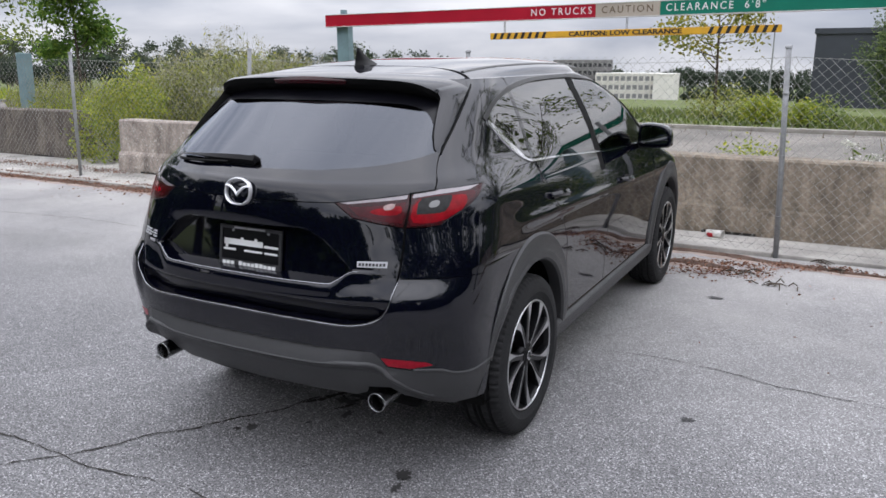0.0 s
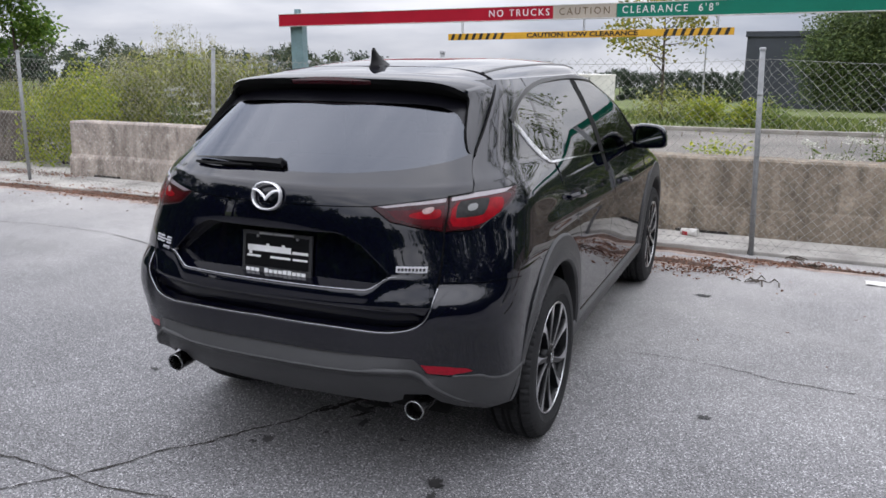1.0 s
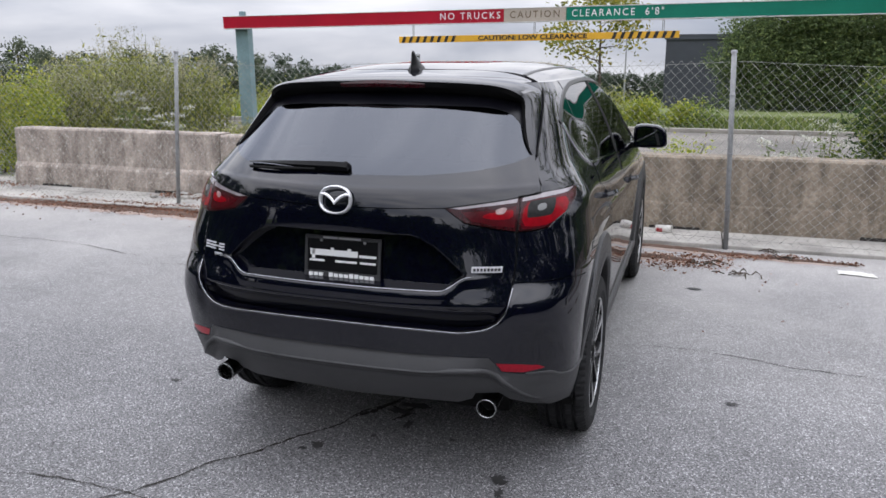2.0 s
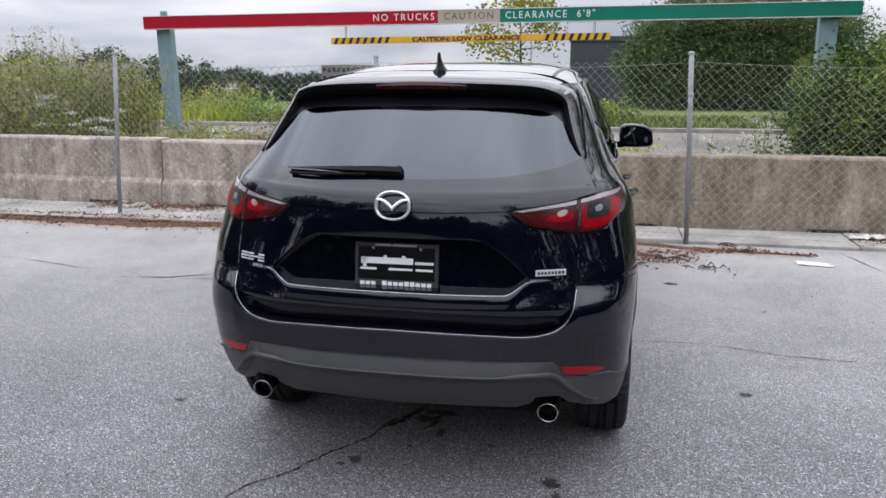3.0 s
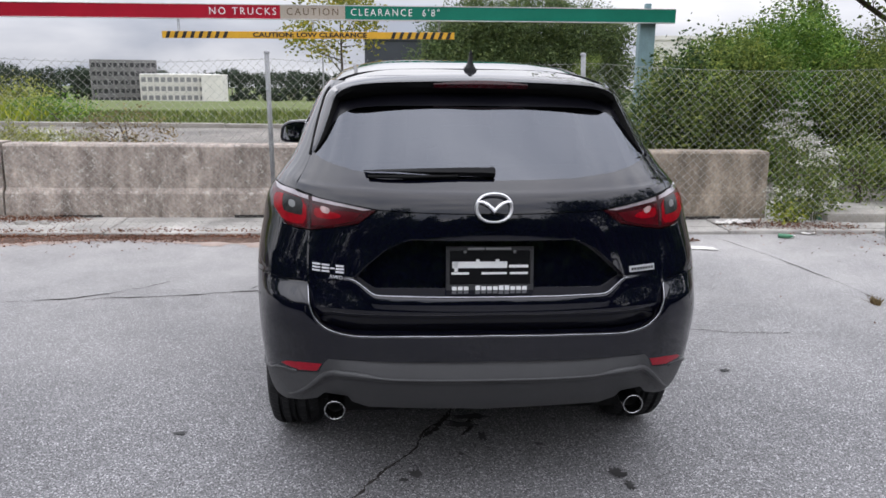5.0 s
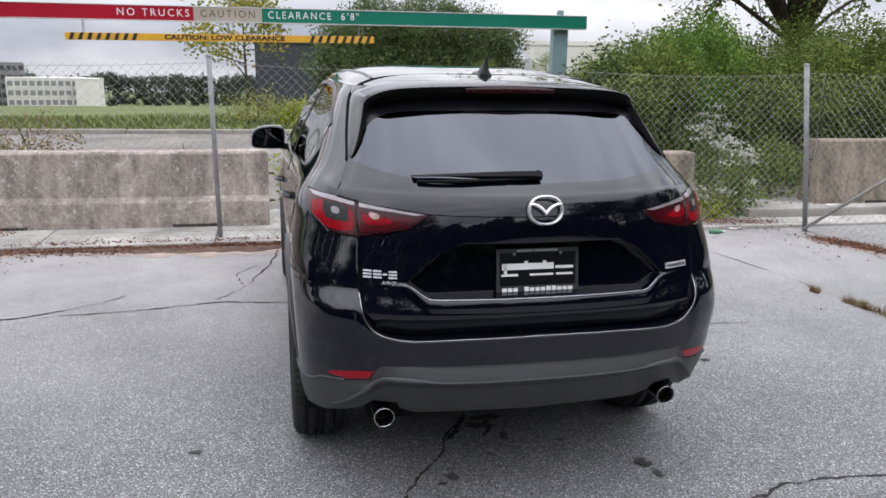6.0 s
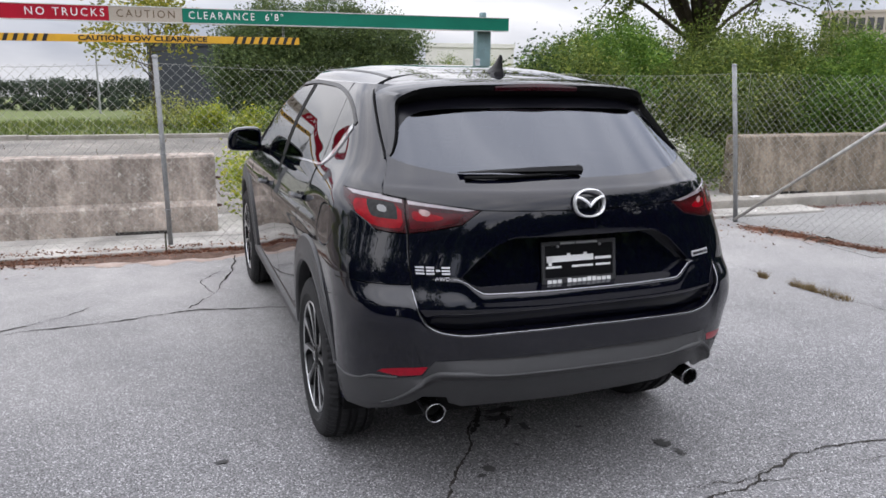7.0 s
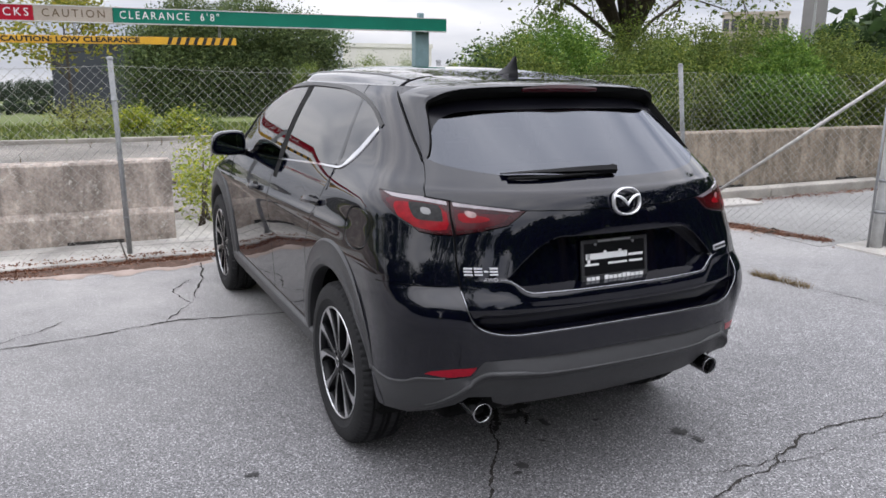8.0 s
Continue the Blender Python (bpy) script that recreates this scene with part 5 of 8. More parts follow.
def fin_aerial():
    secs = []
    for z, y0, y1, w in ((1.596, .735, .985, .035), (1.610, .738, .958, .027), (1.632, .745, .890, .013), (1.657, .752, .832, .008), (1.680, .758, .798, .006), (1.691, .764, .784, .003)):
        ym = (y0 + y1) / 2
        secs.append([(0, y0, z), (w, y0 + (ym - y0) * .35, z), (w, ym, z), (w * .5, y1 - (y1 - ym) * .4, z), (0, y1, z), (-w * .5, y1 - (y1 - ym) * .4, z), (-w, ym, z), (-w, y0 + (ym - y0) * .35, z)])
    loft(secs, "fin_aerial", M_FIN, CAR, "glossy black fin aerial")


fin_aerial()


def arch_trims():
    """Wheel-arch lips of dark plastic, proud of the body."""
    for left in (False, True):
        for yc, rear_one in ((AXLE_R, True), (AXLE_F, False)):
            secs = []
            for a in np.linspace(radians(-8 if rear_one else -12), radians(167 if rear_one else 190), 40):
                thin = 1 - .62 * smooth(radians(95), radians(167), a) if rear_one else 1
                ci = (yc + .015 + .412 * math.cos(a), .375 + .412 * math.sin(a))
                co = (yc + .005 + .512 * math.cos(a), .405 + .508 * math.sin(a))
                co = (ci[0] + (co[0] - ci[0]) * thin, ci[1] + (co[1] - ci[1]) * thin)
                row = []
                for f, lift in ((0, -.05), (0, .004), (.08, .014), (.32, .015), (.40, .009), (.92, .006), (1.0, -.004)):
                    y, z = ci[0] + (co[0] - ci[0]) * f, max(.24, ci[1] + (co[1] - ci[1]) * f)
                    u, _ = side(y, z)
                    p = body_point(float(s_of(u)), z)
                    q = body_point(float(s_of(u)) + .004, z)
                    nx = np.array([q[1] - p[1], -(q[0] - p[0]), 0])
                    nx /= np.linalg.norm(nx)
                    p = p + nx * ((lift + (.006 if rear_one and y < .5 else .004)) * (1 - .8 * smooth(radians(135), radians(167), a) * rear_one))
                    row.append((-p[0] if left else p[0], p[1], p[2]))
                secs.append(row)
            loft(secs, "arch_trim", M_CLAD, CAR, "dark grey plastic wheel-arch trim", closed=False, sub=1)


arch_trims()


def sills():
    """A thin plastic cover along the foot of the doors, with a rounded upper edge."""
    for sx in (1, -1):
        secs = []
        for y in np.linspace(1.135, 3.06, 26):
            row = []
            for z, lift in ((.398, -.004), (.392, .010), (.380, .019), (.340, .022), (.300, .014), (.278, .0), (.272, -.05), (.33, -.05)):
                u, _ = side(y, z)
                p = body_point(float(s_of(u)), z)
                row.append(((p[0] + lift) * sx, y, z))
            secs.append(row)
        loft(secs, "sill_cladding", M_CLAD, CAR, "dark grey textured plastic", sub=1)


sills()


def underbody():
    bm = bmesh.new()
    box(bm, -.60, .60, .25, 4.2, .255, .38, .03)
    box(bm, -.79, .79, 1.28, 2.94, .25, .36, .03)
    box(bm, -.55, .55, .16, .30, .30, .42, .04)
    part("underbody", bm, M_GAP, CAR)
    for left in (-1, 1):
        for yc in (AXLE_R, AXLE_F):
            vs, fs = lathe([(.55, .0), (.55, .46), (.825, .43)], 40, "x")
            vs = vs * (left, 1, 1) + np.array([0, yc + .01, .40])
            vs[:, 2] = np.maximum(vs[:, 2], .27)
            part("wheel_well", mesh_of("wheel_well", vs, fs, M_GAP, True), None, CAR)
        bm = bmesh.new()
        box(bm, -.012, .012, -.02, .02, 0, .22, .006, pose(left * .80, AXLE_R + .455, .17))
        part("mud_flap", bm, M_GAP, CAR)


underbody()


def wheel_master():
    """Tyre with grooves and shoulder blocks; ten-spoke two-tone rim. Outer face towards +x."""
    w = new("wheel")
    w.parent = CAR
    N = 216
    prof = [(-.095, .245), (-.104, .27), (-.112, .30), (-.110, .325), (-.100, .346), (-.086, .356), (-.066, .3605), (-.062, .345), (-.052, .345), (-.048, .3615), (-.022, .3625), (-.018, .345), (-.006, .345), (-.002, .3625),
            (.002, .3625), (.006, .345), (.018, .345), (.022, .3625), (.048, .3615), (.052, .345), (.062, .345), (.066, .3605), (.086, .356), (.100, .346), (.110, .325), (.112, .30), (.1125, .285), (.104, .27), (.099, .252), (.095, .245)]
    v, q = lathe(prof, N, "x")
    v = v.reshape(N, len(prof), 3)
    r = np.hypot(v[..., 1], v[..., 2])
    cut = np.zeros((N, len(prof)))
    for k, (x, rr) in enumerate(prof):
        if abs(x) >= .084 and rr > .33:
            cut[::3, k] = .007
        elif rr > .357:
            cut[(1 if x > 0 else 2)::4, k] = .003
    v[..., 1:] *= ((r - cut) / r)[..., None]
    ty = part("tyre", mesh_of("tyre", v.reshape(-1, 3), q, M_TYRE), None, w, "black treaded tyre")
    ty.data.shade_smooth()
    ty.data.set_sharp_from_angle(angle=radians(28))
    v, q = lathe([(.094, .246), (.099, .247), (.100, .241), (.096, .236), (.070, .232), (-.02, .218), (-.09, .235), (-.094, .246)], 72, "x")
    rim = part("rim", mesh_of("rim", v, q, M_RIM, True), None, w, "two-tone alloy rim")
    v, q = lathe([(.0995, .2445), (.1025, .243), (.1025, .2395), (.098, .238)], 72, "x")
    part("rim_edge", mesh_of("rim_edge", v, q, M_MACH, True), None, rim)
    for k in range(5):
        for sgn in (-1, 1):
            a0 = 2 * math.pi * k / 5 + math.pi / 2
            a1 = a0 + sgn * .12
            a2 = a0 + sgn * .40

            def pt(rad, ang, x):
                return (x, rad * math.cos(ang), rad * math.sin(ang))
            secs = []
            for rad, an, hw, xo, dp in ((.045, a1 - sgn * .04, .014, .088, .05), (.09, a1 + sgn * .05, .011, .090, .045), (.15, a0 + sgn * .215, .0125, .093, .04), (.20, a0 + sgn * .275 + .03, .0165, .096, .04), (.238, a0 + sgn * .31 + .07, .024, .098, .04)):
                d = hw / rad
                secs.append([pt(rad, an - d, xo), pt(rad, an + d, xo), pt(rad, an + d * 1.25, xo - .012), pt(rad, an + d, xo - dp), pt(rad, an - d, xo - dp), pt(rad, an - d * 1.25, xo - .012)])
            sp = loft(secs, "spoke", M_RIM, rim, sub=3)
            face = []
            for row in secs:
                a, b = Vector(row[0]), Vector(row[1])
                m = (a + b) / 2
                e0 = a if sgn < 0 else b
                wide = .17 + (.55 if sgn < 0 else .80) * float(smooth(.13, .235, math.hypot(row[0][1], row[0][2])))
                e1 = a.lerp(b, wide) if sgn < 0 else b.lerp(a, wide)
                off = Vector((.0015, 0, 0))
                face.append([e0 + off, e1 + off, e1 - off, e0 - off])
            loft(face, "spoke_face", M_MACH, rim, "bright machined spoke face", sub=3)
        # dark pocket blade between the two spokes of a pair
        a0 = 2 * math.pi * k / 5 + math.pi / 2
        secs = []
        for rad, hw, xo in ((.07, .010, .060), (.13, .020, .062), (.19, .036, .064), (.230, .050, .066)):
            d = hw / rad
            secs.append([(xo, rad * math.cos(a0 - d), rad * math.sin(a0 - d)), (xo + .004, rad * math.cos(a0), rad * math.sin(a0)), (xo, rad * math.cos(a0 + d), rad * math.sin(a0 + d)), (xo - .02, rad * math.cos(a0), rad * math.sin(a0))])
        loft(secs, "blade", M_RIM, rim, sub=3)
    v, q = lathe([(.055, .062), (.084, .060), (.092, .050), (.090, .034), (.093, .031), (.096, .028), (.097, .0)], 30, "x")
    part("hub", mesh_of("hub", v, q, M_RIM, True), None, rim)
    v, q = lathe([(.0975, .024), (.0995, .022), (.0995, .018), (.0975, .016)], 24, "x")
    part("hub_ring", mesh_of("hub_ring", v, q, M_CHROME, True), None, rim)
    v, q = lathe([(.02, .05), (.02, .17), (.0, .17)], 40, "x")
    part("brake_disc", mesh_of("brake_disc", v, q, M_GALV, True), None, w)
    for k in range(5):
        a = 2 * math.pi * (k + .5) / 5 + math.pi / 2
        v, q = tube([(.07, .042 * math.cos(a), .042 * math.sin(a)), (.093, .042 * math.cos(a), .042 * math.sin(a))], .008, 8)
        part("wheel_nut", mesh_of("wheel_nut", v, q, M_GAP), None, rim)
    for o in rim.children_recursive + [rim]:
        if o.data:
            o.data.transform(Matrix.Diagonal((1, 1.02, 1.02, 1)))
    return w


WHEEL = wheel_master()
WHEEL.matrix_basis = pose(.768, AXLE_R, HUB, 17, 0, 0)
for m in (pose(.768, AXLE_F, HUB, 40, 0, 0), pose(-.768, AXLE_R, HUB, 8, 0, 180), pose(-.768, AXLE_F, HUB, 55, 0, 180)):
    copy_thing(WHEEL, m)

# ---------------------------------------------------------------- the car's fittings
def mirrored(fn):
    for sx in (1, -1):
        fn(sx)


def surf(y, z, lift=0.0):
    """A point of the flank, lifted along its normal."""
    u, _ = side(y, z)
    s = float(s_of(u))
    p, q, r = body_point(s, z), body_point(s + .004, z), body_point(s, z + .004)
    n = np.cross(q - p, r - p)
    n /= np.linalg.norm(n)
    return p + n * lift


def strip_on_side(name, pts, half, lift, material, parent, sx, label=""):
    """A thin raised strip that follows the flank; pts are (y, z), half its half-width at each point."""
    secs = []
    t = np.arange(len(pts))
    fine = np.linspace(0, len(pts) - 1, (len(pts) - 1) * 5 + 1)
    fy, fz, fh = pchip(t, [p[0] for p in pts]), pchip(t, [p[1] for p in pts]), pchip(t, half)
    for k, a in enumerate(fine):
        y, z, h = float(fy(a)), float(fz(a)), float(fh(a))
        b = min(a + .05, fine[-1])
        c = max(a - .05, 0)
        dy, dz = float(fy(b) - fy(c)), float(fz(b) - fz(c))
        l = math.hypot(dy, dz)
        ny, nz = -dz / l * h, dy / l * h
        row = [surf(y + ny, z + nz, -.004), surf(y + ny * .8, z + nz * .8, lift), surf(y - ny * .8, z - nz * .8, lift), surf(y - ny, z - nz, -.004)]
        secs.append([(p[0] * sx, p[1], p[2]) for p in row])
    return loft(secs, name, material, parent, label, sub=1)


def fittings(sx):
    # bright strip below the windows, rising behind the quarter window
    strip_on_side("window_strip", [(2.93, 1.113), (2.5, 1.122), (2.1, 1.133), (1.6, 1.166), (1.2, 1.192), (.93, 1.205), (.875, 1.222)], [.003, .004, .0045, .005, .005, .006, .006], .006, M_CHROME, CAR, sx, "bright chrome strip")
    strip_on_side("window_strip", [(.90, 1.212), (.845, 1.252), (.76, 1.315), (.670, 1.390)], [.007, .018, .019, .013], .005, M_CHROME, CAR, sx, "bright chrome strip")
    strip_on_side("window_seal", [(.655, 1.400), (.80, 1.464), (1.02, 1.514), (1.35, 1.543), (1.75, 1.549), (2.08, 1.536), (2.36, 1.503), (2.62, 1.407), (2.82, 1.258), (2.94, 1.13)], [.010] * 10, .004, M_BLACK, CAR, sx)
    # door handles, the shaded cup behind each grip drawn as a black patch
    for y, z in ((1.13, 1.030), (2.24, .950)):
        secs = []
        for f in np.linspace(-1, 1, 9):
            yy, zz = y + f * .105, z - f * .010
            bow = .040 * (1 - f * f) ** .5 if abs(f) < 1 else 0
            c = surf(yy, zz, .004 + bow)
            h = .0165 * (1 - .35 * f * f)
            secs.append([(c[0] * sx, c[1], c[2] + h), ((c[0] + .010) * sx, c[1], c[2]), (c[0] * sx, c[1], c[2] - h), ((c[0] - .012) * sx, c[1], c[2])])
        loft(secs, "door_handle", M_PAINT, CAR, "glossy black door handle", sub=2)
        secs = []
        for f in np.linspace(-1, 1, 9):
            c = surf(y + f * .07, z - .004, .0025)
            h = .030 * (1 - f * f) ** .5
            secs.append([(c[0] * sx, c[1], c[2] + h), ((c[0] + .001) * sx, c[1], c[2]), (c[0] * sx, c[1], c[2] - h), ((c[0] - .01) * sx, c[1], c[2])])
        loft(secs, "handle_cup_shade", M_BLACK, CAR, "", sub=1)
    # door mirror
    secs = []
    for y, hw, hh, cx, cz in ((2.545, .094, .066, .952, 1.176), (2.555, .103, .074, .952, 1.176), (2.60, .106, .078, .950, 1.176), (2.66, .098, .072, .942, 1.174), (2.71, .074, .052, .934, 1.170), (2.73, .03, .02, .93, 1.166)):
        row = []
        for a in np.linspace(0, 2 * math.pi, 20, endpoint=False):
            ca, sa = math.cos(a), math.sin(a)
            px = cx + hw * math.copysign(abs(ca) ** .45, ca) - (.02 * sa if ca > 0 else 0)
            pz = cz + hh * math.copysign(abs(sa) ** .45, sa) * (1 - .18 * (ca > 0) * abs(ca))
            row.append((px * sx, y - .10 * (px - .952) * (1 - smooth(2.56, 2.70, y)), pz))
        secs.append(row)
    mh = loft(secs, "door_mirror", M_PAINT, CAR, "glossy black door mirror", sub=3)
    row = [(p[0] * .0 + (abs(p[0]) - .952) * .86 * sx + .952 * sx, p[1] - .002 + .14 * .10 * (abs(p[0]) - .952), (p[2] - 1.176) * .84 + 1.176) for p in secs[0]]
    loft([row, [(p[0], p[1] - .0025, p[2]) for p in row]], "mirror_glass", M_MIRROR, mh, "mirror glass", shade=False, sub=1)
    secs = [[(x * sx, y + dy, z + dz) for dy, dz in ((-.03, -.02), (.04, -.02), (.04, .02), (-.03, .02))] for x, y, z in ((.80, 2.70, 1.105), (.86, 2.67, 1.11), (.905, 2.63, 1.125))]
    loft(secs, "mirror_arm", M_BLACK, mh, "", sub=2)
    # exhaust tip
    tilt = Matrix.Translation((.563 * sx, 0, .387)) @ pose(0, 0, 0, 3, 0, 0)
    v, q = lathe([(.12, .036), (.01, .0372), (.0, .0386), (-.003, .0380), (-.003, .0352), (.0, .0342), (.12, .033)], 36, "y")
    me = mesh_of("exhaust_tip", v, q, M_TIP, True)
    me.transform(tilt)
    ex = part("exhaust_tip", me, None, CAR, "chromed exhaust tip")
    v, q = lathe([(.05, .0325), (.18, .0310), (.18, .0)], 28, "y")
    me = mesh_of("exhaust_bore", v, q, M_SOOT, True)
    me.transform(tilt)
    part("exhaust_bore", me, None, ex)


M_MIRROR = mat("mirror_glass", (0.62, 0.63, 0.65), rough=0.02, metal=1.0, var=0.02)
M_TIP = mat("dulled_chrome", (0.42, 0.42, 0.43), rough=0.22, metal=1.0, var=0.12, scale=30)
M_SOOT = mat("exhaust_soot", (0.01, 0.01, 0.01), rough=0.9, var=0.3)
mirrored(fittings)


def plate():
    """A dealer's plate in its frame; the print is shown as plain bars."""
    at = Matrix.Translation((-.002, -.009, .927)) @ pose(0, 0, 0, -8, 0, 0)
    def slab(name, x0, x1, z0, z1, y0, y1, m, par, bev=0.0):
        bm = bmesh.new()
        box(bm, x0, x1, y0, y1, z0, z1, bev)
        bmesh.ops.transform(bm, matrix=at, verts=bm.verts)
        return part(name, bm, m, par)
    p = slab("licence_plate", -.150, .150, -.075, .075, -.002, .004, M_PLATE, CAR, .001)
    tagged(p, "black dealer plate with white print")
    for x0, x1, z0, z1 in ((-.157, .157, .066, .080), (-.157, .157, -.080, -.056), (-.157, -.144, -.056, .066), (.144, .157, -.056, .066)):
        slab("plate_frame", x0, x1, z0, z1, -.007, .003, M_FRAME, p, .002)
    for x0, x1, z0, z1 in ((-.135, .062, .003, .026), (-.128, -.115, -.010, .026), (-.05, -.037, .026, .034), (.020, .034, .026, .034), (.068, .138, .004, .014), (-.138, -.075, -.020, -.012), (-.03, .06, -.020, -.012), (.072, .136, -.020, -.012)):
        slab("print_bar", x0, x1, z0, z1, -.0035, -.002, M_WHITE, p)
    for k in range(13):
        x = -.136 + k * .0210
        if k in (3,):
            continue
        slab("print_bar", x, x + .0165, -.0755, -.0625 + (.003 if k in (4, 8, 9) else 0), -.0095, -.007, M_WHITE, p)
    for x0, x1 in ((-.08, -.02), (-.015, .075)):
        slab("print_bar", x0, x1, .069, .0765, -.0085, -.007, M_FAINT, p)
    for x in (-.089, .089):
        v, q = lathe([(.0, .006), (-.004, .005), (-.005, .0)], 10, "y")
        me = mesh_of("screw", v, q, M_GALV, True)
        me.transform(at @ Matrix.Translation((x, -.002, .061)))
        part("screw", me, None, p)


M_PLATE = mat("black_plate", (0.004, 0.004, 0.005), rough=0.3, spec=0.2, var=0.15, scale=20)
M_FRAME = mat("plate_frame", (0.022, 0.022, 0.024), rough=0.5, var=0.15)
M_FAINT = mat("grey_print", (0.30, 0.30, 0.30), rough=0.5, var=0.05)
plate()


M_EMBLEM = mat("emblem_chrome", (0.66, 0.66, 0.67), rough=0.3, metal=0.6, var=0.08)


def emblem():
    """A plain chrome oval with a shallow V across it."""
    c = np.array([0.0, -.059, 1.157])
    nrm = pose(0, 0, 0, -10, 0, 0)
    ring = []
    for a in np.linspace(0, 2 * math.pi, 49):
        ex, ez = math.copysign(abs(math.cos(a)) ** .88, math.cos(a)), math.copysign(abs(math.sin(a)) ** .88, math.sin(a))
        ring.append([(ex * r0 * kx, y, ez * r0) for r0, y, kx in ((.0535, .004, 1.24), (.0525, -.006, 1.24), (.0490, -.010, 1.23), (.0455, -.006, 1.22), (.0445, .004, 1.22))])
    e = loft([[tuple(nrm @ Vector(p) + Vector(c)) for p in row] for row in ring], "emblem", M_EMBLEM, CAR, "chrome oval emblem", sub=1)
    for sx in (1, -1):
        secs = []
        for x, z, h in ((0, -.012, .010), (.012, .001, .009), (.028, .013, .0075), (.045, .020, .0055), (.058, .020, .003)):
            secs.append([(x * sx, -.009, z + h), (x * sx, -.012, z), (x * sx, -.009, z - h * .7), (x * sx, .002, z)])
        loft([[tuple(nrm @ Vector(p) + Vector(c)) for p in row] for row in secs], "emblem_wing", M_EMBLEM, e, sub=3)


emblem()


def rear_point(x, z, lift=0.0):
    u, _ = rear(abs(x), z)
    s = float(s_of(u))
    p = shift("hatch", body_point(np.array([s]), np.array([z])))[0]
    q = shift("hatch", body_point(np.array([s + .004]), np.array([z])))[0]
    n = np.array([q[1] - p[1], -(q[0] - p[0]), 0])
    n /= max(np.linalg.norm(n), 1e-9)
    p = p + n * lift
    return (math.copysign(p[0], x), p[1], p[2])


M_BADGE = mat("badge_chrome", (0.5, 0.5, 0.52), rough=0.4, metal=0.2, var=0.1, scale=40)


def badge_bar(x0, x1, z0, z1, name, material, lift=.004):
    secs = []
    for f in np.linspace(0, 1, 5):
        x = x0 + (x1 - x0) * f
        secs.append([rear_point(x, z1, -.002), rear_point(x, z1, lift), rear_point(x, z0, lift), rear_point(x, z0, -.002)])
    return loft(secs, name, material, CAR, "chrome badge shown as a plain bar", shade=False, sub=1)


for x0, x1 in ((-.632, -.604), (-.598, -.571), (-.547, -.519)):
    for z0 in (.915, .9255, .936):
        badge_bar(x0, x1, z0, z0 + .0055, "badge", M_BADGE)
badge_bar(-.566, -.552, .9262, .9312, "badge", M_BADGE)


def drive_badge():
    a, b = Vector(rear_point(-.572, .900, .004)), Vector(rear_point(-.520, .900, .004))
    along = (b - a).normalized()
    out = along.cross(Vector((0, 0, 1))).normalized()
    m = Matrix.Translation((a + b) / 2) @ Matrix((along, out.cross(along), out)).transposed().to_4x4()
    writing("badge", "AWD", .018, m, M_BADGE, CAR, "small chrome badge letters", .052, extrude=.0015, spacing=1.1, gap=9)


drive_badge()
badge_bar(.505, .608, .914, .934, "badge", M_BADGE)
for k in range(8):
    badge_bar(.511 + k * .0118, .519 + k * .0118, .919, .929, "badge_inlay", M_BLACK, .0055)


def wiper():
    pts = [(0.012, 1.257, .016), (-.05, 1.258, .019), (-.16, 1.258, .018), (-.26, 1.259, .016), (-.34, 1.259, .015), (-.45, 1.254, .013)]

    def gp(x, z, l):
        p = body_point(np.array([float(s_of(rear(abs(x), z)[0]))]), np.array([z]))[0]
        return np.array([math.copysign(p[0], x), p[1] - l * .75, p[2] + l * .55])
    secs = []
    for (x, z, l), h in zip(pts, (.017, .0165, .0145, .0095, .0055, .0025)):
        c = gp(x, z, l)
        secs.append([(c[0], c[1] - .004, c[2] + h), (c[0], c[1] - .014, c[2]), (c[0], c[1] - .002, c[2] - h), (c[0], c[1] + .012, c[2])])
    w = loft(secs, "rear_wiper", M_FIN, CAR, "black rear wiper", sub=5)
    secs = []
    for x, z, l in ((-.12, 1.248, .012), (-.26, 1.243, .014), (-.36, 1.240, .014), (-.435, 1.239, .012)):
        c = gp(x, z, l)
        secs.append([(c[0], c[1] - .003, c[2] + .006), (c[0], c[1] - .008, c[2]), (c[0], c[1] - .002, c[2] - .006), (c[0], c[1] + .008, c[2])])
    loft(secs, "wiper_blade", M_GAP, w, sub=4)
    c = gp(0, 1.262, .012)
    v, q = lathe([(.03, .015), (-.012, .014), (-.018, .010), (-.019, .0)], 18, "y")
    me = mesh_of("wiper_pivot", v, q, M_FIN, True)
    me.transform(Matrix.Translation(c) @ pose(0, 0, 0, -30, 0, 0))
    part("wiper_pivot", me, None, w)


wiper()


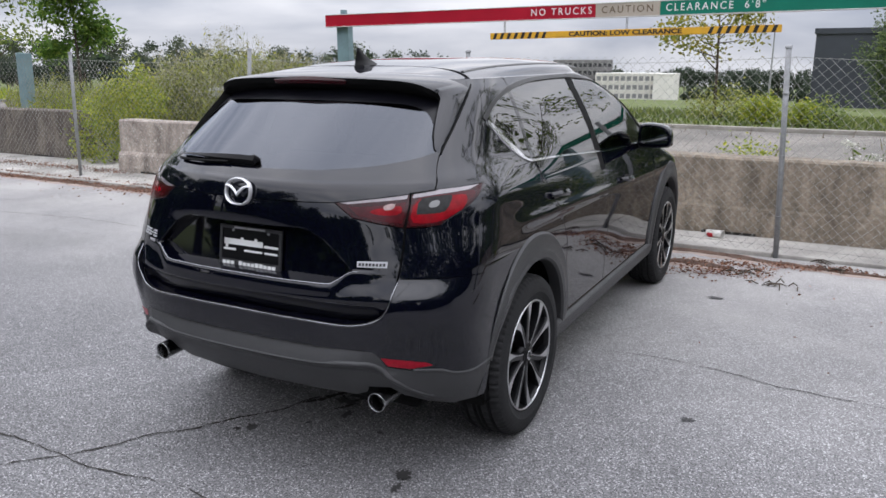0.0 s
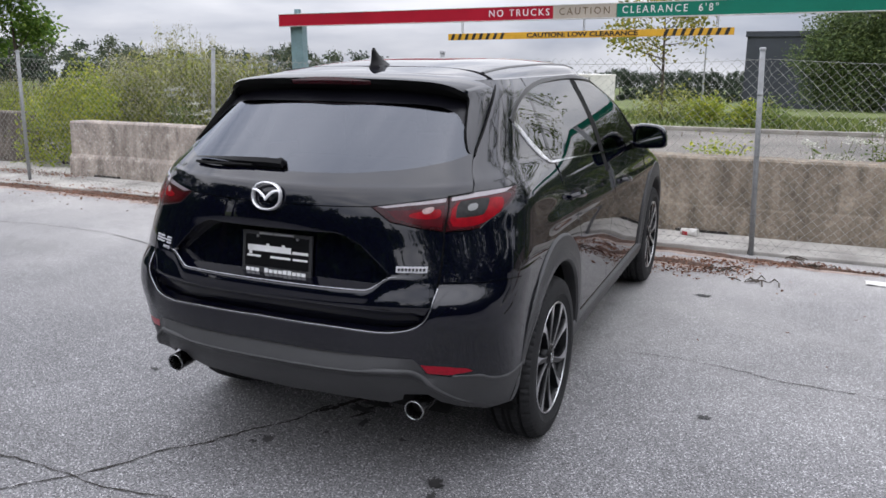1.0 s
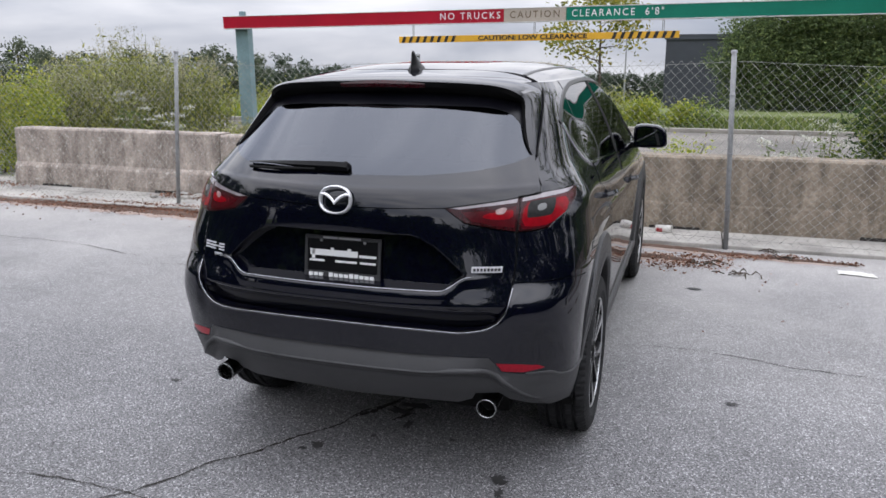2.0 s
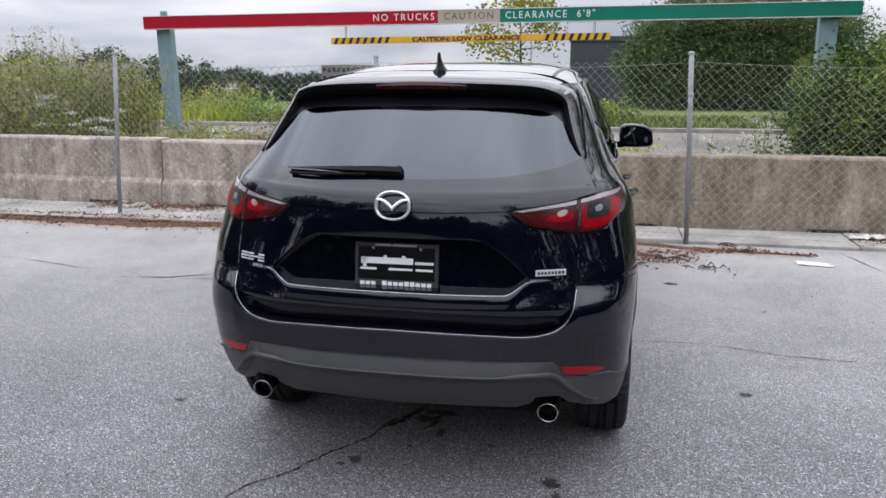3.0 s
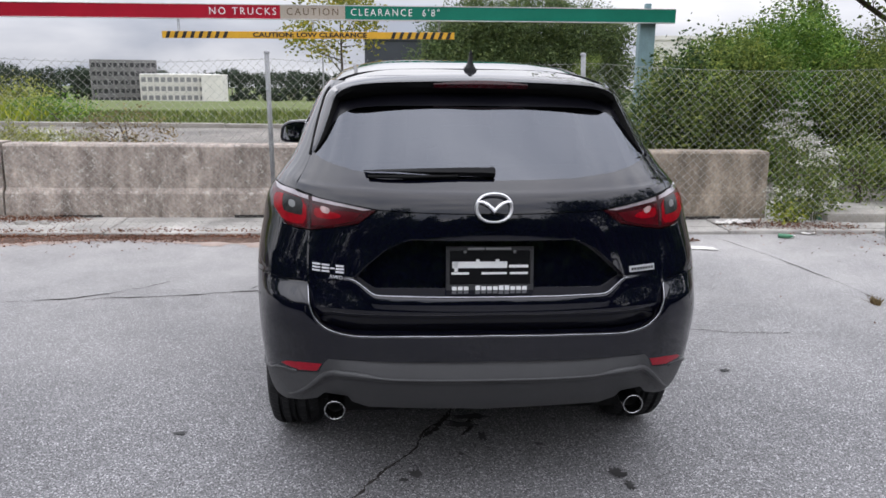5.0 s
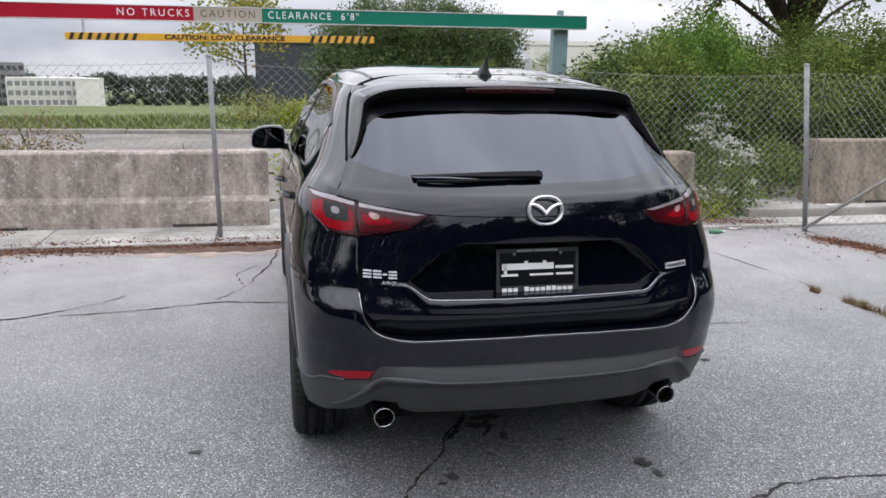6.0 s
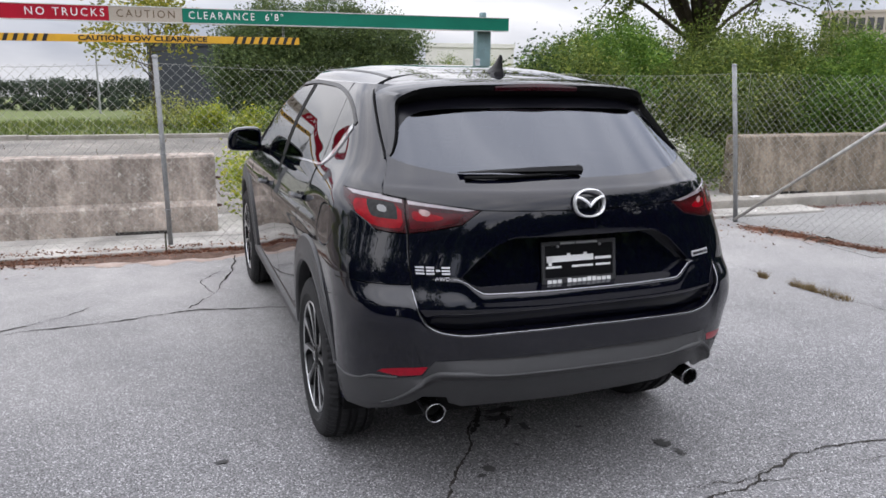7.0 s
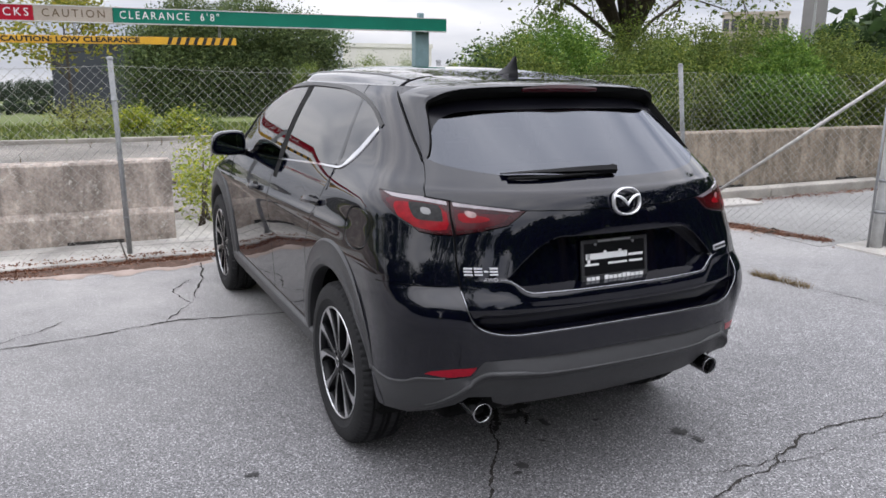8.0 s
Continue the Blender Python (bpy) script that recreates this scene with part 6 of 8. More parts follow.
def beads():
    """Drawn highlight beads on tailgate ledge and bumper lip; the bumper's shelf below it."""
    pts = []
    for x in np.linspace(-.515, .515, 60):
        p = rear_point(x, float(ledge_line(abs(x))) + .001, .001)
        pts.append(p)
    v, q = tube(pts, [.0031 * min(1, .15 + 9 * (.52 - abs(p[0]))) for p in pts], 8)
    part("ledge_glint", mesh_of("ledge_glint", v, q, M_EDGE_GLINT, True), None, BODY["hatch"], "bead drawn as the highlight on the tailgate ledge")
    line = [(0, .711), (.30, .707), (.47, .700), (.555, .709), (.611, .735), (.644, .795), (.652, .86)]
    fx, fz = pchip(range(7), [a for a, _ in line]), pchip(range(7), [b for _, b in line])
    half = [(float(fx(t)), float(fz(t))) for t in np.linspace(0, 6, 40)]
    full = [(-x, z) for x, z in half[:0:-1]] + half
    secs = []
    for x, z in full:
        s = float(s_of(rear(abs(x), z)[0]))
        p = shift("bumper", body_point(np.array([s]), np.array([z])))[0]
        px = math.copysign(p[0], x)
        k = smooth(.45, .66, abs(x))
        secs.append([(px, p[1] + .001, z - .006), (px, p[1] - .0015, z - .001), (px * (1 - .004 * k), p[1] + .003, z + .0025), (px * (1 - .02 * k), p[1] + .085, z + .006), (px * (1 - .02 * k), p[1] + .085, z - .012)])
    loft(secs, "bumper_edge", M_PAINT, BODY["bumper"], "", sub=1)
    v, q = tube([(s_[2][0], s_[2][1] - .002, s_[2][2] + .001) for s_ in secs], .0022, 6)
    part("bumper_glint", mesh_of("bumper_glint", v, q, M_EDGE_GLINT, True), None, BODY["bumper"], "thin bead drawn as the highlight on the bumper edge")


def cladding_edges(sx):
    """The rounded upper edge of the bumper's plastic, from the reflector to the wheel arch."""
    line = ((.70, .530), (.775, .522))
    pts = []
    for x, z in line:
        s = float(s_of(rear(x, z)[0]))
        pts.append(body_point(s, z))
    pts += [surf(y, z, 0) for y, z in ((.16, .497), (.25, .482), (.33, .485), (.39, .490))]
    f = [pchip(range(len(pts)), [p[a] for p in pts]) for a in range(3)]
    path = [(float(f[0](t)) * sx, float(f[1](t)), float(f[2](t))) for t in np.linspace(0, len(pts) - 1, 30)]
    v, q = tube(path, .006, 8)
    part("cladding_edge", mesh_of("cladding_edge", v, q, M_CLAD, True), None, BODY["cladding"])


mirrored(cladding_edges)


def crest_edge():
    """The rounded crest across the bumper's plastic, dropping round the exhaust tips."""
    pts = []
    for x in np.linspace(-.74, .74, 90):
        z = float(diffuser_line(abs(x)))
        s = float(s_of(rear(abs(x), z)[0]))
        p = shift("cladding", body_point(np.array([s]), np.array([z])))[0]
        pts.append((math.copysign(p[0], x), p[1] + .001, p[2]))
    v, q = tube(pts, [(.0045 + .0065 * float(smooth(.40, .455, abs(p[0])))) * min(1, .3 + 5 * (.75 - abs(p[0]))) for p in pts], 8)
    part("crest_edge", mesh_of("crest_edge", v, q, M_CLAD, True), None, BODY["cladding"])


crest_edge()
# grey metal standing in for the paint's bright reflection along these edges
M_EDGE_GLINT = mat("edge_glint", (0.34, 0.34, 0.36), rough=0.22, metal=1.0, var=0.05)
beads()


def cabin():
    """Seats, dashboard and wheel, seen dimly through the glass."""
    def seat(name, x, y, w, back_h, head, parent):
        bm = bmesh.new()
        box(bm, -w / 2, w / 2, -.05, .48, .48, .66, .05)
        s = part(name, bm, M_SEAT, parent, "black leather seat", True)
        bm = bmesh.new()
        box(bm, -w / 2, w / 2, -.06, .07, 0, back_h, .05, Matrix.Translation((0, -.02, .62)) @ pose(0, 0, 0, 14, 0, 0))
        part("backrest", bm, M_SEAT, s, "", True)
        for hx in head:
            bm = bmesh.new()
            box(bm, -.125, .125, -.05, .05, 0, .17, .04, Matrix.Translation((hx, -.02 - .24 * (back_h + .05), .63 + back_h)) @ pose(0, 0, 0, 10, 0, 0))
            part("headrest", bm, M_SEAT, s, "", True)
        s.location = (x, y, 0)
        return s
    seat("front_seat", .37, 2.02, .50, .60, (0,), CAR)
    seat("front_seat", -.37, 2.02, .50, .60, (0,), CAR)
    seat("rear_bench", 0, 1.12, 1.26, .56, (-.40, 0, .40), CAR)
    secs = [[(x, 2.62, .62), (x, 2.52, .78), (x, 2.56, .98), (x, 2.75, 1.04), (x, 3.0, 1.03), (x, 3.0, .6)] for x in (-.74, -.4, 0, .4, .74)]
    loft(secs, "dashboard", M_SEAT, CAR, "black dashboard", sub=2)
    ring = [(-.37 + .185 * math.cos(a), 2.47 + .185 * math.sin(a) * .42, .97 + .185 * math.sin(a) * .9) for a in np.linspace(0, 2 * math.pi, 33)]
    v, q = tube(ring, .016, 8, False)
    st = part("steering_wheel", mesh_of("steering_wheel", v, q, M_SEAT, True), None, CAR)
    for a in (0, math.pi, -math.pi / 2):
        v, q = tube([(-.37, 2.49, .97), (-.37 + .18 * math.cos(a), 2.47 + .18 * math.sin(a) * .42, .97 + .18 * math.sin(a) * .9)], .018, 6)
        part("steering_spoke", mesh_of("steering_spoke", v, q, M_SEAT, True), None, st)
    bm = bmesh.new()
    box(bm, -.72, .72, .45, 2.9, .38, .46, .02)
    box(bm, -.60, .60, .42, 1.05, .46, .95, .06)
    part("cabin_floor", bm, M_GAP, CAR)


cabin()

# ---------------------------------------------------------------- plants
def leaf_material(name, rgb, rgb2, var=0.35):
    """Leaves: colour from one green to another by leaf, some light passing through."""
    m = bpy.data.materials.new(name)
    m.use_nodes = True
    nt = m.node_tree
    b = nt.nodes["Principled BSDF"]
    b.inputs["Roughness"].default_value = 0.55
    b.inputs["Specular IOR Level"].default_value = 0.25
    g = nt.nodes.new("ShaderNodeNewGeometry")
    r = nt.nodes.new("ShaderNodeValToRGB")
    e = r.color_ramp.elements
    e[0].position, e[0].color = 0.0, (*[c * (1 - var) for c in rgb], 1)
    e[1].position, e[1].color = 1.0, (*rgb2, 1)
    mid = e.new(0.55)
    mid.color = (*rgb, 1)
    nt.links.new(g.outputs["Random Per Island"], r.inputs["Fac"])
    tc = nt.nodes.new("ShaderNodeTexCoord")
    n = node(nt, "ShaderNodeTexNoise", Scale=1.3, Detail=3.0)
    nt.links.new(tc.outputs["Object"], n.inputs["Vector"])
    mr = node(nt, "ShaderNodeMapRange", From_Min=0.35, From_Max=0.65, To_Min=0.7, To_Max=1.25)
    nt.links.new(n.outputs["Fac"], mr.inputs["Value"])
    vm = nt.nodes.new("ShaderNodeVectorMath")
    vm.operation = "MULTIPLY"
    nt.links.new(r.outputs["Color"], vm.inputs[0])
    nt.links.new(mr.outputs["Result"], vm.inputs[1])
    nt.links.new(vm.outputs["Vector"], b.inputs["Base Color"])
    tr = nt.nodes.new("ShaderNodeBsdfTranslucent")
    nt.links.new(vm.outputs["Vector"], tr.inputs["Color"])
    mx = nt.nodes.new("ShaderNodeMixShader")
    mx.inputs[0].default_value = 0.35
    out = nt.nodes["Material Output"]
    nt.links.new(b.outputs["BSDF"], mx.inputs[1])
    nt.links.new(tr.outputs["BSDF"], mx.inputs[2])
    nt.links.new(mx.outputs["Shader"], out.inputs["Surface"])
    return m


M_LEAF = leaf_material("hedge_leaves", (0.115, 0.17, 0.036), (0.28, 0.32, 0.07))
M_LEAF_DK = leaf_material("dark_leaves", (0.035, 0.07, 0.022), (0.09, 0.14, 0.04))
M_EVER = leaf_material("evergreen_leaves", (0.08, 0.12, 0.045), (0.18, 0.22, 0.075))
M_LEAF_YL = leaf_material("yellowing_leaves", (0.20, 0.22, 0.035), (0.42, 0.34, 0.05))
M_LEAF_GD = leaf_material("goldenrod_leaves", (0.26, 0.33, 0.04), (0.52, 0.50, 0.06))
M_LEAF_BR = leaf_material("bright_leaves", (0.10, 0.20, 0.03), (0.24, 0.34, 0.06))
# distance haze is mixed into the next two leaf colours
M_PINE = leaf_material("distant_pine", (0.075, 0.095, 0.06), (0.13, 0.155, 0.085))
M_FAR = leaf_material("distant_leaves", (0.042, 0.064, 0.040), (0.075, 0.10, 0.055))
M_FLOWER = leaf_material("white_flowers", (0.55, 0.55, 0.46), (0.75, 0.75, 0.68))
M_BLADE = leaf_material("meadow_grass", (0.115, 0.155, 0.040), (0.25, 0.27, 0.085))
M_DRY = leaf_material("dry_weeds", (0.17, 0.12, 0.06), (0.33, 0.25, 0.12))
M_BARK = mat("bark", (0.075, 0.06, 0.048), rough=0.9, var=0.35, scale=8, fine=0.3, fine_scale=40, bump=0.8, bump_scale=30, spec=0.2)
M_STEM = mat("green_stem", (0.10, 0.11, 0.04), rough=0.8, var=0.3, scale=10)


def leaves_at(rng, centres, spread, per, size, flat=0.35, shape=0.5):
    """Kite-shaped leaves round each centre."""
    n = len(centres) * per
    c = np.repeat(centres, per, 0) + rng.normal(0, 1, (n, 3)) * np.asarray(spread)
    d = rng.normal(0, 1, (n, 3))
    d[:, 2] = d[:, 2] * (1 - flat) - 0.25
    d /= np.linalg.norm(d, axis=1)[:, None]
    o = rng.normal(0, 1, (n, 3))
    o -= d * (o * d).sum(1)[:, None]
    o /= np.maximum(np.linalg.norm(o, axis=1), 1e-6)[:, None]
    l = size * rng.uniform(0.6, 1.3, n)[:, None]
    w = l * shape / 2
    v = np.stack([c - d * l * 0.5, c + o * w - d * l * 0.05, c + d * l * 0.5, c - o * w - d * l * 0.05], 1).reshape(-1, 3)
    return v, np.arange(n * 4).reshape(-1, 4)


def blob_centres(rng, centre, radii, count, shell=0.55):
    """Clump centres in an uneven ellipsoid, most of them near its skin."""
    d = rng.normal(0, 1, (count, 3))
    d /= np.linalg.norm(d, axis=1)[:, None]
    r = shell + (1 - shell) * rng.random(count) ** 0.5
    lump = 1 + 0.22 * np.sin(d[:, 0] * 5 + centre[0] * 3) * np.cos(d[:, 1] * 4 + centre[1]) + 0.15 * np.sin(d[:, 2] * 7 + centre[0])
    return np.asarray(centre) + d * (r * lump)[:, None] * np.asarray(radii)


def bush(name, at, blobs, leaf, size, per, material, label, category, group, seed, stems=6, clump=0.12):
    """A shrub: stems from one root and a crown of leaf clumps; blobs are (dx, dy, z, rx, ry, rz, clumps)."""
    rng = np.random.default_rng(seed)
    b = thing(name, (at[0], at[1], 0), 0, label, category, group)
    V, Q = [], []
    k = 0
    for dx, dy, z, rx, ry, rz, n in blobs:
        c = blob_centres(rng, (dx, dy, z), (rx, ry, rz), n)
        c = c[c[:, 2] > 0.08]
        v, q = leaves_at(rng, c, clump, per, size)
        v[:, 2] = np.maximum(v[:, 2], 0.01)
        V.append(v)
        Q.append(q + k)
        k += len(v)
    part("crown", fast_mesh("crown", np.concatenate(V), np.concatenate(Q), material), None, b)
    vs, fs = [], []
    for i in range(stems):
        dx, dy, z, rx, ry, rz, n = blobs[i % len(blobs)]
        top = (dx + rng.uniform(-.6, .6) * rx, dy + rng.uniform(-.6, .6) * ry, z + rng.uniform(0, .7) * rz)
        v, f = tube([(dx * .3 + rng.uniform(-.1, .1), dy * .3 + rng.uniform(-.1, .1), -0.05), (dx * .7, dy * .7, z * .5), top], [.022, .015, .005], 5)
        fs += [tuple(j + len(vs) for j in t) for t in f]
        vs += v
    part("woody_base", mesh_of("woody_base", vs, fs, M_BARK, True), None, b)
    return b


def tree(name, at, base_z, height, crown_r, crown_z, trunk_r, material, label, group, seed, clumps=120, per=26, size=0.12, spread=0.25, limbs=7, blobs=6, flat=0.8, open_crown=False):
    """A tapered, bent trunk with limbs, and an uneven crown of leaf clumps round the limbs' ends."""
    rng = np.random.default_rng(seed)
    t = thing(name, (at[0], at[1], base_z), 0, label, "tree", group)
    bend = rng.uniform(-.04, .04, 2) * height
    top = np.array([bend[0], bend[1], height * .93])
    path = [(0, 0, -.1), (bend[0] * .2, bend[1] * .2, height * .3), (bend[0] * .6, bend[1] * .6, height * .62), tuple(top)]
    vs, fs = tube(path, [trunk_r * 1.15, trunk_r * .85, trunk_r * .5, trunk_r * .12], 9)
    vs, fs = list(vs), list(fs)
    ends = [top]
    for i in range(limbs):
        z0 = height * rng.uniform(.28, .8)
        a = 2 * math.pi * (i + rng.uniform(-.3, .3)) / limbs
        f = z0 / height
        root = np.array([bend[0] * f, bend[1] * f, z0])
        reach = crown_r * rng.uniform(.55, .95) * (1.15 - f * .6)
        end = root + np.array([math.cos(a) * reach, math.sin(a) * reach, height * rng.uniform(.08, .24)])
        mid = (root + end) / 2 + np.array([0, 0, -.03 * height])
        r0 = trunk_r * .5 * (1.1 - f * .7)
        v, q = tube([tuple(root), tuple(mid), tuple(end)], [r0, r0 * .6, r0 * .15], 6)
        fs += [tuple(j + len(vs) for j in p) for p in q]
        vs += v
        ends.append(end)
    part("trunk", mesh_of("trunk", vs, fs, M_BARK, True), None, t)
    V, Q, k = [], [], 0
    n = max(4, clumps // len(ends))
    for e in ends:
        r = crown_r * (.33 if open_crown else .45)
        c = blob_centres(rng, e, (r, r, r * flat), n, .3)
        c[:, 2] = np.maximum(c[:, 2], crown_z)
        v, q = leaves_at(rng, c, spread, per, size)
        V.append(v)
        Q.append(q + k)
        k += len(v)
    part("crown", fast_mesh("crown", np.concatenate(V), np.concatenate(Q), material), None, t)
    return t


# shrubs behind the barrier, towards the gate
HEDGE = [(4.3, 8.2, 1.2, 2.0, 11), (5.6, 8.8, 1.5, 2.25, 12), (7.0, 8.0, 1.35, 2.1, 13), (8.4, 8.6, 1.5, 2.35, 14), (9.9, 8.0, 1.4, 2.2, 15), (11.6, 8.4, 1.6, 2.4, 16), (13.6, 7.6, 1.6, 2.4, 17), (6.4, 10.6, 1.6, 2.6, 18), (9.2, 11.2, 1.8, 2.7, 19), (12.4, 11.0, 1.8, 2.8, 20)]
for hx, hy, hr, hh, sd in HEDGE:
    bush("shrub", (hx, hy), [(0, 0, hh * .52, hr * .8, hr * .7, hh * .46, 330), (-.4 * hr, -.25 * hr, hh * .38, hr * .55, hr * .45, hh * .36, 170), (.35 * hr, .1, hh * .72, hr * .45, hr * .5, hh * .28, 120)],
         None, .058, 58, M_LEAF if sd % 3 else M_LEAF_BR, "dense green shrub growing behind the barriers", "shrub", "shrubs behind the fence", sd, 8, .095)
bush("climbing_shrub", (3.65, 8.0), [(0, 0, .75, .55, .5, .75, 130), (.3, .1, 1.45, .45, .4, .5, 80)], None, .07, 24, M_LEAF_DK, "dark green leafy shrub beside the lane", "shrub", "shrubs behind the fence", 31, 6)
# tall weeds on the other side
M_PLUME = leaf_material("pale_plumes", (0.36, 0.34, 0.20), (0.55, 0.53, 0.38))
M_OLIVE = leaf_material("olive_weeds", (0.25, 0.28, 0.06), (0.45, 0.44, 0.12))


def weed_patch(at, rx, ry, height, count, material, seed, plumes=.4, label="tall yellow-green weeds behind the barrier"):
    """A stand of upright weeds: thin stalks, narrow leaves along them, pale plumes on some."""
    rng = np.random.default_rng(seed)
    w = thing("tall_weed_clump", (at[0], at[1], 0), 0, label, "weeds", "tall weeds")
    a, d = rng.uniform(0, 2 * math.pi, count), np.sqrt(rng.random(count))
    x, y = np.cos(a) * d * rx, np.sin(a) * d * ry
    h = height * rng.uniform(.62, 1.08, count) * (1 - .3 * d ** 3) * (1 + .14 * np.sin(x * 3.1 + seed) * np.cos(y * 2.3))
    lean = rng.normal(0, .11, (count, 2)) * h[:, None]
    foot = np.stack([x, y, np.full(count, -.03)], 1)
    top = np.stack([x + lean[:, 0], y + lean[:, 1], h], 1)
    t = rng.uniform(0, math.pi, count)
    o = np.stack([np.cos(t), np.sin(t), np.zeros(count)], 1) * .005
    v = np.stack([foot - o, foot + o, top + o * .4, top - o * .4], 1).reshape(-1, 3)
    tagged(part("undergrowth", fast_mesh("undergrowth", v, np.arange(count * 4).reshape(-1, 4), M_STEM), None, w), kind="stuff")
    f = rng.uniform(.12, .98, (count, 15, 1))
    c = (foot[:, None] * (1 - f) + top[:, None] * f).reshape(-1, 3)
    v, q = leaves_at(rng, c, (.035, .035, .02), 1, .095, flat=.1, shape=.26)
    v[:, 2] = np.maximum(v[:, 2], .01)
    part("leaves", fast_mesh("leaves", v, q, material), None, w)
    pick = top[rng.random(count) < plumes]
    v, q = leaves_at(rng, pick, (.035, .035, .045), 26, .022, flat=.5, shape=.7)
    tagged(part("plume_froth", fast_mesh("plume_froth", v, q, M_PLUME), None, w), "pale feathery flower plumes", kind="stuff")
    return w


for gx, gy, gr, gd, gh, gn, sd, gm, gp in ((-7.5, 8.4, 1.4, 1.0, 1.85, 950, 41, M_OLIVE, .5), (-9.0, 9.0, 1.4, 1.0, 1.6, 750, 42, M_LEAF_GD, .35), (-10.9, 9.8, 1.7, 1.1, 1.3, 600, 43, M_OLIVE, .3),
                                           (-5.6, 7.5, .9, .6, .62, 420, 44, M_OLIVE, .3), (-13.2, 9.2, 1.6, 1.0, 1.05, 600, 45, M_LEAF_GD, .2), (-15.5, 10.5, 1.8, 1.1, 1.2, 600, 46, M_OLIVE, .2),
                                           (-4.2, 8.2, .9, .6, .55, 260, 64, M_DRY, .1), (-8.0, 7.3, 1.2, .6, 1.5, 600, 65, M_OLIVE, .5), (-5.9, 9.6, 1.1, .8, .60, 420, 66, M_OLIVE, .3)):
    weed_patch((gx, gy), gr, gd, gh, gn, gm, sd, gp)
bush("goldenrod", (-8.3, 6.35), [(0, 0, .6, .75, .45, .6, 200), (.3, -.1, 1.0, .6, .4, .45, 130), (-.3, -.3, .3, .5, .3, .3, 70)], None, .055, 24, M_LEAF_GD, "yellow-green bush in the gap between barriers", "shrub", "tall weeds", 47, 7, .1)


def flowering(at, height, spread, heads, seed, label):
    """A leafy plant with flat white flower heads."""
    rng = np.random.default_rng(seed)
    p = thing("flowering_weed", (at[0], at[1], 0), 0, label, "weeds", "white-flowering weeds")
    tips, mids = [], []
    for i in range(heads):
        tip = np.array([rng.normal(0, spread), rng.normal(0, spread * .7), height * rng.uniform(.68, 1.05)])
        v, q = tube([(tip[0] * .2, tip[1] * .2, -.02), (tip[0] * .6, tip[1] * .6, tip[2] * .6), tuple(tip)], [.006, .005, .003], 4)
        part("stem", mesh_of("stem", v, q, M_STEM), None, p)
        tips.append(tip)
        mids += [tip * (f, f, f) for f in (.35, .55, .75)]
    v, q = leaves_at(rng, np.array(mids), (.06, .06, .08), 12, .07, shape=.35)
    v[:, 2] = np.maximum(v[:, 2], .01)
    part("leaves", fast_mesh("leaves", v, q, M_LEAF), None, p)
    v, q = leaves_at(rng, np.array(tips), (.05, .05, .016), 44, .025, flat=.9, shape=.8)
    tagged(part("flower_head", fast_mesh("flower_head", v, q, M_FLOWER), None, p), kind="stuff")


flowering((4.2, 5.75), 1.18, .11, 15, 51, "white-flowering weed at the end of the barrier")
flowering((4.65, 6.0), .8, .10, 4, 52, "white-flowering weed at the end of the barrier")
flowering((-5.9, 6.8), .95, .14, 8, 53, "white-flowering weed behind the barrier")
flowering((-6.7, 6.9), 1.15, .2, 10, 54, "white-flowering weed behind the barrier")
flowering((3.98, 5.02), .42, .16, 5, 49, "low white-flowering weed at the end of the barrier")
flowering((4.2, 5.1), .9, .13, 10, 50, "white-flowering weed at the end of the barrier")
flowering((2.2, 7.0), .85, .14, 8, 55, "white-flowering weed in the cracked lane")
flowering((2.75, 7.6), .9, .15, 7, 56, "white-flowering weed in the cracked lane")
flowering((-4.5, 7.1), .75, .2, 5, 57, "white-flowering weed behind the barrier")
bush("weeds", (4.25, 5.35), [(0, 0, .2, .45, .3, .22, 90)], None, .05, 18, M_LEAF, "low green weeds at the end of the barrier", "weeds", "low weeds", 58, 4, .06)
bush("weeds", (3.85, 5.0), [(0, 0, .12, .2, .15, .12, 40)], None, .045, 16, M_LEAF_GD, "low green weeds at the end of the barrier", "weeds", "low weeds", 59, 3, .05)
bush("weeds", (-.62, 5.9), [(0, 0, .35, .22, .3, .4, 70), (.1, .6, .6, .25, .25, .5, 60)], None, .05, 16, M_LEAF_GD, "yellow-green weeds in the gap between barriers", "weeds", "low weeds", 60, 5, .07)
bush("weeds", (1.15, 6.7), [(0, 0, .45, .4, .25, .4, 50)], None, .045, 16, M_LEAF_GD, "yellow-green weeds in the cracked lane", "weeds", "low weeds", 61, 4, .07)
bush("weeds", (-4.6, 10.5), [(0, 0, .4, .9, .4, .4, 90)], None, .05, 14, M_DRY, "rust-brown dry weeds on the lane", "weeds", "low weeds", 62, 5, .09)
bush("weeds", (5.4, 6.2), [(0, 0, .4, .5, .3, .4, 90)], None, .055, 18, M_LEAF, "low green weeds beside the kerb", "weeds", "low weeds", 63, 5, .09)

# single trees
tree("sapling", (-1.55, 20.6), fall(20.6), 3.7, 1.5, .55, .05, M_LEAF_YL, "slender sapling with yellowing leaves in the meadow", "trees", 71, 150, 16, .14, .17, 12, open_crown=True)
bush("shrub", (-1.3, 20.4), [(0, 0, .32, .9, .6, .34, 90), (.9, .3, .2, .5, .4, .2, 30)], None, .075, 24, M_OLIVE, "yellow-green shrubs round the sapling's foot", "shrub", "meadow shrubs", 72, 6, .18)
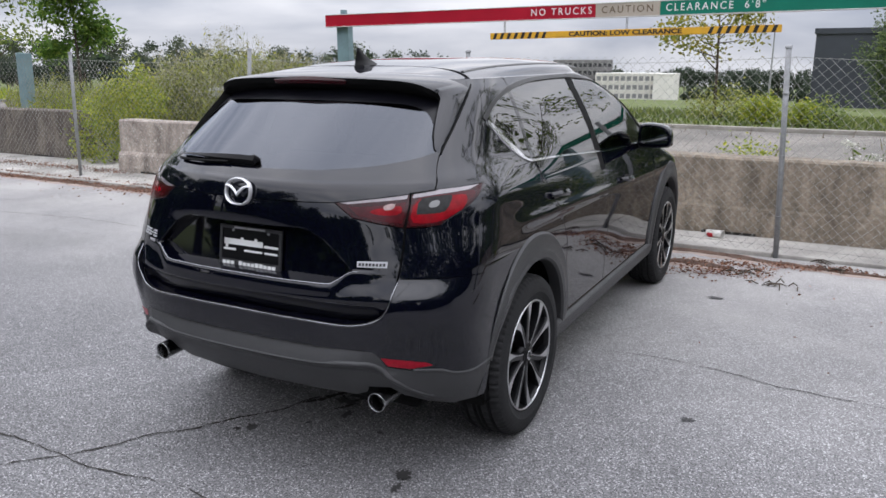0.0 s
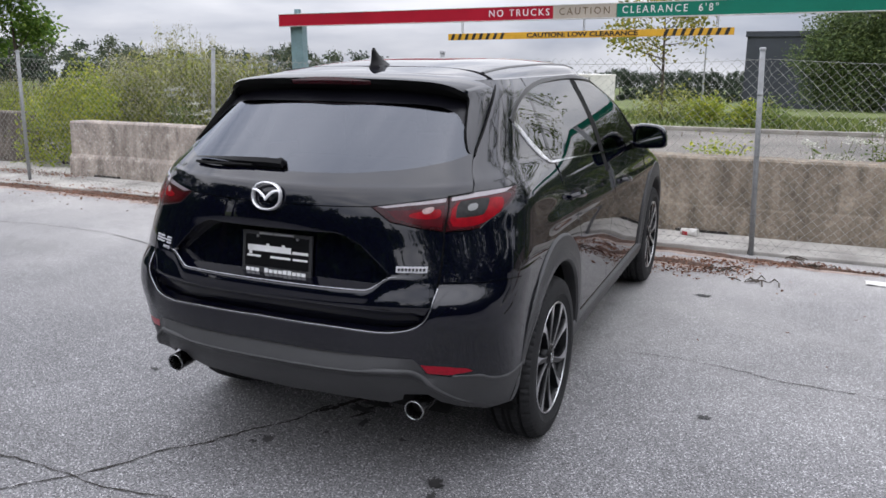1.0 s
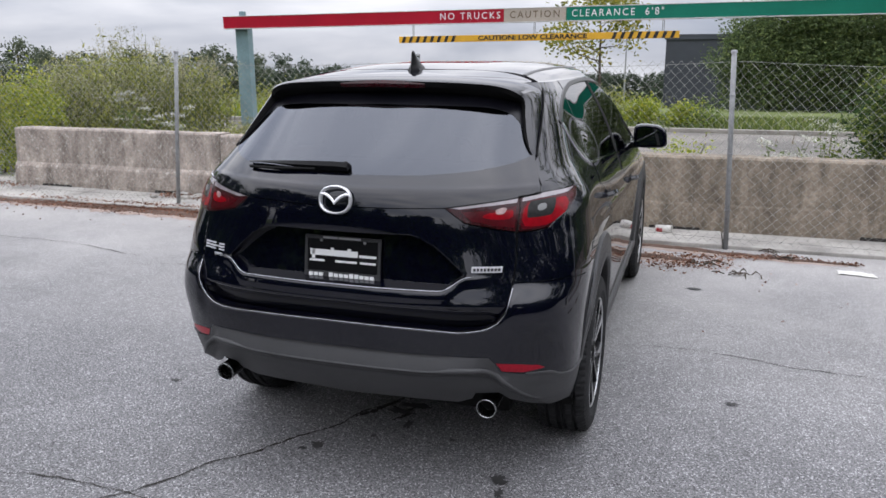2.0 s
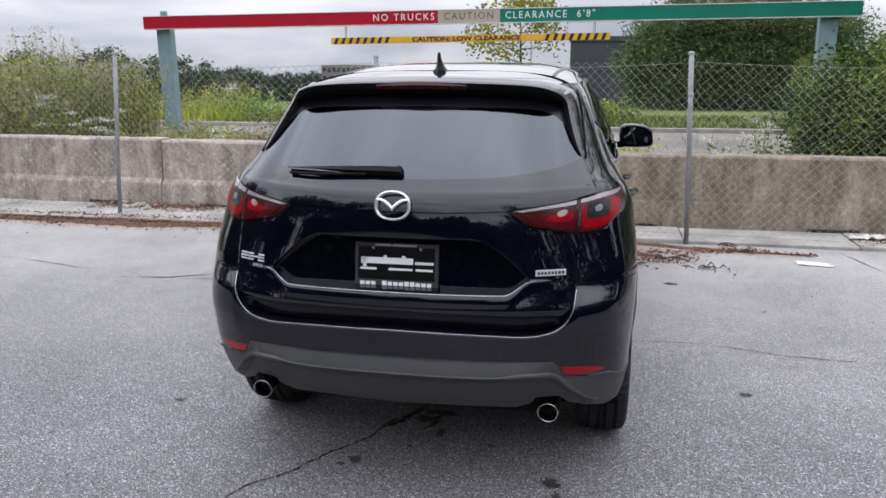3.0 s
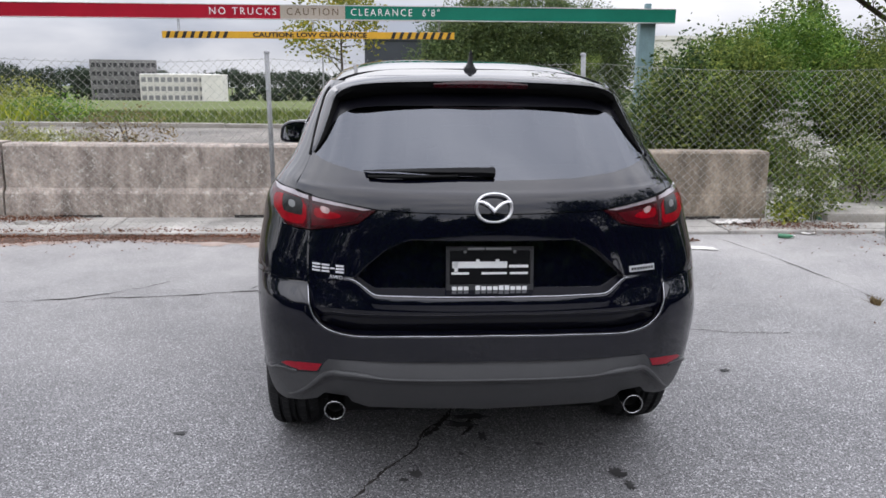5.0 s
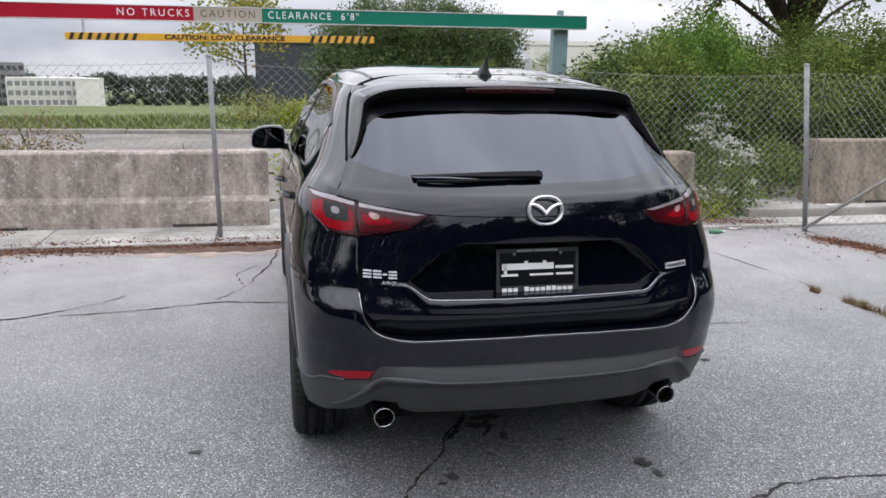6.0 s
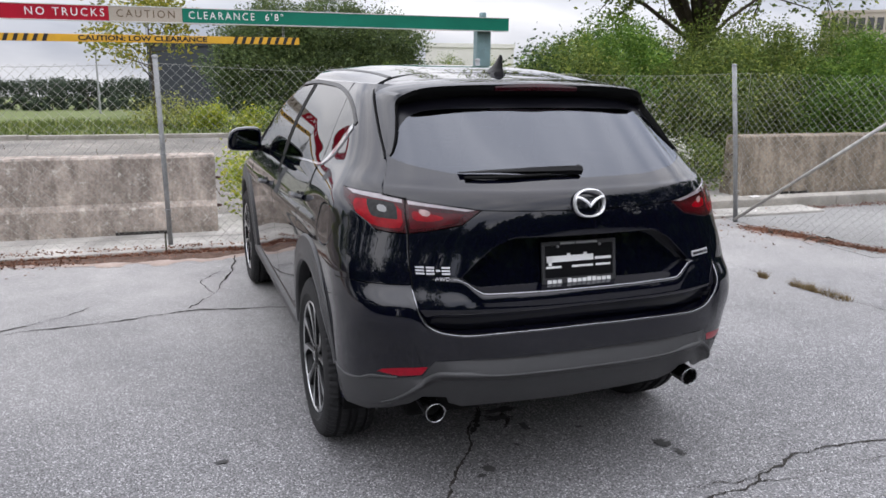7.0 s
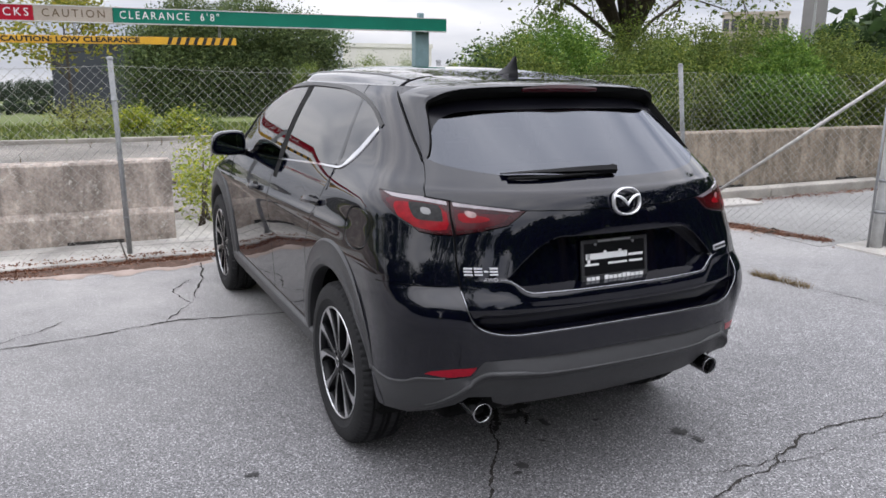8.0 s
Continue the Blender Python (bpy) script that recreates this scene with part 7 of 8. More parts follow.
for k, (sx_, sy_, sr_) in enumerate(((-.3, 19.2, .30), (.8, 18.8, .22))):
    bush("shrub", (sx_, sy_), [(0, 0, sr_ * .75, sr_, sr_ * .7, sr_ * .7, 110), (.3, 0, sr_ * 1.2, sr_ * .5, sr_ * .5, sr_ * .4, 45)], None, .085, 16, M_LEAF_GD, "yellow-green shrub at the meadow's edge", "shrub", "meadow shrubs", 90 + k, 6, .14)
bush("shrub", (1.4, 18.0), [(0, 0, .22, .35, .3, .24, 60)], None, .08, 18, M_LEAF, "rounded green shrub in the meadow", "shrub", "meadow shrubs", 73, 6, .2)
bush("shrub", (-11.5, 19.5), [(0, 0, .35, 2.0, .9, .38, 170), (1.2, 0, .5, .9, .7, .35, 70)], None, .08, 22, M_OLIVE, "yellow-green shrub at the meadow's edge", "shrub", "meadow shrubs", 74, 6, .18)
bush("shrub", (-9.0, 18.5), [(0, 0, .25, 1.2, .7, .28, 110)], None, .08, 18, M_LEAF_BR, "bright green shrub at the meadow's edge", "shrub", "meadow shrubs", 75, 6, .16)
bush("shrub", (-18, 20), [(0, 0, .8, 2.5, 1, .8, 190)], None, .12, 18, M_LEAF_GD, "yellow-green shrub at the meadow's edge", "shrub", "meadow shrubs", 76, 6, .2)
for ex, ey, er, eh, sd in ((7.0, 60.0, 4.2, 8.6, 77), (12.0, 62.0, 4.8, 9.6, 78), (17.0, 64.0, 4.4, 8.2, 83)):
    eb = bush("evergreen_tree", (ex, ey), [(0, 0, eh * .36, er, er * .8, eh * .36, 420), (.3, 0, eh * .72, er * .72, er * .7, eh * .28, 260), (-.5 * er, -.3, eh * .5, er * .5, er * .5, eh * .3, 140)],
              None, .23, 60, M_EVER, "broad dark green tree beyond the meadow", "tree", "trees", sd, 9, .45)
    eb.location.z = fall(ey)
tree("tree", (-13.6, 9.6), 0, 3.4, .85, 1.75, .045, M_LEAF_BR, "small bright green tree behind the barriers", "trees", 79, 210, 30, .115, .12, 8)
tree("tree", (-18.4, 10.0), 0, 4.6, 2.2, 2.2, .09, M_LEAF, "green tree with hanging branches", "trees", 80, 130, 24, .13, .22, 8, open_crown=True)


def forked_tree(at, seed):
    """A stout trunk that forks low, with thin hanging sprays of leaves."""
    rng = np.random.default_rng(seed)
    t = thing("broadleaf_tree", (at[0], at[1], 0), 0, "large tree with a forked trunk and thin hanging foliage", "tree", "trees")
    vs, fs = tube([(0, 0, -.1), (.03, 0, 1.2), (.0, 0, 2.35)], [.19, .15, .14], 12)
    vs, fs, twigs = list(vs), list(fs), []
    for dx, dy, z, r in ((-.9, .3, 6.2, .13), (.25, -.2, 6.6, .15), (1.5, .2, 5.8, .10), (-2.6, -.4, 4.6, .06), (3.0, -.5, 4.4, .06), (-1.4, 1.2, 5.4, .08), (-3.6, -2.4, 8.0, .12), (2.4, -3.6, 8.6, .12), (-.4, -4.6, 7.6, .12), (3.8, 1.4, 8.6, .11), (-3.0, 2.6, 8.8, .11), (.2, .5, 10.6, .14), (-5.6, -.6, 6.6, .10), (-4.4, -2.2, 6.0, .08), (-6.4, .8, 5.2, .07), (-5.2, -3.6, 9.2, .10), (-3.2, -5.2, 10.0, .10), (-6.8, -1.6, 8.4, .10), (-5.0, .6, 10.2, .10)):
        v, q = tube([(0, 0, 2.2), (dx * .22, dy * .22, 2.2 + (z - 2.2) * .3), (dx * .6, dy * .6, 2.2 + (z - 2.2) * .66), (dx, dy, z)], [r * .85, r * .65, r * .45, r * .16], 8)
        fs += [tuple(j + len(vs) for j in p) for p in q]
        vs += v
        for k in range(9 if z < 7 and dx > -4 else 18):
            f = rng.uniform(.45, 1.0)
            root = np.array([dx * f, dy * f, 2.2 + (z - 2.2) * f])
            a = rng.uniform(0, 2 * math.pi)
            reach = rng.uniform(1.0, 2.6)
            end = root + np.array([math.cos(a) * reach, math.sin(a) * reach * .7, -rng.uniform(.3, 1.6)])
            end[2] = max(end[2], 3.5 if dx < -4 else 2.35 if z < 7 else 4.2)
            v, q = tube([tuple(root), tuple((root + end) / 2 + np.array([0, 0, .25])), tuple(end)], [.022, .014, .005], 4)
            fs += [tuple(j + len(vs) for j in p) for p in q]
            vs += v
            twigs += [root + (end - root) * g + np.array([0, 0, .25 * math.sin(math.pi * g)]) for g in np.linspace(.3, 1, 7)]
    part("trunk", mesh_of("trunk", vs, fs, M_BARK, True), None, t)
    v, q = leaves_at(rng, np.array(twigs), (.16, .16, .12), 15, .12)
    part("crown", fast_mesh("crown", v, q, M_LEAF), None, t)


forked_tree((10.25, 12.6), 81)


# rows of trees in the distance
rngd = np.random.default_rng(5)


def far_trees(name, az0, az1, dist, count, h0, h1, material, label, group, seed, size, clumps=36, per=16, sink=0.0, wide=.36):
    """Master trees built once, then copied along an arc."""
    masters = []
    for k in range(3):
        h = 10.0
        m = tree(name, (0, 0), 0, h, h * wide, h * .18, .22, material, label, group, seed + k, clumps, per, size, h * .05, 7, flat=.75)
        masters.append(m)
    used = set()
    for i in range(count):
        az = radians(az0 + (az1 - az0) * (i + rngd.uniform(-.3, .3)) / max(1, count - 1))
        d = dist * rngd.uniform(.93, 1.1)
        x, y = d * math.sin(az), d * math.cos(az)
        sc = rngd.uniform(h0, h1) / 10.0
        k = i % 3
        mt = pose(x, y, fall(y) - sink, 0, 0, rngd.uniform(0, 360))
        if k not in used:
            used.add(k)
            masters[k].scale = (sc, sc, sc)
            masters[k].matrix_basis = mt @ Matrix.Diagonal((sc, sc, sc, 1))
        else:
            c = copy_thing(masters[k], mt)
            c.matrix_basis = mt @ Matrix.Diagonal((sc, sc, sc, 1))


far_trees("pine_tree", -60, -31, 150, 17, 6.8, 9.6, M_PINE, "distant airy pine on the skyline", "distant trees", 200, .6, 66, 16)
far_trees("round_tree", -34, 6, 380, 32, 10.0, 14.0, M_FAR, "distant rounded dark tree on the skyline", "distant trees", 210, .75, 150, 22, wide=.62)
far_trees("low_tree", -66, -30, 142, 36, 4.5, 6.5, M_FAR, "low dark tree at the wood's edge", "distant trees", 294, 1.5, 60, 14, 1.3)
far_trees("low_tree", -36, 8, 360, 60, 6.5, 8.5, M_FAR, "low dark tree at the wood's edge", "distant trees", 290, 1.5, 70, 14, 2.6)
far_trees("round_tree", -64, -28, 210, 22, 9.5, 11.5, M_FAR, "distant rounded dark tree on the skyline", "distant trees", 220, .8, 44, 14)
far_trees("round_tree", 16, 62, 60, 14, 3.4, 4.8, M_LEAF, "green tree rising behind the shrubs", "distant trees", 230, .26, 110, 34)
# trees behind and beside the viewer, which the paint mirrors
# shrub rows out of view, added to keep the paint's reflections dark
for k, hx in enumerate(np.linspace(-18, 28, 15)):
    hy = -20 - 2.5 * math.sin(k * 1.7)
    top = 2.5 + .35 * math.sin(k * 2.3) + .25 * math.sin(k * 5.1)
    bush("mirrored_shrub", (float(hx), hy), [(0, 0, top, 2.7, 1.5, top, 420)], None, .52, 16, M_LEAF_DK, "dark shrub added across the lot for the paint to mirror", "shrub", "roadside shrubs", 500 + k, 4, .3)
for k, hy in enumerate(np.linspace(-15, 12, 9)):
    top = 2.2 + .5 * math.sin(k * 2.9)
    bush("mirrored_shrub", (21.5 + 1.5 * math.sin(k * 2.1), float(hy)), [(0, 0, top, 1.6, 2.5, top, 420)], None, .52, 16, M_LEAF_DK, "dark shrub added across the lot for the paint to mirror", "shrub", "roadside shrubs", 520 + k, 4, .3)
for k, hy in enumerate(np.linspace(-16, 6, 8)):
    top = 2.0 + .5 * math.sin(k * 1.9)
    bush("mirrored_shrub", (-24 + 1.5 * math.sin(k * 2.6), float(hy)), [(0, 0, top, 1.6, 2.5, top, 420)], None, .52, 16, M_LEAF_DK, "dark shrub added across the lot for the paint to mirror", "shrub", "roadside shrubs", 540 + k, 4, .3)
far_trees("roadside_tree", 146, 224, 30, 10, 4.5, 8.5, M_LEAF_DK, "dark roadside tree across the lot", "roadside trees", 240, .5, 70, 18)
far_trees("roadside_tree", 236, 290, 27, 13, 7.0, 10.0, M_LEAF_DK, "dark roadside tree across the lot", "roadside trees", 260, .5, 80, 18)
far_trees("roadside_tree", 80, 148, 22, 14, 8.0, 12.0, M_LEAF_DK, "dark roadside tree across the lot", "roadside trees", 250, .5, 80, 18)


far_trees("roadside_tree", 206, 240, 26, 9, 9.0, 12.0, M_LEAF_DK, "dark roadside tree across the lot", "roadside trees", 270, .5, 90, 18)


def blades(name, x0, x1, y0, y1, count, h0, h1, material, label, seed, width=.03):
    """Grass and weeds as upright tapering blades."""
    rng = np.random.default_rng(seed)
    x, y = rng.uniform(x0, x1, count), rng.uniform(y0, y1, count)
    keep = np.sin(x * .7 + 2) * np.cos(y * .9 + x * .2) + rng.uniform(-1, 1, count) > -.6
    x, y = x[keep], y[keep]
    n = len(x)
    z = np.array([fall(v) for v in y])
    h = rng.uniform(h0, h1, n) * (1 + .35 * np.sin(x * .5) * np.sin(y * .4 + 1))
    a = rng.uniform(0, math.pi, n)
    lean = rng.normal(0, .25, (n, 2)) * h[:, None]
    dx, dy = np.cos(a) * width, np.sin(a) * width
    v = np.stack([np.stack([x - dx, y - dy, z], 1), np.stack([x + dx, y + dy, z], 1), np.stack([x + lean[:, 0], y + lean[:, 1], z + h], 1)], 1).reshape(-1, 3)
    me = fast_mesh(name, v, np.arange(n * 3).reshape(-1, 3), material)
    return tagged(part(name, me, None), label, "grass", kind="stuff")


blades("meadow_grass", -34, 24, 16.7, 25, 34000, .07, .22, M_BLADE, "tall green meadow grass beyond the kerb", 301, .03)
blades("meadow_weeds", -34, -9, 16.7, 21, 5000, .2, .5, M_LEAF_GD, "tall yellow-green weeds at the meadow's edge", 302, .045)
blades("lane_weeds", -12, 6, 6.6, 16, 260, .08, .28, M_DRY, "dry weeds in the cracks of the lane", 303, .012)

# ---------------------------------------------------------------- far buildings
M_BWHITE = mat("white_cladding", (0.62, 0.60, 0.56), rough=0.7, var=0.08, scale=.3)
M_BWIN_DK = mat("dark_window_band", (0.05, 0.05, 0.055), rough=0.2, var=0.3, scale=.8)
M_BGREY = mat("grey_facade", (0.17, 0.165, 0.165), rough=0.7, var=0.12, scale=.3)
M_BBLACK = mat("dark_blue_wall", (0.032, 0.037, 0.047), rough=0.7, var=0.15, scale=.4)
M_BBEIGE = mat("beige_facade", (0.38, 0.33, 0.29), rough=0.7, var=0.1, scale=.3)
M_BWIN = mat("window_band", (0.22, 0.22, 0.23), rough=0.2, var=0.3, scale=.8)


def building(at, turn, w, d, h, wall, storeys, bays, label, base, fins=0.0):
    """A flat-roofed block: walls, parapet, sunk windows with sills, storey by storey."""
    b = thing("building", (at[0], at[1], base), turn, label, "building", "distant buildings")
    bm = bmesh.new()
    box(bm, -w / 2, w / 2, 0, d, 0, h)
    part("wall", bm, wall, b)
    bm = bmesh.new()
    box(bm, -w / 2 - .15, w / 2 + .15, -.15, d + .15, h, h + .5)
    part("roof", bm, wall, b)
    if storeys:
        sh = h / storeys
        bw = w / bays
        me = None
        for s in range(storeys):
            for k in range(bays):
                if me is None:
                    bm = bmesh.new()
                    box(bm, -bw * .36, bw * .36, -.06, .1, sh * .28, sh * .80)
                    ob = part("window", bm, (M_BWIN if wall is M_BWHITE else M_BWIN_DK), b)
                    me = ob.data
                else:
                    ob = part("window", me, None, b)
                ob.location = (-w / 2 + bw * (k + .5), 0, s * sh)
            bm = bmesh.new()
            box(bm, -w / 2, w / 2, -.3, 0, s * sh + sh * .14, s * sh + sh * .22)
            part("sill_band", bm, wall, b)
        if fins:
            for k in range(bays + 1):
                bm = bmesh.new()
                x = -w / 2 + bw * k
                box(bm, x - .18, x + .18, -fins, 0, 0, h)
                part("fin", bm, wall, b)
    return b


def aim(az, dist):
    return dist * math.sin(radians(az)), dist * math.cos(radians(az))


building(aim(-14.6, 320), 14, 26, 14, 10.3, M_BWHITE, 3, 11, "white three-storey building far across the valley", -15.7, .5)
building(aim(-12.2, 316), 2, 8, 12, 10.4, M_BWHITE, 0, 1, "white windowless wing far across the valley", -15.9)
building(aim(-17.9, 330), 20, 24, 14, 16.5, M_BGREY, 5, 12, "grey office block far across the valley", -16.7, .4)
building((9.0, 79), 0, 22.5, 12, 6.9, M_BBLACK, 0, 1, "dark blue-black windowless building beyond the meadow", -3.3)
building(aim(21.6, 96), -20, 11, 8, 6.4, M_BWHITE, 0, 1, "plain pale wall beyond the trees", -2.0)
building(aim(47.6, 170), -48, 12.5, 14, 13.5, M_BBEIGE, 3, 8, "beige office building above the trees", 0)
building(aim(51.2, 180), -51, 4.6, 8, 22, M_BGREY, 0, 1, "tall grey block above the trees", 0)
building(aim(56.5, 150), -57, 12, 14, 10.5, M_BBEIGE, 3, 8, "beige office building above the trees", 0)


def lamp_mast(at, base, h, label):
    m = thing("lamp_mast", (at[0], at[1], base), 0, label, "street lamp", "lamp masts")
    vs, fs = tube([(0, 0, 0), (0, 0, h)], [.14, .08], 8)
    part("pole", mesh_of("pole", vs, fs, M_GALV), None, m)
    bm = bmesh.new()
    box(bm, -.75, .75, -.2, .2, h, h + .22, .05)
    part("lamp_head", bm, M_GALV, m)


lamp_mast(aim(-4.6, 110), fall(110), 9.3, "grey lamp mast far off")
lamp_mast(aim(51.6, 60), 0, 7.0, "grey lamp mast above the shrubs")

# ---------------------------------------------------------------- litter and debris
M_MULCH = leaf_material("dead_leaves", (0.17, 0.075, 0.046), (0.34, 0.18, 0.115))
M_PAPER = mat("dirty_paper", (0.62, 0.60, 0.57), rough=0.8, var=0.12, scale=30)
M_CUPRED = mat("red_print", (0.42, 0.02, 0.03), rough=0.6, var=0.1)
M_PET = mat("green_plastic", (0.06, 0.20, 0.11), rough=0.25, var=0.2, scale=20)


def debris(name, spots, count, size, label, seed):
    """Dead leaves and chips lying along lines; spots are (x0, y0, x1, y1, spread, share)."""
    rng = np.random.default_rng(seed)
    V = []
    for x0, y0, x1, y1, sp, share in spots:
        n = int(count * share)
        t = rng.random(n)
        lump = .45 + .55 * np.sin(t * 37 + x0 * 5) * np.sin(t * 13 + 1)
        keep = rng.random(n) < np.clip(lump + .25, .08, 1)
        t = t[keep]
        n = len(t)
        x = x0 + (x1 - x0) * t + rng.normal(0, sp, n)
        y = y0 + (y1 - y0) * t + rng.normal(0, sp, n)
        zf = np.where((y > 4.61) & (x < 4.6), .042, .006) + np.abs(rng.normal(0, .011, n))
        V.append(np.stack([x, y, zf], 1))
    c = np.concatenate(V)
    v, q = leaves_at(rng, c, (.004, .004, .003), 1, size, flat=.93, shape=.55)
    v[:, 2] = np.maximum(v[:, 2], .005)
    return tagged(part(name, fast_mesh(name, v, q, M_MULCH), None), label, "debris", kind="stuff")


debris("dead_leaves", [(-13, 4.56, -.7, 4.54, .065, .42), (-6.5, 4.46, -2.0, 4.48, .12, .12), (-5.5, 4.54, -.6, 4.54, .035, .14), (-4.9, 5.25, -3.4, 5.2, .09, .10), (.75, 4.05, 2.1, 4.40, .045, .035), (.9, 3.75, 1.55, 4.05, .09, .025), (2.0, 4.36, 2.6, 4.30, .02, .012),
                       (4.5, 4.0, 4.9, 2.75, .045, .12), (4.4, 4.05, 4.75, 3.5, .09, .04), (3.2, 4.9, 4.4, 4.7, .12, .06), (5.1, 4.85, 9, 4.9, .06, .08), (-10, 5.3, -7, 5.3, .1, .06)],
       32000, .024, "reddish dead leaves and chips along the pavement edge", 401)
debris("dead_leaves_scattered", [(.8, 3.7, 1.8, 3.9, .25, .08), (1.0, 2.2, 3.0, 2.6, .5, .06), (-9, 4.0, -2, 4.2, .25, .3), (3.6, 4.3, 4.6, 3.0, .35, .28)], 380, .026, "scattered dead leaves on the asphalt", 402)


M_SOIL = mat("red_brown_soil", (0.115, 0.076, 0.060), rough=0.95, var=0.4, scale=14, fine=0.35, fine_scale=90, bump=0.8, bump_scale=60, spec=0.1)
M_DUST = mat("pale_red_dust", (0.34, 0.275, 0.24), rough=0.95, var=0.2, scale=9, fine=0.15, fine_scale=140, spec=0.1)


def soil_drift(line, seed, material, lift, label):
    """A low ragged drift of washed-out soil along a line of (x, y, half-width)."""
    noise.seed_set(seed)
    d = [0.0]
    for (x0, y0, _), (x1, y1, _) in zip(line, line[1:]):
        d.append(d[-1] + math.hypot(x1 - x0, y1 - y0))
    fx, fy, fw = (pchip(d, [p[k] for p in line]) for k in range(3))
    n = int(d[-1] / .03)
    vs, fs = [], []
    for i in range(n + 1):
        t = d[-1] * i / n
        x, y, w = float(fx(t)), float(fy(t)), float(fw(t))
        a = math.atan2(float(fy(min(t + .05, d[-1]))) - float(fy(max(t - .05, 0))), float(fx(min(t + .05, d[-1]))) - float(fx(max(t - .05, 0))))
        for j in range(7):
            f = j / 3 - 1
            e = w * (1 + .55 * noise.noise(Vector((t * 5, j // 4 * 9.0 + seed, 0))) + .35 * noise.noise(Vector((t * 19, j // 4 * 5.0, seed)))) * f
            h = lift * (1 - f * f) * (.8 + .5 * noise.noise(Vector((t * 8, f * 2, seed))))
            vs.append((x - math.sin(a) * e, y + math.cos(a) * e, .003 + max(0, h)))
    for i in range(n):
        for j in range(6):
            fs.append((i * 7 + j, (i + 1) * 7 + j, (i + 1) * 7 + j + 1, i * 7 + j + 1))
    return tagged(part("soil_drift", mesh_of("soil_drift", vs, fs, material, True), None), label, "soil", kind="structure")


for k, line in enumerate(([(-13.0, 4.54, .04), (-8.0, 4.52, .06), (-5.6, 4.50, .09), (-4.3, 4.45, .12), (-3.8, 4.44, .13), (-3.4, 4.48, .09), (-2.9, 4.54, .05), (-2.4, 4.50, .06), (-2.1, 4.46, .10), (-1.5, 4.42, .12), (-1.1, 4.40, .10), (-.8, 4.44, .04)],
                          [(.6, 4.46, .02), (.95, 4.50, .045), (1.25, 4.47, .05), (1.5, 4.40, .04), (1.85, 4.37, .03), (2.1, 4.32, .02), (2.5, 4.30, .008)],
                          [(.72, 4.06, .02), (.95, 4.12, .08), (1.12, 4.08, .06), (1.3, 4.02, .015)],
                          [(4.45, 4.10, .03), (4.62, 3.75, .09), (4.75, 3.35, .10), (4.85, 2.95, .05), (4.92, 2.75, .01)])):
    soil_drift(line, 440 + k, M_SOIL, .022, "red-brown soil washed along the pavement edge")
    soil_drift([(x, y - .02, w * 1.5 + .03) for x, y, w in line], 460 + k, M_DUST, .002, "thin pale reddish dust on the asphalt")


def twig_heap(at, seed, n, size, label):
    """A small heap of twigs and curled bark on the ground."""
    random.seed(seed)
    t = thing("twig_heap", (*at, 0), 0, label, "debris", "twig heaps")
    for k in range(n):
        x, y = random.gauss(0, size), random.gauss(0, size * .5)
        a = random.uniform(0, math.pi)
        l = random.uniform(.04, .11)
        v, q = tube([(x - math.cos(a) * l, y - math.sin(a) * l * .6, .012), (x, y, .02 + random.random() * .025), (x + math.cos(a) * l, y + math.sin(a) * l * .6, .01)], [.004, .006, .003], 5)
        part("twig", mesh_of("twig", v, q, M_BARK), None, t)


for k, (x, y, n, s_) in enumerate(((1.62, 3.72, 9, .08), (1.35, 3.95, 6, .07), (2.05, 4.32, 6, .09), (4.72, 3.3, 10, .12), (4.62, 3.75, 8, .1), (1.95, 4.55, 5, .06))):
    twig_heap((x, y), 420 + k, n, s_, "small heap of brown twigs on the asphalt")


def paper_cup():
    c = thing("paper_cup", (1.0, 4.98, .072), 0, "white paper cup with red print lying on its side", "cup")
    c.matrix_basis = pose(1.0, 4.98, .072, 0, 0, -14)
    v, q = lathe([(-.075, .030), (-.075, .0), (-.075, .031), (.06, .040), (.072, .041), (.074, .043), (.078, .041), (.07, .039), (-.07, .029)], 24, "x")
    part("cup", mesh_of("cup", v, q, M_PAPER, True), None, c)
    v, q = lathe([(-.06, .0325), (-.06, .0332), (-.005, .0362), (-.005, .0355)], 24, "x")
    keep = [f for f in q if np.mean([v[i][2] for i in f]) < .012]
    part("print", mesh_of("print", v, keep, M_CUPRED), None, c, "red printed patch")


paper_cup()


def bottle():
    b = thing("plastic_bottle", (3.55, 4.42, .035), 0, "green plastic bottle lying on the ground", "bottle")
    b.matrix_basis = pose(3.55, 4.42, .024, 0, 0, -18) @ Matrix.Scale(.68, 4)
    v, q = lathe([(-.11, .0), (-.11, .028), (-.10, .032), (.04, .032), (.075, .018), (.10, .012), (.112, .012)], 18, "x")
    part("body", mesh_of("body", v, q, M_PET, True), None, b)
    v, q = lathe([(.10, .0135), (.122, .0135), (.122, .0)], 14, "x")
    part("cap", mesh_of("cap", v, q, M_PAPER, True), None, b)


bottle()


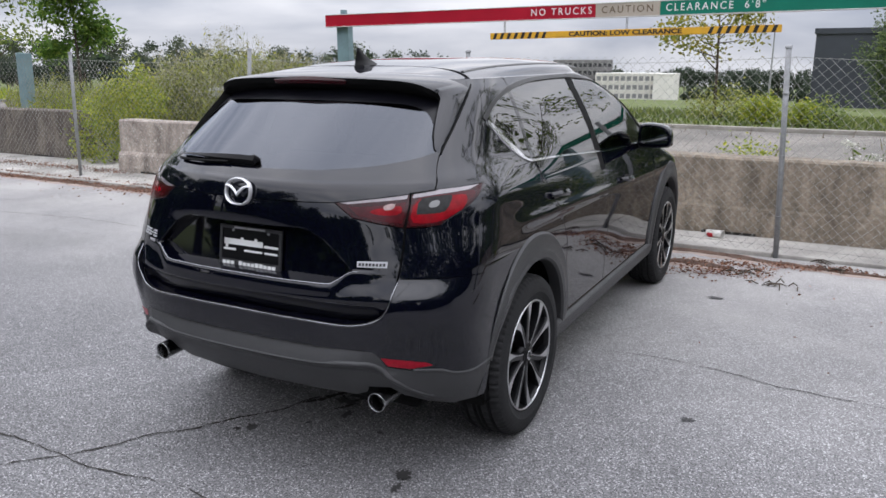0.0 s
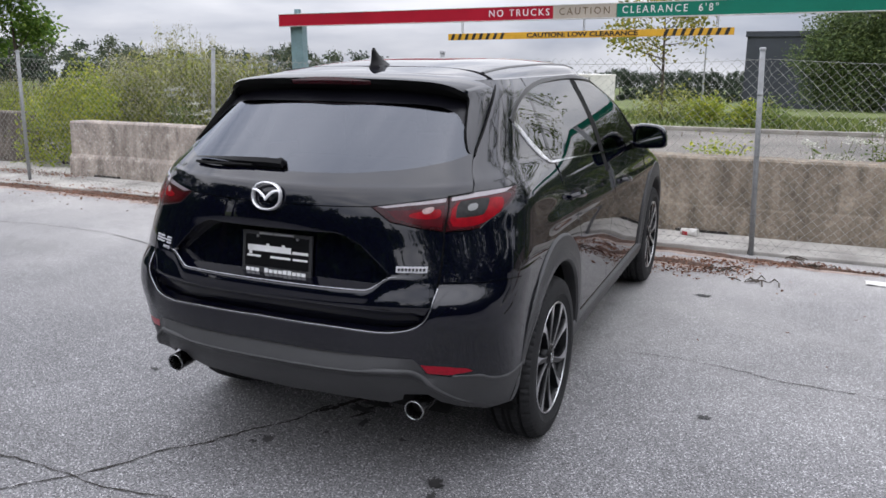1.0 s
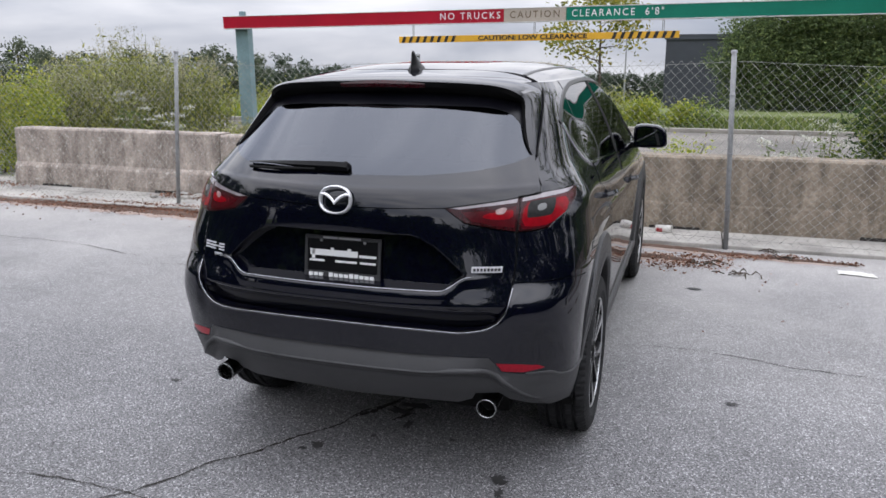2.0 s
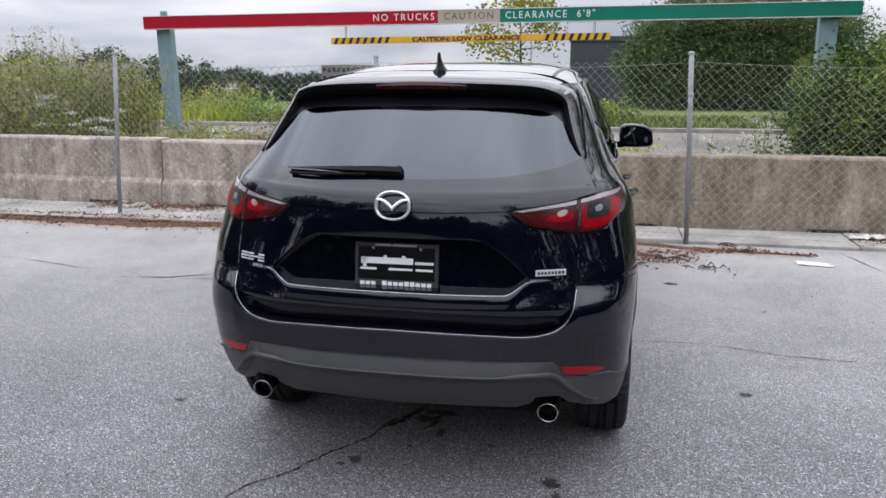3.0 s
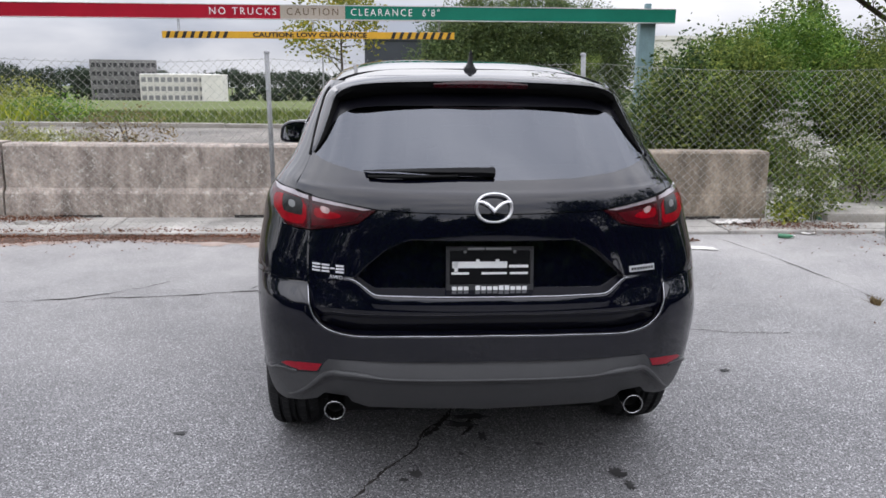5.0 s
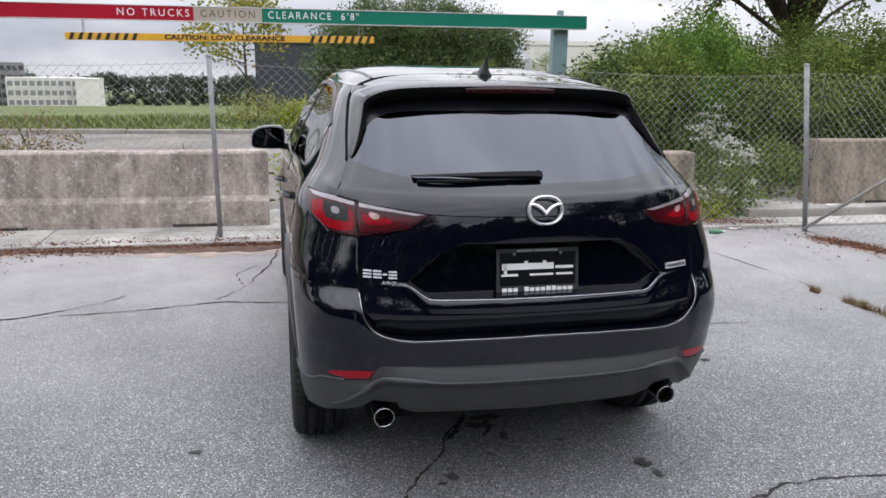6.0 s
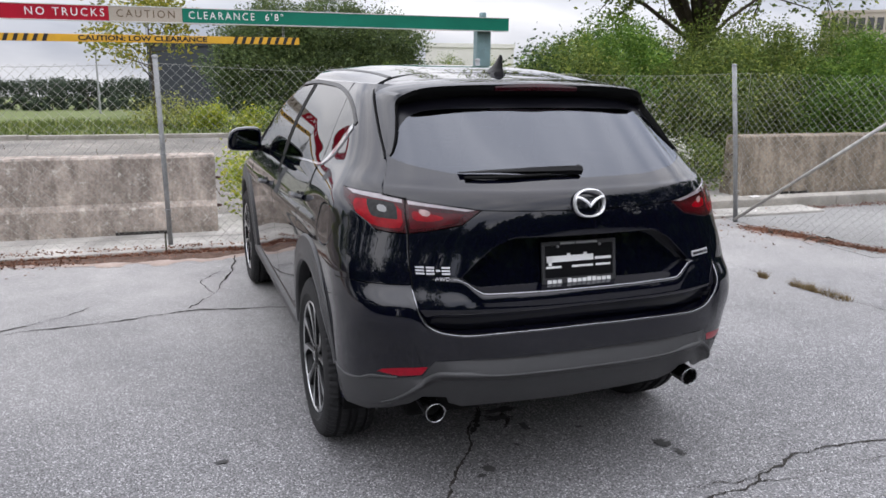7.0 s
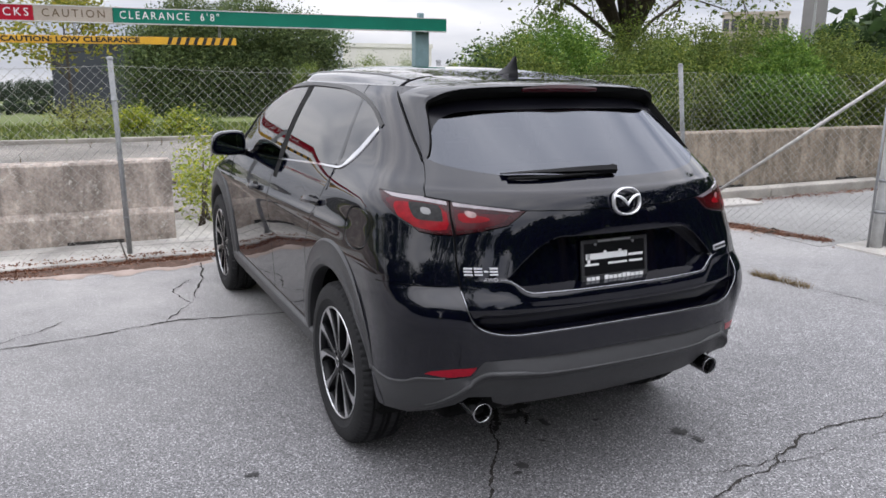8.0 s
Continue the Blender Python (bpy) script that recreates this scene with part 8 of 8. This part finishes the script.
def crumpled(at, size, seed, label, material, turn=0):
    """A crumpled sheet of paper or cloth."""
    noise.seed_set(seed)
    n = 11
    vs = []
    for j in range(n):
        for i in range(n):
            x, y = (i / (n - 1) - .5) * size[0], (j / (n - 1) - .5) * size[1]
            e = 1 - .25 * noise.noise(Vector((x * 9, y * 9, seed)))
            z = size[2] * (.5 + .9 * noise.noise(Vector((x * 16 + seed, y * 16, 3))))
            vs.append((x * e, y * e, max(.004, z)))
    fs = [(j * n + i, j * n + i + 1, (j + 1) * n + i + 1, (j + 1) * n + i) for j in range(n - 1) for i in range(n - 1)]
    vs += [(x, y, z - .0025) for x, y, z in vs]
    m = n * n
    fs += [tuple(i + m for i in f[::-1]) for f in fs]
    me = mesh_of("litter", vs, fs, material, True)
    ob = part("litter", me, None)
    ob.matrix_basis = pose(at[0], at[1], at[2] if len(at) > 2 else .002, 0, 0, turn)
    return tagged(ob, label, "litter", "litter")


crumpled((3.25, 4.93, .04), (.42, .12, .05), 1, "crumpled grey-white rag by the barrier", M_PAPER, 8)
crumpled((2.52, 4.02), (.26, .12, .012), 2, "flat piece of white paper on the asphalt", M_PAPER, -6)
crumpled((3.9, 4.62), (.2, .1, .03), 3, "crumpled white paper by the weeds", M_PAPER, 30)
crumpled((5.2, 4.75), (.12, .09, .05), 4, "white piece of litter by the kerb", M_PAPER, 10)
crumpled((5.45, 5.1, .135), (.16, .08, .025), 5, "white piece of litter on the kerb", M_PAPER, 0)
crumpled((4.35, 5.15), (.16, .12, .09), 6, "green plastic bag in the weeds", M_PET, 40)
crumpled((-4.72, 5.28, .04), (.16, .09, .05), 7, "pale chunk of broken concrete by the joint", M_SLAB, 20)
crumpled((2.05, 7.6), (.5, .16, .05), 8, "white sheet lying on the lane", M_PAPER, 4)


def rubble(at, size, seed, label):
    """A broken lump of concrete."""
    noise.seed_set(seed)
    bm = bmesh.new()
    bmesh.ops.create_icosphere(bm, subdivisions=2, radius=1.0)
    for v in bm.verts:
        k = 1 + .35 * noise.noise(v.co * 1.3 + Vector((seed, 0, 0))) + .12 * noise.noise(v.co * 4)
        v.co = Vector((v.co.x * size[0], v.co.y * size[1], max(v.co.z, -.5) * size[2])) * k
    ob = part("concrete_chunk", bm, M_CONC)
    ob.matrix_basis = pose(at[0], at[1], at[2] + size[2] * .42, 0, 0, 37 * seed)
    return tagged(ob, label, "rubble", "concrete rubble")


for k in range(16):
    rr = np.random.default_rng(700 + k)
    sz = rr.uniform(.015, .06)
    rubble((-4.22 + rr.normal(0, .28), 5.12 + rr.uniform(-.2, .16), .034), (sz * 1.5, sz, sz * .8), k + 1, "grey lump of broken concrete on the pavement")


def tufts():
    rng = np.random.default_rng(77)
    for k, (x, y, r, m) in enumerate(((3.19, 2.02, .10, M_DRY), (3.24, 1.72, .14, M_DRY), (3.12, 2.35, .05, M_DRY), (3.2, 1.9, .05, M_DRY))):
        n = 160
        a = rng.uniform(0, 2 * math.pi, n)
        d = r * np.sqrt(rng.random(n))
        bx, by = np.cos(a) * d * .5, np.sin(a) * d
        h = rng.uniform(.02, .07, n)
        w = .003
        v = np.stack([np.stack([bx - w, by, np.zeros(n)], 1), np.stack([bx + w, by, np.zeros(n)], 1), np.stack([bx + rng.normal(0, .03, n), by + rng.normal(0, .03, n), h], 1)], 1).reshape(-1, 3)
        ob = part("grass_tuft", fast_mesh("grass_tuft", v, np.arange(n * 3).reshape(-1, 3), m), None)
        ob.location = (x, y, 0)
        tagged(ob, "dry grass tuft growing in the crack", "grass", "grass tufts", "stuff")


tufts()
